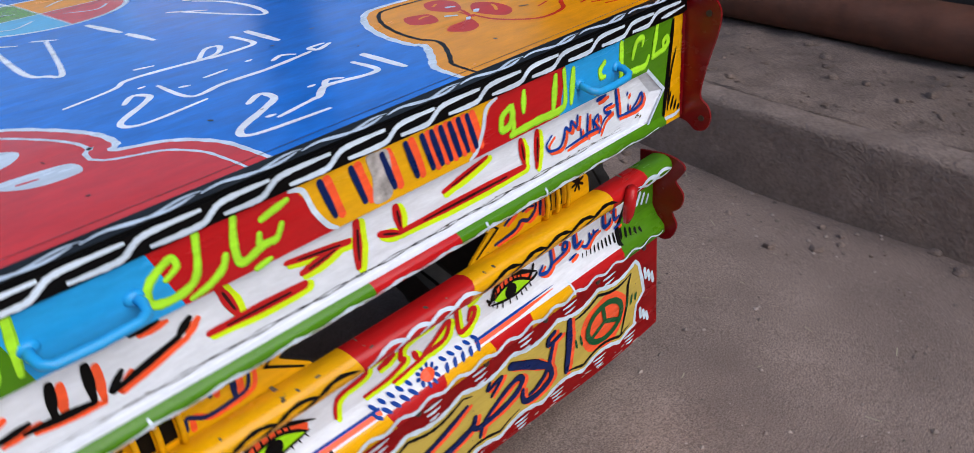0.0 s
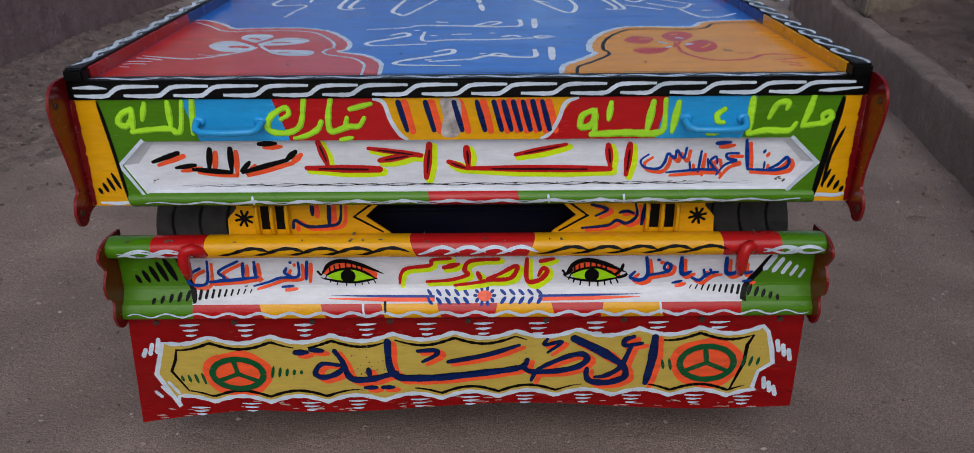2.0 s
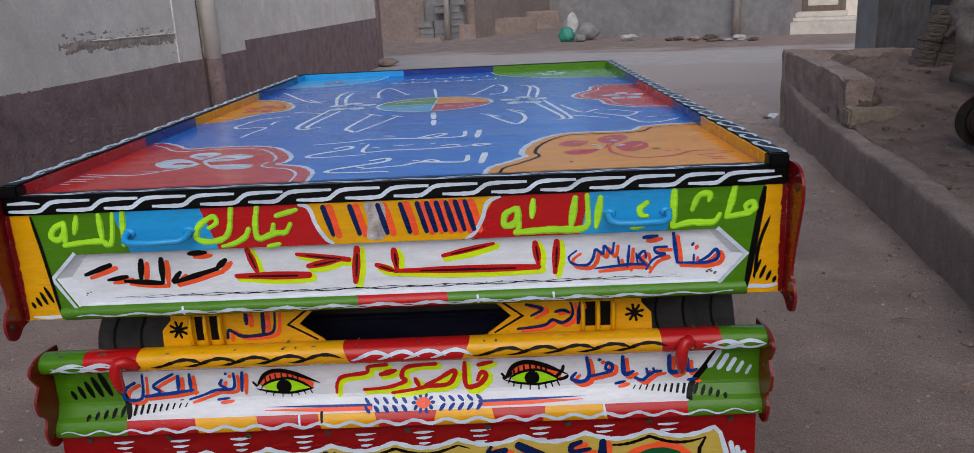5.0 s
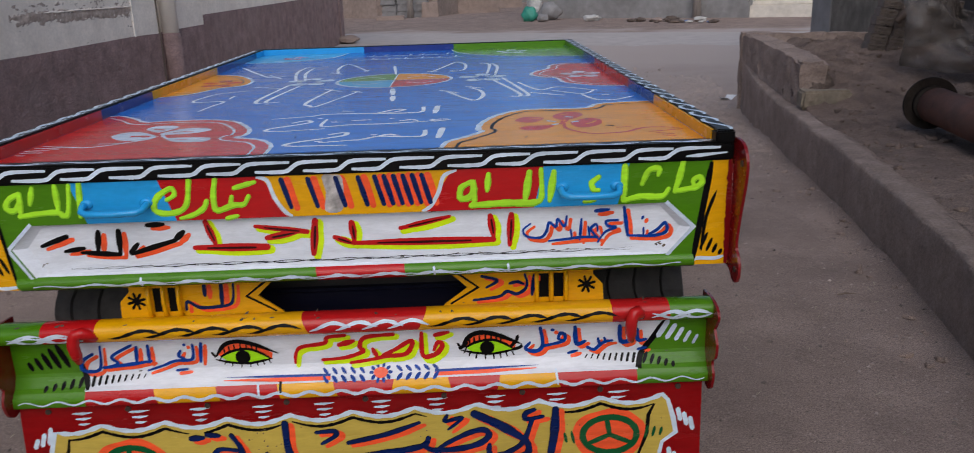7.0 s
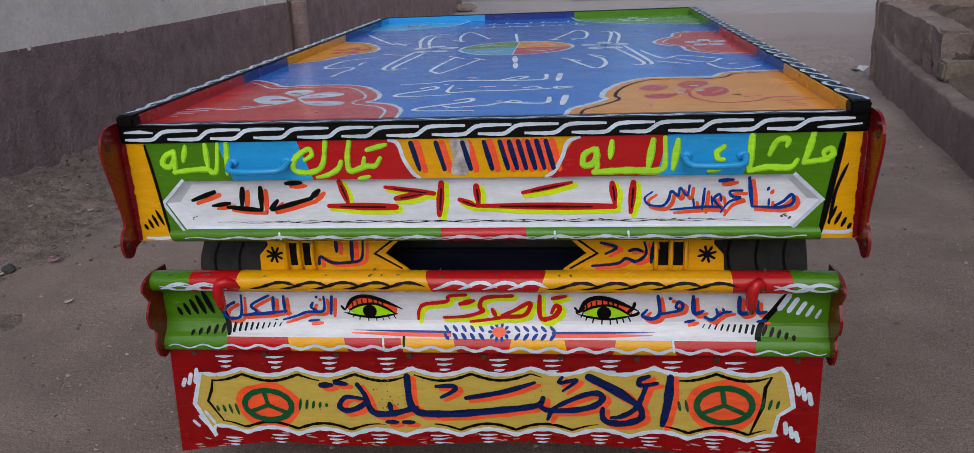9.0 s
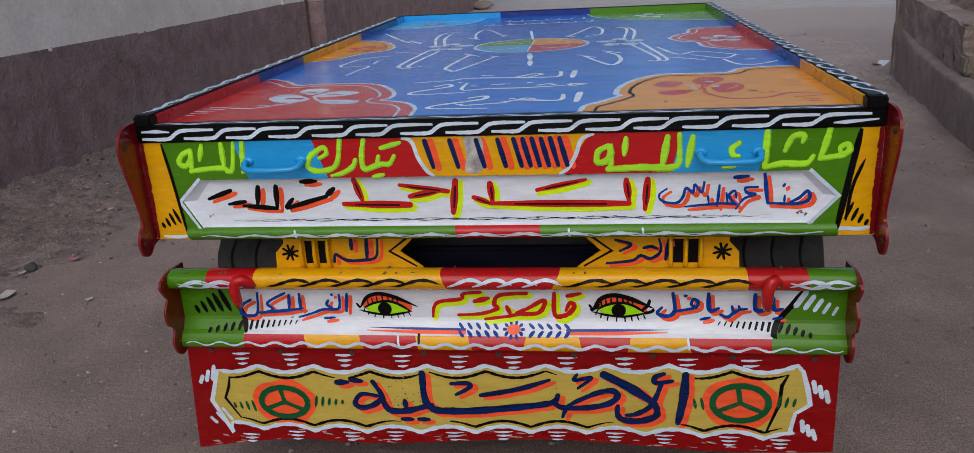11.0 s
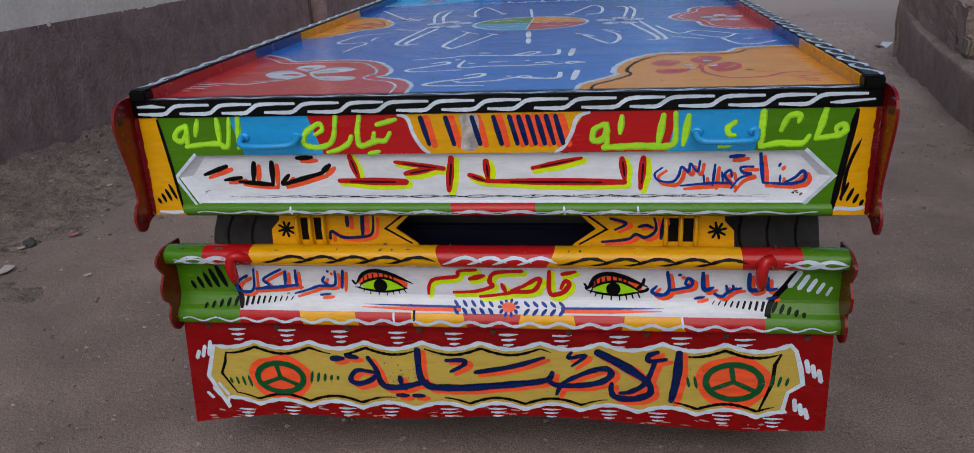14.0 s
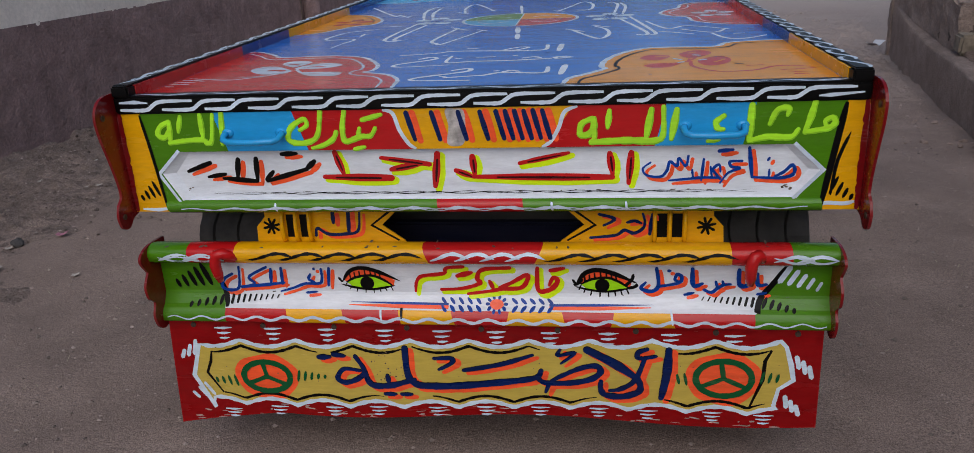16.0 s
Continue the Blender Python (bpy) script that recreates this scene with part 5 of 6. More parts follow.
LABEL = "red painted bars where a name stands"
name_bars(LETRED, NEON, DKCORE, ((11, 274, 675, 270, 620), (11, 237, 674, 242, 637), (11, 242, 631, -3, 634), (8, 79, 658, 166, 676), (11, -5, 671, -2, 638), (9, -36, 646, -3, 633)), 9, (0.006, -0.005), LABEL)
name_bars(LETRED, NEON, DKCORE, ((12, -68, 677, -75, 617), (9, -83, 658, -172, 671), (10, -154, 649, -97, 659), (12, -155, 633, -280, 636), (11, -257, 682, -244, 643)), 9, (0.006, -0.005), LABEL)
name_bars(BLACK, ORANGE, None, ((9, -297, 666, -313, 652), (8, -358, 680, -329, 681), (8, -313, 651, -391, 629), (8, -392, 632, -378, 647), (9, -408, 672, -410, 632), (8, -411, 629, -476, 635),
                                (9, -443, 671, -448, 636), (7, -471, 643, -505, 638), (8, -498, 665, -543, 649)), 1.5, (0.009, -0.006), "black painted bars where a name stands")
# handles
for x0, x1 in ((-0.452, -0.343), (0.358, 0.460)):
    path = [(x0 + 0.004, 0.004, 0.724), (x0 + 0.001, -0.012, 0.722), (x0 + 0.004, -0.024, 0.717), (x0 + 0.014, -0.029, 0.714), ((x0 + x1) / 2, -0.030, 0.713),
            (x1 - 0.014, -0.029, 0.714), (x1 - 0.004, -0.024, 0.717), (x1 - 0.001, -0.012, 0.722), (x1 - 0.004, 0.004, 0.724)]
    h = part("handle", tube(path, 0.0058, 10), SKYB, gate, "light blue bent rod handle", smooth=True)
    for x in (x0 + 0.004, x1 - 0.004):
        bm = bmesh.new()
        bmesh.ops.create_icosphere(bm, subdivisions=2, radius=0.009, matrix=Matrix.Translation((x, 0.0, 0.724)) @ Matrix.Diagonal((1.3, 0.6, 1, 1)))
        part("weld", bm, SKYB, gate, smooth=True)

# shaped red brackets at the tailgate ends
for sgn in (-1, 1):
    c = [(0.03, 0.798), (-0.015, 0.802), (-0.048, 0.795), (-0.066, 0.772), (-0.064, 0.737), (-0.050, 0.690), (-0.037, 0.640), (-0.036, 0.614), (-0.050, 0.601),
         (-0.057, 0.580), (-0.049, 0.557), (-0.028, 0.552), (-0.008, 0.566), (0.03, 0.572)]
    poly = spline(c, 4)
    xa = sgn * (HW + 0.001)
    at = (lambda s, x_: (lambda u, v, d: Vector((x_ + s * (0.005 + d), u, v))))(sgn, xa)
    bm = prism(poly, at, 0.005)
    ear = part("bracket", bm, DKRED, cart, "wavy-edged dark red steel bracket")
    for u, v in ((-0.046, 0.765), (-0.040, 0.577)):
        hole = tube([(xa - sgn * 0.002, u, v), (xa + sgn * 0.008, u, v)], 0.0055, 12)
        part("bolt", hole, BOLT, ear)
    bm = tube([(xa, 0.002, 0.755), (xa, 0.001, 0.66), (xa, 0.002, 0.58)], [0.003, 0.0025, 0.003], 8)
    part("weld_bead", bm, DKRED, ear, smooth=True)

random.seed(17)
for sgn in (-1, 1):
    bm = bmesh.new()
    ribbon(bm, [(sgn * (0.651 - 0.002 * noise.noise((q * 0.9, sgn, 3)) - 0.0015 * noise.noise((q * 2.7, sgn, 5))), 0.578 + 0.182 * q / 30) for q in range(31)], 0.0085, S0, 0.0012, (0.8, 1.1, 0.9))
    part("ragged_edge", bm, DKRED, gate, "red paint run over the yellow end")

# yellow plate behind, with a hexagonal opening
PL = back(0.050)
for sgn in (-1, 1):
    poly = [(sgn * 0.445, 0.47), (sgn * 0.442, 0.525), (sgn * 0.424, 0.545), (sgn * 0.424, 0.60), (sgn * 0.130, 0.60), (sgn * 0.152, 0.566), (sgn * 0.192, 0.528), (sgn * 0.150, 0.497), (sgn * 0.130, 0.47)]
    plate = part("rear_plate", prism(poly, PL, 0.004), YEL, cart, "yellow steel plate beside a hexagonal opening")
    bm = bmesh.new()
    for k in range(2):
        x = sgn * (0.372 - 0.027 * k) if sgn < 0 else 0.333 + 0.027 * k
        brush(bm, [(x - 0.009, 0.527), (x + 0.009, 0.527)], 0.046, PL, 0.0008, (1, 1))
    for k in range(8):
        a = math.pi * k / 4 + 0.25
        cx, cz, r = sgn * 0.412, 0.526, 0.018
        brush(bm, [(cx, cz), (cx + r * math.cos(a), cz + r * math.sin(a))], 0.005, PL, 0.001, (1.0, 0.15))
    brush(bm, [(sgn * 0.170, 0.560), (sgn * 0.212, 0.528), (sgn * 0.160, 0.497)], 0.007, PL, 0.001, (0.7, 0.5))
    pieces("black_stroke", bm, BLACK, plate)
    for k in range(3):
        x = sgn * (0.386 - 0.027 * k) if sgn < 0 else 0.319 + 0.027 * k
        part("slot_bar", tube([(x, 0.052, 0.494), (x, 0.040, 0.503), (x, 0.037, 0.527), (x, 0.040, 0.551), (x, 0.052, 0.56)], 0.004, 8), YEL, plate, "bent yellow guard bar", smooth=True)
    if sgn < 0:
        navy(plate, PL, (6, -324, 507, -320, 522, -299, 510, -267, 510, -240, 517, -234, 553), (8, -256, 556, -258, 512), (8, -287, 554, -287, 533))
    else:
        navy(plate, PL, (6, 219, 549, 247, 540, 227, 527), (6, 203, 503, 249, 508, 265, 518, 282, 512, 298, 521, 302, 534, 298, 550), (6, 270, 533, 284, 536, 296, 531))
        navy(plate, PL, (7, 311, 510, 315, 549))

# bumper: rolled upper edge, white hollow, sloping ledge, lower roll
BUMP = ((0.495, 0.048), (0.4985, 0.034), (0.4984, 0.024), (0.496, 0.014), (0.490, 0.007), (0.480, 0.004), (0.468, 0.008), (0.460, 0.020), (0.457, 0.042), (0.452, 0.046),
        (0.390, 0.046), (0.384, 0.044), (0.366, 0.034), (0.360, 0.026), (0.350, 0.018), (0.335, 0.017), (0.328, 0.028))


def bump_y(v):
    for (za, ya), (zc, yc) in zip(BUMP, BUMP[1:]):
        if zc <= v <= za:
            return ya + (yc - ya) * (za - v) / (za - zc)
    return BUMP[0][1] if v > BUMP[0][0] else BUMP[-1][1]


def on_bump(u, v, d):
    return Vector((u, bump_y(v) - d, v))


BL, BR = -0.655, 0.637
bumper = part("bumper", box(BL, BR, 0.052, 0.075, 0.335, 0.474, 0.004), STEEL, cart, "folded steel bumper beam painted with eyes and lettering")
up, mid, low = BUMP[:9], BUMP[8:14], BUMP[13:]
cuts = ((BL, BL, GREEN), (-0.575, -0.575, RED), (-0.478, -0.478, YEL), (-0.110, -0.094, RED), (0.116, 0.096, YEL), (0.452, 0.455, RED), (0.557, 0.560, GREEN), (BR, BR, None))
for (a0, a1, mat), (b0, b1, _) in zip(cuts, cuts[1:]):
    part("upper_roll", sweep(up, ((a0, b0), (a1, b1))), mat, bumper, smooth=True)
cuts = ((BL, BL, GREEN), (-0.540, -0.524, WHITE), (0.560, 0.506, GREEN), (BR, BR, None))
for (a0, a1, mat), (b0, b1, _) in zip(cuts, cuts[1:]):
    part("hollow_face", sweep(mid, ((a0, b0), (a1, b1))), mat, bumper)
cuts = ((BL, BL, GREEN), (-0.523, -0.523, RED), (-0.398, -0.387, YEL), (-0.284, -0.272, RED), (-0.170, -0.162, YEL), (-0.066, -0.055, RED), (0.048, 0.040, YEL), (0.149, 0.158, RED),
        (0.247, 0.240, YEL), (0.350, 0.362, RED), (0.504, 0.504, GREEN), (BR, BR, None))
for (a0, a1, mat), (b0, b1, _) in zip(cuts, cuts[1:]):
    part("lower_roll", sweep(low, ((a0, b0), (a1, b1))), mat, bumper, smooth=True)
bm = bmesh.new()
brush(bm, wave(-0.645, 0.630, 0.3425, 0.0038, 0.058, 300), 0.0065, on_bump, 0.001, (0.3, 0.3), 0.15)
for k in range(4):
    x = -0.095 + 0.047 * k
    brush(bm, wave(x, x + 0.075, 0.4795, 0.0075, 0.10, 14, -1.2), 0.0065, on_bump, 0.001, (0.3, 0.2), 0.1)
for x in (-0.635, -0.585):
    brush(bm, wave(x, x + 0.085, 0.476, 0.006, 0.10, 12, -1.0), 0.008, on_bump, 0.001, (0.2, 0.3))
    brush(bm, wave(x, x + 0.085, 0.473, 0.005, 0.10, 12, 2.0), 0.005, on_bump, 0.001, (0.2, 0.3))
for x in (0.535, 0.575):
    brush(bm, wave(x - 0.01, x + 0.06, 0.478, 0.006, 0.10, 12, -1.0), 0.006, on_bump, 0.001, (0.2, 0.3))
    brush(bm, wave(x - 0.01, x + 0.06, 0.476, 0.006, 0.10, 12, 2.0), 0.005, on_bump, 0.001, (0.2, 0.3))
for k in range(5):
    brush(bm, [(0.566 + 0.014 * k, 0.450 - 0.008 * k), (0.545 + 0.017 * k, 0.415 - 0.004 * k)], 0.0105 - 0.0012 * k, on_bump, 0.001, (0.4, 0.2))
for x in (-0.205, 0.352):
    brush(bm, [(x, 0.366), (x + 0.003, 0.34)], 0.004, on_bump, 0.0014)
pieces("white_stroke", bm, PALE, bumper)
bm = bmesh.new()
for x0, x1 in ((-0.455, -0.112), (0.118, 0.445)):
    x = x0
    while x < x1 - 0.05:
        brush(bm, wave(x, x + 0.100, 0.4800, 0.0065, 0.118, 16, -1.9), 0.0058, on_bump, 0.001, (0.05, 0.05), 0.2)
        x += 0.062
brush(bm, spline([(-0.548, 0.455), (-0.536, 0.42), (-0.524, 0.385), (-0.520, 0.362)]), 0.011, on_bump, 0.001)
brush(bm, spline([(0.562, 0.455), (0.540, 0.42), (0.515, 0.385), (0.508, 0.362)]), 0.011, on_bump, 0.001, (0.3, 1))
for k in range(5):
    blob(bm, -0.562 - 0.0155 * k, 0.426 - 0.005 * k, 0.0058 - 0.0004 * k, 0.027 - 0.0042 * k, on_bump, 0.001, 22)
    blob(bm, -0.533 - 0.016 * k, 0.374 - 0.002 * k, 0.0036, 0.010 - 0.0012 * k, on_bump, 0.001, -20)
    blob(bm, 0.522 + 0.013 * k, 0.378 - 0.003 * k, 0.0034, 0.011 - 0.0016 * k, on_bump, 0.001, -25)
for k in range(9):
    f = 1 - 0.075 * k
    brush(bm, [(0.503 - 0.0112 * k, 0.387), (0.498 - 0.0112 * k, 0.387 - 0.017 * f)], 0.0052 * f, on_bump, 0.001, (0.9, 0.4))
    brush(bm, [(-0.508 + 0.0118 * k, 0.384), (-0.512 + 0.0118 * k, 0.384 - 0.018 * f)], 0.0056 * f, on_bump, 0.001, (0.9, 0.4))
brush(bm, [(-0.163, 0.366), (-0.162, 0.346)], 0.005, on_bump, 0.0014)
pieces("black_stroke", bm, BLACK, bumper)


def eye(cx, cz, w, wing=False):
    """A painted eye."""
    sh = lambda pts: [(cx + a * w, cz + b * w) for a, b in pts]
    low_c, up_c = [(-0.41, 0.0), (-0.22, -0.125), (0.12, -0.16), (0.375, -0.125), (0.59, -0.09)], [(-0.41, 0.0), (-0.19, 0.11), (0.12, 0.15), (0.375, 0.06), (0.59, -0.09)]
    lid = [(-0.48, 0.06), (-0.33, 0.24), (-0.08, 0.32), (0.25, 0.25), (0.62, 0.04)]
    m1 = bmesh.new()
    m1.faces.new([m1.verts.new(on_bump(u, v, 0.0008)) for u, v in spline(sh(low_c)) + spline(sh(up_c))[::-1][1:-1]])
    part("eye_white", m1, EYELIME, bumper, "neon yellow eyeball of a painted eye")
    m2 = bmesh.new()
    a, b = spline(sh(up_c)), spline(sh(lid))
    for i in range(len(a) - 1):
        m2.faces.new([m2.verts.new(on_bump(*p, 0.0006)) for p in (a[i], a[i + 1], b[i + 1], b[i])])
    part("eyelid", m2, ORANGE, bumper, "orange lid of a painted eye")
    m3 = bmesh.new()
    brush(m3, spline(sh([(-0.52, -0.05), *low_c[1:-1], (0.62, -0.07)])), w * 0.05, on_bump, 0.0014, (0.3, 0.2))
    brush(m3, spline(sh(up_c)), w * 0.055, on_bump, 0.0014, (0.5, 0.3))
    brush(m3, spline(sh([(-0.58, 0.11), (-0.50, 0.0)])), w * 0.05, on_bump, 0.0014, (0.2, 0.6))
    brush(m3, spline(sh([(-0.50, 0.0), *lid[1:-1], (0.74, 0.03)])), w * (0.10 if wing else 0.085), on_bump, 0.0014, (0.2, 0.15))
    blob(m3, cx + 0.03 * w, cz - 0.02 * w, w * 0.15, w * 0.15, on_bump, 0.0014)
    for k in range(7):
        u, v = a[4 + k * 3]
        brush(m3, [(u, v), (u - w * 0.01, v + w * 0.13)], w * (0.036 if wing else 0.028), on_bump, 0.0013, (0.8, 0.2))
    lo = spline(sh(low_c))
    for k in range(8):
        u, v = lo[1 + k * 4]
        side_ = (k - 3.5) / 3.5
        brush(m3, [(u, v), (u + w * 0.05 * side_, v - w * (0.12 if wing else 0.09))], w * (0.030 if wing else 0.022), on_bump, 0.0013, (0.9, 0.2))
    if wing:
        for pts in ([(0.50, -0.02), (0.62, 0.10), (0.66, 0.24)], [(0.56, -0.08), (0.70, -0.04), (0.74, 0.02)], [(-0.55, -0.02), (-0.44, 0.04), (-0.36, 0.12)]):
            brush(m3, spline(sh(pts)), w * 0.07, on_bump, 0.0016, (0.9, 0.2))
    part("eye_outline", m3, BLACK, bumper, "black outline, pupil and lashes of a painted eye")


eye(-0.234, 0.411, 0.094)
eye(0.222, 0.410, 0.092, True)
blue(bumper, on_bump, (7, -507, 427, -526, 415, -530, 398, -515, 392, -496, 399, -491, 442), (6, -434, 442, -472, 421, -462, 406, -490, 399), (7, -490, 399, -438, 404, -400, 409), (7, -425, 438, -428, 404), (7, -404, 440, -404, 406))
blue(bumper, on_bump, (7, -337, 439, -336, 438), (6, -322, 439, -322, 419, -328, 408, -357, 407, -382, 398, -409, 390), (6, -345, 427, -349, 417, -337, 410), (5, -356, 388, -335, 390))
blue(bumper, on_bump, (7, -306, 440, -310, 403))
red(bumper, on_bump, (9, 103, 443, 104, 398, 127, 399, 141, 416, 133, 424, 125, 408), (8, 128, 438, 153, 443))
red(bumper, on_bump, (8, 30, 402, 52, 412, 82, 429, 83, 417, 70, 402, 34, 399, 8, 394, -32, 389), (8, 11, 415, 18, 399))
red(bumper, on_bump, (8, 50, 443, -2, 439, -13, 421, -8, 411, -40, 400, -84, 397), (10, -51, 426, -24, 433))
red(bumper, on_bump, (7, -39, 445, -72, 442, -78, 431, -120, 425, -132, 413, -135, 393))
blue(bumper, on_bump, (8, 325, 444, 329, 409, 316, 397, 297, 403, 305, 415), (7, 329, 407, 366, 415, 371, 427, 363, 432, 359, 421, 369, 417), (7, 347, 439, 350, 439))
blue(bumper, on_bump, (9, 390, 443, 393, 410, 409, 414), (6, 377, 391, 394, 395))
blue(bumper, on_bump, (7, 413, 401, 426, 396, 437, 405, 447, 411, 460, 413), (6, 433, 418, 437, 405), (5, 445, 419, 448, 411))
blue(bumper, on_bump, (9, 474, 442, 476, 412, 492, 411, 496, 419), (7, 494, 436, 496, 436))
blue(bumper, on_bump, (8, 507, 434, 509, 412, 524, 413), (6, 509, 393, 524, 396))
bm, bo = bmesh.new(), bmesh.new()
for x0, x1 in ((-0.265, -0.070), (0.320, 0.125)):
    brush(bm, [(x0, 0.3725), ((x0 + x1) / 2, 0.371), (x1, 0.370)], 0.0042, on_bump, 0.0012, (0.1, 1))
    brush(bo, [(x0 - 0.004, 0.3675), ((x0 + x1) / 2, 0.366), (x1, 0.3655)], 0.006, on_bump, 0.0009, (0.2, 1))
for s in (-1, 1):
    for k in range(5):
        for t in (-1, 1):
            blob(bm, 0.024 + s * (0.035 + 0.017 * k), 0.370 + t * 0.0062, 0.0075, 0.0030, on_bump, 0.0014, -t * 40 + (0 if s > 0 else t * 80 - 90 * (t > 0) + 0))
for k in range(10):
    a = 2 * math.pi * k / 10
    blob(bm, 0.024 + 0.0175 * math.cos(a), 0.371 + 0.0115 * math.sin(a), 0.0045, 0.0028, on_bump, 0.0012, math.degrees(a))
blob(bo, 0.024, 0.371, 0.0135, 0.0085, on_bump, 0.0013)
blob(bm, 0.024, 0.371, 0.0045, 0.003, on_bump, 0.0016)
pieces("blue_leaf", bm, ROYAL, bumper)
pieces("orange_stroke", bo, ORANGE, bumper)

# scalloped end plates
for sgn, x in ((-1, BL), (1, BR)):
    c = [(0.075, 0.496), (0.02, 0.499), (-0.012, 0.491), (-0.022, 0.476), (-0.006, 0.452), (-0.004, 0.446), (-0.020, 0.425), (-0.016, 0.398), (0.0, 0.384), (0.001, 0.376), (-0.008, 0.356),
         (0.0, 0.330), (0.018, 0.318), (0.04, 0.322), (0.075, 0.335)]
    at = (lambda s, x_: (lambda u, v, d: Vector((x_ + s * (0.005 + d), u, v))))(sgn, x)
    part("end_plate", prism(spline(c, 4), at, 0.005), DKRED, bumper, "scalloped dark red end plate")
# hooks over the upper roll
for x in (-0.505, 0.493):
    f = 1.0 if x < 0 else 0.5
    path = [(x + 0.030 * f, 0.010, 0.474), (x + 0.020 * f, 0.004, 0.482), (x + 0.008 * f, -0.002, 0.489), (x - 0.001, -0.005, 0.488), (x - 0.006, -0.006, 0.478), (x - 0.008, -0.006, 0.466), (x - 0.007, -0.002, 0.446), (x - 0.006, 0.002, 0.430)]
    part("hook", tube(path, [0.006, 0.009, 0.011, 0.011, 0.011, 0.011, 0.010, 0.006], 12), RED, bumper, "bent red rope hook", smooth=True)

# hanging red flap
FY = 0.030


def flap_low(x):
    return 0.117 - 0.044 * max(0.0, (-0.44 - x) / 0.23) + 0.006 * math.sin(9 * x + 1)


def on_flap(u, v, d):
    t = max(0.0, (0.332 - v) / 0.22)
    return Vector((u, FY + t * (0.006 * math.sin(7 * u + 0.5) + 0.004) - d, v))


bm = bmesh.new()
n, m = 60, 10
grid = [[None] * (m + 1) for _ in range(n + 1)]
for i in range(n + 1):
    for j in range(m + 1):
        t = j / m
        x = -0.652 - 0.020 * t + (1.282 + 0.022 * t) * i / n
        grid[i][j] = bm.verts.new(on_flap(x, 0.336 + (flap_low(x) - 0.336) * t, 0))
for i in range(n):
    for j in range(m):
        bm.faces.new((grid[i][j], grid[i + 1][j], grid[i + 1][j + 1], grid[i][j + 1]))
bmesh.ops.solidify(bm, geom=bm.faces[:], thickness=0.004)
flap = part("mud_flap", bm, RED, cart, "hanging red painted flap with a gold lettered panel", smooth=False)


def gold_top(x):
    return 0.2875 + 0.0165 * x + 0.0075 * (1 - 2 * abs(math.sin(math.pi * (x + 0.507) / 0.118)))


def gold_low(x):
    return 0.147 + 0.010 * x + 0.0070 * (2 * abs(math.sin(math.pi * (x - 0.05) / 0.113)) - 1)


xs = [-0.585 + 1.140 * i / 150 for i in range(151)]
tops, lows = [(x, gold_top(x)) for x in xs], [(x, gold_low(x)) for x in xs]
END_L, END_R = [(-0.597, 0.274), (-0.621, 0.200), (-0.586, 0.122)], [(0.566, 0.292), (0.577, 0.254), (0.583, 0.222), (0.557, 0.202), (0.550, 0.165)]
ring = tops + END_R + lows[::-1] + END_L[::-1]


def fill(tops_, lows_, at, d):
    bm = bmesh.new()
    a, b = [bm.verts.new(at(u, v, d)) for u, v in tops_], [bm.verts.new(at(u, v, d)) for u, v in lows_]
    for i in range(len(a) - 1):
        bm.faces.new((a[i], a[i + 1], b[i + 1], b[i]))
    return bm


bm = fill(tops, lows, on_flap, 0.0007)
for e in ([tops[0], *END_L, lows[0]], [lows[-1], *END_R[::-1], tops[-1]]):
    bm.faces.new([bm.verts.new(on_flap(u, v, 0.0007)) for u, v in e])
part("gold_panel", bm, GOLD, flap, "gold panel with wavy edges")
bm = bmesh.new()
brush(bm, ring + [ring[0]], 0.009, on_flap, 0.0012, (1, 1), 0.2)
for q in range(10):
    x = -0.538 + 0.1115 * q + 0.006 * math.sin(5.1 * q)
    for k in range(3):
        w = 0.019 * (1 - 0.22 * k)
        brush(bm, [(x - w, 0.3135 - 0.0115 * k), (x, 0.3130 - 0.0115 * k), (x + w, 0.3150 - 0.0115 * k)], 0.0060, on_flap, 0.0012, (0.5, 0.2), 0.12)
for q in range(11):
    x = -0.546 + 0.1085 * q + 0.008 * math.sin(3.7 * q)
    z = gold_low(x) - 0.013 - max(0.0, -0.40 - x) * 0.08
    for k in range(3):
        w = 0.019 * (1 - 0.22 * k)
        brush(bm, [(x - w, z - 0.0085 * k), (x, z - 0.0008 - 0.0085 * k), (x + w, z + 0.0006 - 0.0085 * k)], 0.0050, on_flap, 0.0012, (0.5, 0.2), 0.12)
for k in range(3):
    brush(bm, [(-0.630 + 0.014 * k, 0.262 + 0.012 * k), (-0.640 + 0.014 * k, 0.240 + 0.004 * k)], 0.0085, on_flap, 0.0012, (0.4, 0.2))
    brush(bm, [(-0.632 + 0.015 * k, 0.160 + 0.012 * k), (-0.618 + 0.018 * k, 0.144 + 0.004 * k)], 0.0075, on_flap, 0.0012, (0.4, 0.2))
    brush(bm, [(0.585 + 0.012 * k, 0.275 - 0.010 * k), (0.592 + 0.012 * k, 0.245 - 0.010 * k)], 0.009, on_flap, 0.0012, (0.4, 0.2))
    brush(bm, [(0.570 + 0.010 * k, 0.190 - 0.010 * k), (0.574 + 0.012 * k, 0.160 - 0.008 * k)], 0.009, on_flap, 0.0012, (0.4, 0.2))
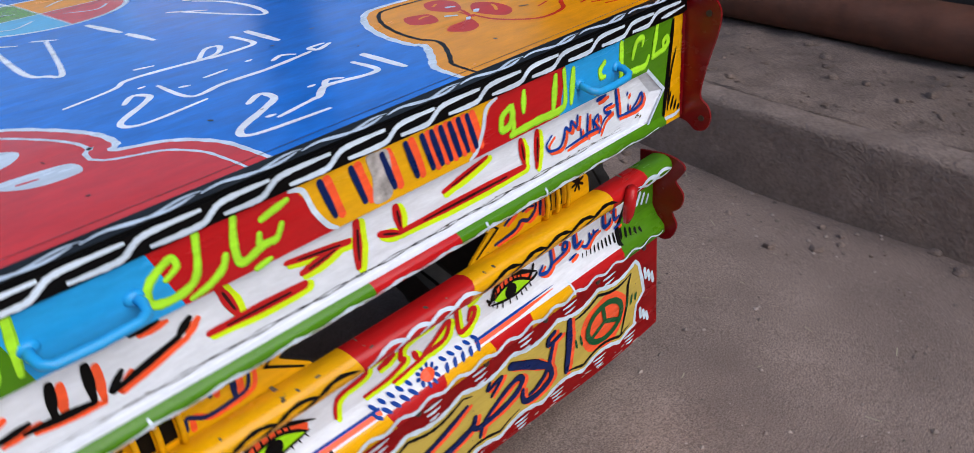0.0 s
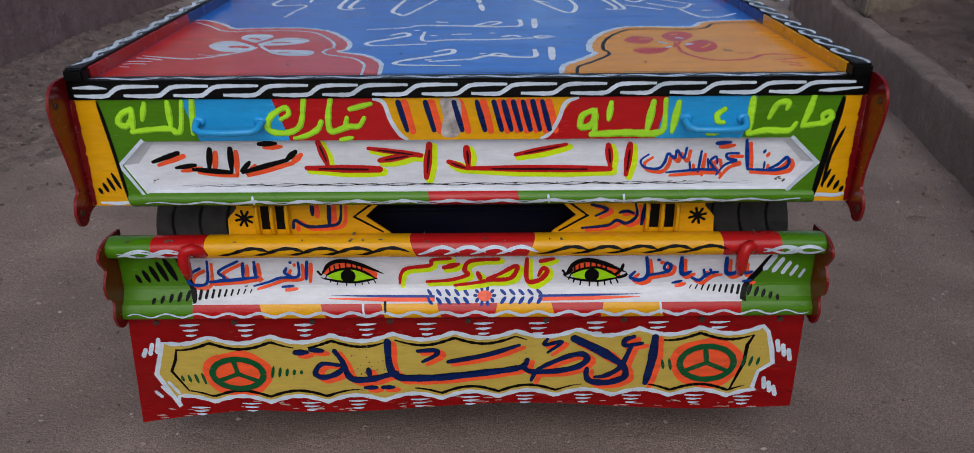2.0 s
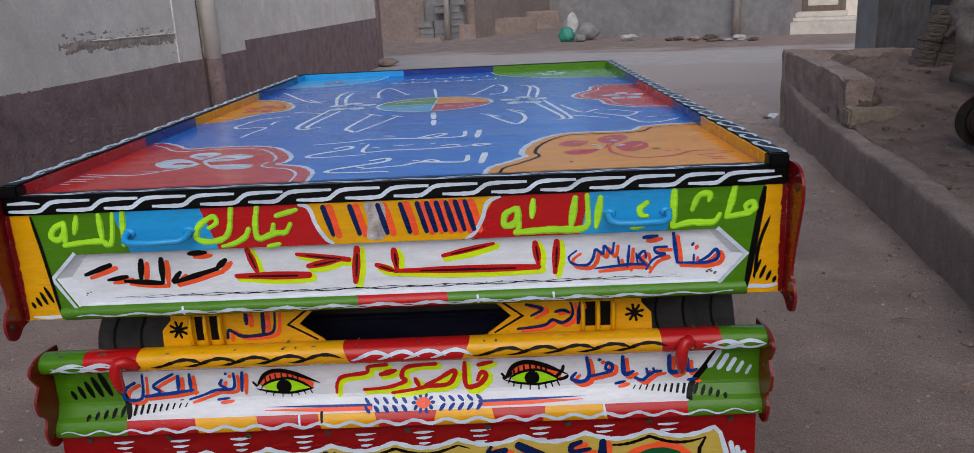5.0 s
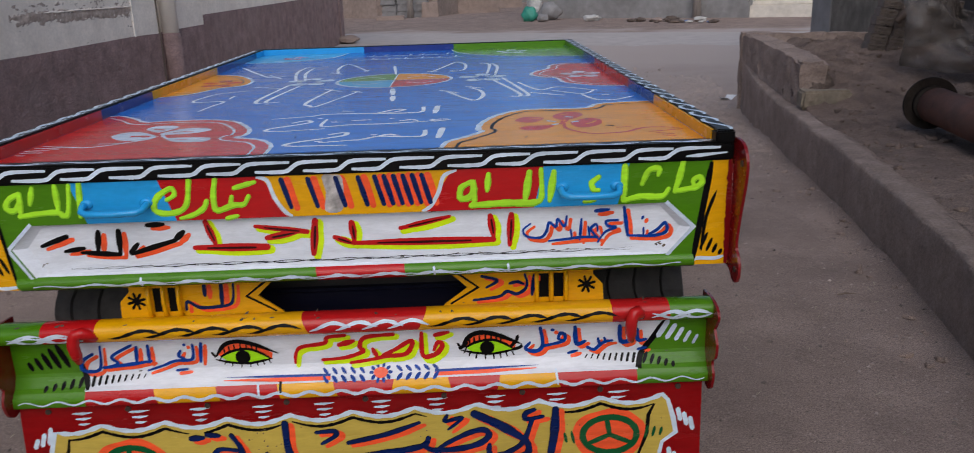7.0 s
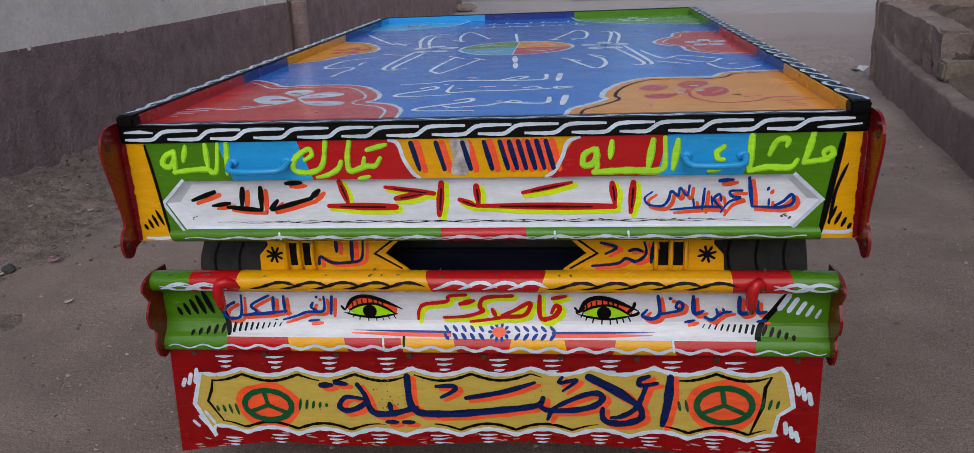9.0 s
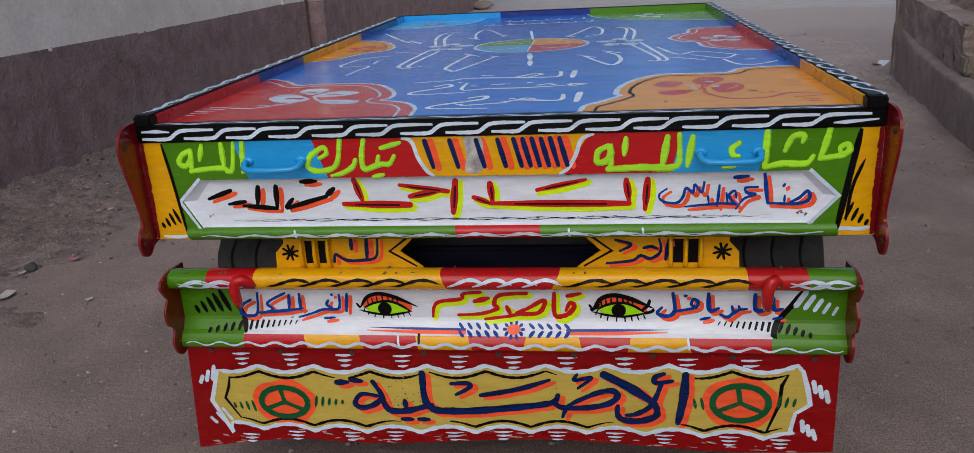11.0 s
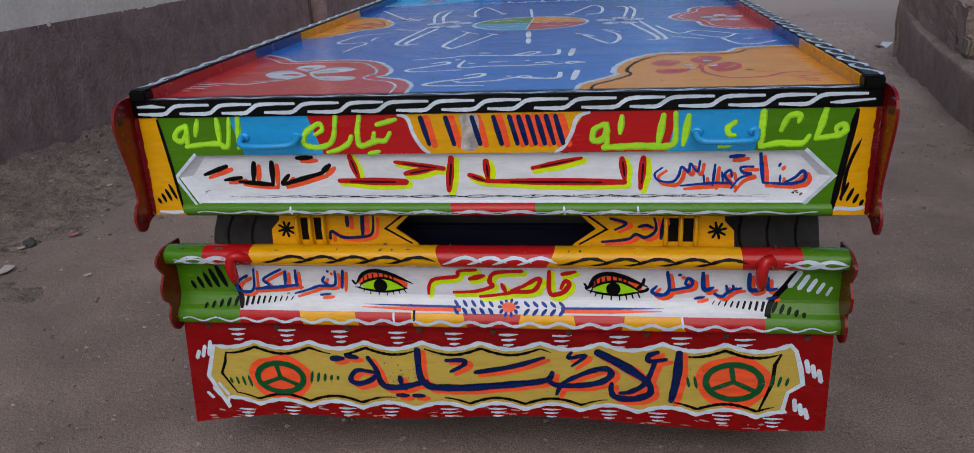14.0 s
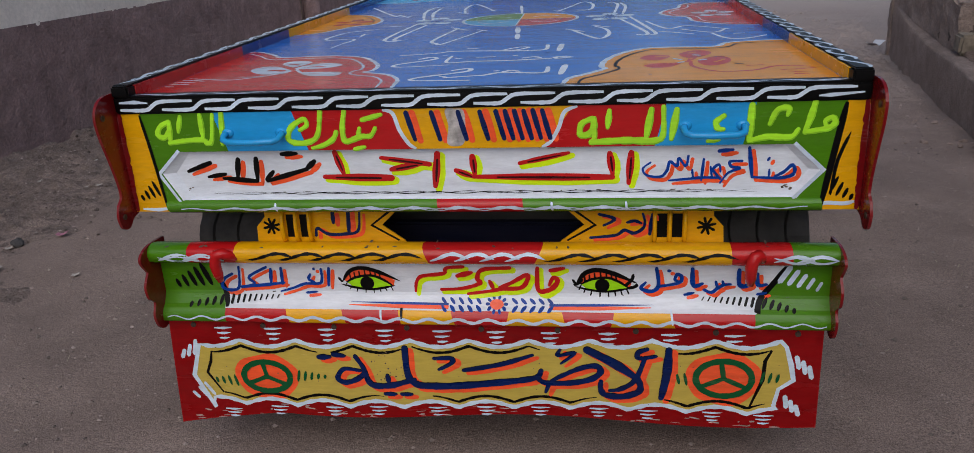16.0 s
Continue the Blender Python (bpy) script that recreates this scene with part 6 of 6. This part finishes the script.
pieces("white_stroke", bm, PALE, flap)
bm = bmesh.new()
for a, b in ((-0.575, -0.345), (-0.318, -0.165), (-0.150, 0.105), (0.362, 0.540)):
    brush(bm, [(x, gold_top(x) - 0.013) for x in (a + (b - a) * i / 50 for i in range(51))], 0.0062, on_flap, 0.0012, (0.5, 0.3), 0.15)
for a, b in ((-0.560, -0.215), (-0.115, 0.215), (0.345, 0.535)):
    brush(bm, [(x, gold_low(x) + 0.013) for x in (a + (b - a) * i / 50 for i in range(51))], 0.0062, on_flap, 0.0012, (0.5, 0.2), 0.15)
brush(bm, [(-0.573, gold_top(-0.573) - 0.013), (-0.578, 0.235), (-0.590, 0.208), (-0.562, gold_low(-0.56) + 0.012)], 0.0065, on_flap, 0.0012)
brush(bm, [(0.540, gold_top(0.54) - 0.013), (0.529, 0.262), (0.527, 0.222), (0.505, gold_low(0.505) + 0.012)], 0.0075, on_flap, 0.0012)
pieces("black_line", bm, BLACK, flap)
bold(flap, on_flap, (10, -267, 255, -251, 223, -266, 204, -293, 195, -308, 205, -293, 226, -260, 223), (12, -251, 223, -244, 199, -231, 189, -198, 190, -166, 199, -149, 204))
bold(flap, on_flap, (11, -343, 252, -320, 253), (10, -312, 259, -290, 256), (9, -204, 213, -202, 195), (8, -212, 170, -190, 170), (8, -178, 170, -157, 170))
bold(flap, on_flap, (14, -164, 275, -162, 217, -146, 194, -112, 190, -61, 191, 16, 199, 74, 207, 99, 215, 106, 229))
bold(flap, on_flap, (11, 99, 211, 115, 201, 164, 202, 204, 212, 222, 229, 213, 242, 185, 237, 146, 218, 127, 206), (7, 122, 201, 114, 179))
bold(flap, on_flap, (6, 144, 277, 139, 264, 173, 271, 145, 246), (8, -106, 253, -71, 254, -72, 243, -98, 228), (9, -48, 227, 27, 242, 90, 264))
bold(flap, on_flap, (17, 196, 278, 249, 248, 294, 215), (12, 294, 215, 299, 199, 294, 185, 264, 174, 231, 177, 222, 192, 223, 208), (9, 306, 261, 288, 212, 260, 191, 240, 187))
bold(flap, on_flap, (9, 310, 282, 293, 274, 296, 262, 327, 267))
bold(flap, on_flap, (15, 351, 281, 348, 227, 339, 174))
# round wheel emblems
for cx, cz, rx, ry in ((-0.460, 0.203, 0.050, 0.034), (0.455, 0.222, 0.052, 0.038)):
    bo, bg = bmesh.new(), bmesh.new()
    bo.faces.new([bo.verts.new(on_flap(cx + (rx + 0.019 + 0.003 * math.sin(3 * a)) * math.cos(a), cz - 0.002 + (ry + 0.020 + 0.003 * math.cos(5 * a)) * math.sin(a), 0.0009)) for a in (2 * math.pi * k / 36 for k in range(36))])
    part("emblem_ground", bo, ORANGE, flap, "orange round ground")
    brush(bg, [(cx + rx * math.cos(a), cz + ry * math.sin(a)) for a in (2 * math.pi * k / 48 for k in range(49))], 0.0125, on_flap, 0.0022, (1, 1), 0.06)
    for a in (97, 212, 328):
        brush(bg, [(cx, cz), (cx + rx * 0.96 * math.cos(radians(a)), cz + ry * 0.96 * math.sin(radians(a)))], 0.0095, on_flap, 0.0021, (1, 1), 0.1)
    part("emblem_ring", bg, EGREEN, flap, "dark green ring with three spokes")
    bg = bmesh.new()
    for s, count in ((-1, 4 if cx < 0 else 2), (1, 5 if cx < 0 else 3)):
        for k in range(count):
            blob(bg, cx + s * (rx + 0.019 + 0.014 * k), cz + s * 0.004 - (0.008 if s < 0 and cx < 0 else 0.0), 0.0032, 0.0145 - 0.0024 * k, on_flap, 0.0020, -12 * s)
    pieces("emblem_leaf", bg, EGREEN, flap)
for k in range(9):
    x = -0.60 + 0.148 * k
    part("rivet", tube([on_flap(x, 0.320, -0.003), on_flap(x, 0.320, 0.003)], 0.0055, 10), BOLT, flap, "dark rusty rivet")

# wear: scuffs on the flap, grime in the tray and on the plates
random.seed(17)
bm = bmesh.new()
for k in range(60):
    x = random.uniform(-0.64, 0.60)
    z = flap_low(x) + abs(random.gauss(0.0, 0.010)) + 0.002
    blob(bm, x, z, random.uniform(0.002, 0.012), random.uniform(0.0006, 0.002), on_flap, 0.0005, random.uniform(-12, 12), 7)
tagged(part("scuff", bm, SCUFF, flap, "pale scuffs along the lower edge"), kind="stuff")
bm = bmesh.new()
for k in range(26):
    blob(bm, random.gauss(-0.19, 0.05), random.uniform(0.16, 0.27), random.uniform(0.0008, 0.0022), random.uniform(0.0008, 0.002), on_flap, 0.0014, 0, 6)
for k in range(30):
    blob(bm, random.uniform(-0.6, 0.6), random.uniform(0.10, 0.32), random.uniform(0.0006, 0.0016), random.uniform(0.0006, 0.0016), on_flap, 0.0020, 0, 6)
tagged(part("grime", bm, GRIME_DARK, flap, "small dark specks of dirt"), kind="stuff")
bm = bmesh.new()
for s in (-1, 1):
    for k in range(7):
        q = abs(random.gauss(0, 0.010))
        blob(bm, s * (0.553 - q) - 0.004, 0.606 + q * random.uniform(0.0, 0.9), random.uniform(0.001, 0.005), random.uniform(0.0008, 0.0022), TR, 0.0007, random.uniform(-30, 30), 7)
for k in range(26):
    blob(bm, random.uniform(-0.53, 0.52), random.choice((0.6045, 0.685)) + random.uniform(0, 0.004), random.uniform(0.001, 0.006), random.uniform(0.0005, 0.0012), TR, 0.0007, random.uniform(-8, 8), 6)
tagged(part("grime", bm, GRIME_DARK, gate, "brown dirt gathered in the tray edges"), kind="stuff")
bm = bmesh.new()
for k in range(26):
    blob(bm, random.uniform(-0.62, 0.62), random.choice((0.4975, 0.4965, 0.4955, 0.457, 0.388)) + random.gauss(0, 0.001), random.uniform(0.001, 0.005), random.uniform(0.0005, 0.0013), on_bump, 0.0006, random.uniform(-10, 10), 6)
tagged(part("grime", bm, GRIME_DARK, bumper, "dirt and chips along the folds"), kind="stuff")

# wheels
WR, WY = 0.325, 0.44
for sgn in (-1, 1):
    wheel = part("wheel", tube([(sgn * 0.47, WY, WR), (sgn * 0.57, WY, WR)], 0.17, 24), STEEL, cart, "dark steel wheel rim")
    bm = bmesh.new()
    n, prof = 96, ((-0.090, -0.10), (-0.098, -0.060), (-0.097, -0.018), (-0.092, -0.003), (-0.056, 0.0), (-0.053, -0.009), (-0.050, 0.0), (-0.003, 0.0), (0.0, -0.009), (0.003, 0.0), (0.050, 0.0),
                   (0.053, -0.009), (0.056, 0.0), (0.092, -0.003), (0.097, -0.018), (0.098, -0.060), (0.090, -0.10))
    rings = []
    for k in range(n):
        a = 2 * math.pi * k / n
        zig = 0.006 * math.sin(2 * math.pi * k / 6)
        row = []
        for q, (o, r) in enumerate(prof):
            rr = WR + r - (0.007 if q in (3, 13) and k % 3 == 0 else 0)
            row.append(bm.verts.new((sgn * 0.527 + o + (zig if 4 <= q <= 12 else 0), WY + rr * math.cos(a), WR + rr * math.sin(a))))
        rings.append(row)
    for k in range(n):
        p, q = rings[k], rings[(k + 1) % n]
        for j in range(len(prof) - 1):
            bm.faces.new((p[j], p[j + 1], q[j + 1], q[j]))
    part("tyre", bm, RUBBER, wheel, "worn black tyre with zigzag tread")
part("axle", tube([(-0.47, WY, WR), (0.47, WY, WR)], 0.03, 12), STEEL, cart)
part("cross_beam", box(-0.40, 0.40, 0.20, 0.24, 0.42, 0.478, 0.006), BEAM, cart, "dark blue painted cross beam")
part("spring_box", box(-0.17, 0.17, 0.30, 0.9, 0.42, 0.52, 0.01), STEEL, cart)
# draw bar and front wheel carry the front end
part("front_fork", tube([(0, LEN - 0.1, 0.5), (0, LEN + 0.35, 0.45), (0, LEN + 0.45, 0.05)], 0.03, 10), STEEL, cart, "dark steel draw bar")

# ---- paintings on the deck ----
def lobe(name, ctrl, close, mat, lines, label):
    edge = spline(ctrl, 7)
    bm = bmesh.new()
    bm.faces.new([bm.verts.new(T(u, v, 0.0008)) for u, v in edge + list(close)])
    ob = part(name, bm, mat, deck, label)
    for d, w, m_, z in lines:
        b2 = bmesh.new()
        pts = []
        for i, (u, v) in enumerate(edge):
            a, b = edge[max(i - 1, 0)], edge[min(i + 1, len(edge) - 1)]
            dx, dy = b[0] - a[0], b[1] - a[1]
            ln = math.hypot(dx, dy) or 1
            pts.append((u + dy / ln * d, v - dx / ln * d))
        brush(b2, pts, w, T, z, (0.6, 0.6), 0.15)
        part("lobe_outline", b2, m_, deck)
    return ob


IN = HW - 0.035
lobe("red_lobe", [(-IN, 0.549), (-0.597, 0.552), (-0.545, 0.503), (-0.504, 0.451), (-0.461, 0.454), (-0.373, 0.454), (-0.306, 0.423), (-0.262, 0.357), (-0.236, 0.291), (-0.234, 0.239), (-0.245, 0.219), (-0.190, 0.185), (-0.158, 0.129), (-0.151, 0.073), (-0.150, 0.030)],
     [(-IN, 0.03)], DECKR, ((0.0, 0.010, PALE, 0.0012), (0.030, 0.006, PALE, 0.0013)), "red corner painting with white double outline")
lobe("yellow_lobe", [(0.155, 0.030), (0.157, 0.052), (0.166, 0.100), (0.197, 0.140), (0.230, 0.190), (0.224, 0.217), (0.233, 0.289), (0.265, 0.373), (0.315, 0.434), (0.370, 0.443), (0.462, 0.438), (0.497, 0.487), (0.554, 0.506), (IN, 0.509)],
     [(IN, 0.03)], DECKY, ((0.0, 0.012, PALE, 0.0012), (0.026, 0.007, BLACK, 0.0013)), "yellow corner painting with white and black outline")
lobe("yellow_lobe", [(-IN, 1.40), (-0.54, 1.36), (-0.49, 1.29), (-0.445, 1.18), (-0.445, 1.08), (-0.50, 1.03), (-0.52, 0.98), (-0.56, 0.90), (-IN, 0.865)],
     [], DECKY, ((0.0, 0.010, PALE, 0.0012), (0.026, 0.004, BLACK, 0.0013)), "yellow side painting with white outline")
lobe("red_lobe", [(IN, 0.79), (0.54, 0.82), (0.475, 0.90), (0.465, 1.0), (0.425, 1.04), (0.40, 1.115), (0.425, 1.2), (0.465, 1.26), (0.48, 1.35), (0.53, 1.40), (IN, 1.39)],
     [], DECKR, ((0.0, 0.010, PALE, 0.0012), (0.026, 0.005, PALE, 0.0013)), "red side painting with white double outline")
lobe("sky_lobe", [(-IN, 1.78), (-0.52, 1.76), (-0.43, 1.79), (-0.35, 1.85), (-0.30, 1.93), (-0.27, LEN - 0.04)], [(-IN, LEN - 0.04)], DECKS, ((0.0, 0.008, PALE, 0.0012),), "light blue corner painting")
lobe("green_lobe", [(0.15, LEN - 0.04), (0.18, 1.95), (0.25, 1.84), (0.34, 1.76), (0.46, 1.70), (IN, 1.65)], [(IN, LEN - 0.04)], DECKG, ((0.0, 0.008, PALE, 0.0012),), "green corner painting")


def flower(name, cx, cy, r, mat, heart, label):
    """Five petals, each laid down in a few curved strokes that leave the ground showing between them."""
    bm = bmesh.new()
    for k in range(5):
        a = 2 * math.pi * k / 5 + 0.3
        blob(bm, cx + r * 0.62 * math.cos(a), cy + r * 0.95 * math.sin(a), r * 0.44, r * 0.34, T, 0.0015, math.degrees(math.atan2(1.4 * math.sin(a), math.cos(a))))
    part(name, bm, mat, deck, label)
    b2 = bmesh.new()
    blob(b2, cx, cy, r * 0.13, r * 0.15, T, 0.0024)
    if heart is not mat:
        for k in range(5):
            for q in (-0.16, 0.18):
                a = 2 * math.pi * k / 5 + 0.3 + q
                f = 0.72 if q > 0 else 0.55
                brush(b2, [(cx + r * 0.25 * math.cos(a), cy + r * 0.38 * math.sin(a)), (cx + r * f * math.cos(a), cy + r * f * 1.45 * math.sin(a))], r * 0.055, T, 0.0030, (0.6, 0.1))
    pieces("flower_heart", b2, heart, deck)


def petals(mat, label, *shapes):
    """Petals brushed as filled loops; each loop is x, y, x, y in millimetres on the deck."""
    for q in shapes:
        bm = bmesh.new()
        bm.faces.new([bm.verts.new(T(u / 1000, v / 1000, 0.0016)) for u, v in spline(list(zip(q[::2], q[1::2])), 5, True)])
        part("petal", bm, mat, deck, label)


def strokes(name, mat, d, *lines):
    bm = bmesh.new()
    for w, *q in lines:
        brush(bm, spline([(u / 1000, v / 1000) for u, v in zip(q[::2], q[1::2])]) if len(q) > 4 else [(u / 1000, v / 1000) for u, v in zip(q[::2], q[1::2])], w / 1000, T, d, (0.7, 0.35), 0.1)
    pieces(name, bm, mat, deck)


petals(PALE, "white brushed petal", (-508, 280, -498, 317, -469, 321, -438, 294, -413, 261, -418, 225, -453, 222, -483, 240), (-465, 352, -459, 384, -425, 388, -402, 368, -408, 337, -423, 307, -446, 326),
       (-414, 283, -403, 320, -377, 348, -339, 343, -320, 317, -339, 289, -376, 278), (-384, 235, -364, 240, -331, 236, -295, 225, -296, 190, -336, 188, -366, 205))
strokes("stem_stroke", PALE, 0.0020, (7, -409, 260, -425, 226, -464, 189, -506, 167, -560, 180, -605, 196), (4, -503, 200, -473, 197, -447, 208), (6, -610, 178, -580, 170, -554, 159), (6, -614, 147, -602, 151, -568, 148), (6, -614, 128, -599, 132, -572, 129), (5, -613, 111, -593, 106), (7, -404, 297, -402, 267, -374, 220))
strokes("petal_shade", DECKR, 0.0026, (16, -466, 267, -445, 268, -425, 257), (9, -448, 348, -432, 342, -420, 330), (8, -392, 300, -372, 306, -352, 300), (6, -436, 300, -420, 285), (5, -360, 216, -335, 212))
petals(PETAL, "orange-red brushed petal", (301, 303, 321, 340, 346, 336, 362, 318, 340, 274, 314, 278), (304, 214, 325, 232, 361, 235, 378, 240, 354, 194, 320, 184),
       (383, 347, 409, 384, 438, 380, 446, 345, 420, 301, 397, 289, 384, 314), (408, 250, 427, 285, 455, 304, 472, 279, 467, 235, 444, 203, 417, 199))
strokes("stem_stroke", PETAL, 0.0020, (8, 396, 252, 392, 202, 407, 160, 438, 130, 495, 136, 535, 171, 572, 173, 601, 156), (4, 487, 183, 523, 192), (5, 538, 131, 578, 139, 607, 148), (5, 548, 117, 579, 101), (5, 553, 92, 578, 83), (6, 380, 239, 395, 259, 411, 295), (5, 396, 282, 388, 238))
strokes("petal_shade", DECKY, 0.0026, (6, 330, 312, 345, 316, 356, 312), (6, 436, 232, 452, 250, 462, 268), (5, 400, 352, 418, 362))
strokes("white_dab", PALE, 0.0030, (9, 364, 286, 381, 269), (8, 369, 234, 383, 246), (10, 406, 327, 422, 317), (10, 411, 257, 427, 270))
strokes("paint_chip", STEEL, 0.0024, (6, 472, 213, 487, 204))
flower("painted_flower", -0.257, 1.11, 0.070, PALE, DECKB, "white brushed flower")
flower("painted_flower", 0.255, 1.08, 0.070, PALE, DECKB, "white brushed flower")
flower("painted_flower", 0.545, 1.08, 0.06, PALE, DECKR, "white brushed flower")
flower("painted_flower", 0.39, 1.92, 0.06, PALE, DECKG, "white brushed flower")
flower("painted_flower", -0.46, 1.93, 0.05, LETRED, PALE, "red brushed flower")
flower("painted_flower", -0.53, 1.14, 0.06, PETAL, DECKY, "orange brushed flower")

white(deck, T, (9, -303, 1129, -346, 1371, -340, 1538, -279, 1554), (9, -279, 1151, -312, 1341, -315, 1508), (9, -306, 1044, -325, 723, -286, 671), (9, -272, 1005, -299, 716, -263, 696), (9, -162, 906, -189, 666, -172, 613, -151, 607, -88, 836), (8, -201, 1301, -224, 1473, -205, 1607, -113, 1357))
white(deck, T, (8, -582, 1611, -420, 1278, -367, 1292), (8, -426, 1330, -369, 1228), (8, -232, 1347, -190, 1297), (8, -124, 1361, -111, 1392), (7, -184, 926, -131, 860), (7, -103, 864, -73, 831))
white(deck, T, (9, 155, 787, 217, 618, 245, 683, 241, 785, 213, 855), (9, 96, 1278, 128, 1393, 172, 1557, 204, 1481, 199, 1310, 153, 1257), (9, 257, 1500, 286, 1447, 270, 1180), (9, 296, 1484, 309, 1359, 293, 1139), (9, 283, 1006, 334, 734, 335, 657, 313, 664), (9, 311, 1055, 357, 705, 345, 655))
white(deck, T, (7, 136, 817, 184, 756), (7, 205, 882, 249, 831), (7, 83, 1301, 118, 1270), (7, 156, 1291, 184, 1298), (8, -37, 1498, -12, 1233), (13, 5, 881, 15, 759), (12, 17, 737, 23, 650))
white(deck, T, (8, -399, 943, -468, 897, -490, 818, -495, 762, -476, 736, -426, 746, -408, 725, -420, 660, -427, 583), (7, -409, 786, -411, 833, -403, 843), (7, -402, 1025, -320, 975))
white(deck, T, (8, 350, 928, 392, 763, 447, 806, 535, 719), (8, 368, 713, 443, 648), (8, 424, 742, 490, 666, 528, 722), (8, 487, 646, 509, 558, 549, 547, 600, 592), (7, 536, 632, 558, 636))

bm = bmesh.new()
brush(bm, [(-IN, 0.052), (0.0, 0.050), (IN, 0.047)], 0.0016, T, 0.0020, (1, 1))
random.seed(11)
for k in range(46):
    blob(bm, random.uniform(-IN, IN), random.uniform(0.06, 2.0), random.uniform(0.001, 0.004), random.uniform(0.001, 0.006), T, 0.0022, random.uniform(0, 90), 7)
ob = part("scuff", bm, STEEL, deck, "dark sheet joint and paint flecks")
tagged(ob, kind="stuff")

# disc in four colours
CX, CY, RX, RY = -0.006, 1.085, 0.168, 0.165
for k, mat in enumerate((DECKY, DECKG, DECKS, DECKR)):
    bm = bmesh.new()
    arc = [(CX + RX * math.cos(a), CY + RY * math.sin(a)) for a in (math.pi / 2 * (k + i / 12) for i in range(13))]
    bm.faces.new([bm.verts.new(T(u, v, 0.0010)) for u, v in [(CX, CY)] + arc])
    part("disc_quarter", bm, mat, deck)
bm = bmesh.new()
brush(bm, [(CX + RX * math.cos(a), CY + RY * math.sin(a)) for a in (2 * math.pi * k / 48 for k in range(49))], 0.010, T, 0.0015, (1, 1))
brush(bm, [(CX, CY - RY), (CX, CY + RY)], 0.004, T, 0.0015)
brush(bm, [(CX - RX, CY), (CX + RX, CY)], 0.004, T, 0.0015)
for s in (-1, 1):
    for t in (-1, 1):
        brush(bm, spline([(CX + s * 0.03, CY + t * 0.05), (CX + s * 0.08, CY + t * 0.085), (CX + s * 0.12, CY + t * 0.05)]), 0.006, T, 0.0016, (0.3, 0.3))
part("disc_outline", bm, PALE, deck, "white outline of the disc")

white(deck, T, (13, 137, 539, 133, 439), (10, 104, 533, 104, 466, 77, 453, 25, 454, 1, 460, -71, 470, -115, 469, -142, 448, -219, 429), (8, 3, 463, 40, 508, 62, 502, 39, 469, 8, 461), (7, -78, 511, -53, 503))
white(deck, T, (9, 165, 343, 135, 331, 132, 350, 160, 352), (9, 120, 333, 95, 328, 33, 319, -38, 320, -94, 312, -97, 401), (8, 63, 348, 85, 359, 100, 344), (7, 40, 383, 47, 384), (7, -38, 372, -1, 375), (6, -82, 364, -70, 359))
white(deck, T, (9, -163, 368, -139, 392, -126, 370, -143, 348, -201, 299, -183, 270, -87, 282), (6, -118, 416, -110, 417))
white(deck, T, (13, 154, 244, 148, 143), (10, 121, 227, 120, 172, 100, 162, 59, 173, 31, 176, 4, 151, -9, 148, -70, 134), (8, 31, 176, 51, 196, 68, 183), (7, 20, 195, 28, 195))
white(deck, T, (10, -65, 213, -35, 232, -33, 201, -64, 177, -124, 138, -120, 110, -17, 101), (7, -78, 147, -69, 146))
# unreadable far writing as bars
bm = bmesh.new()
for y, x0, x1 in ((1.77, -0.24, 0.20), (1.90, -0.18, 0.16)):
    brush(bm, wave(x0, x1, y, 0.006, 0.08, 40), 0.012, T, 0.0014, (0.4, 0.4), 0.4)
    for k in range(7):
        x = x0 + (x1 - x0) * (k + 0.5) / 7
        brush(bm, [(x, y), (x + 0.004, y + 0.05 + 0.02 * math.sin(k * 2.3))], 0.008, T, 0.0014)
pieces("white_scrawl", bm, PALE, deck)
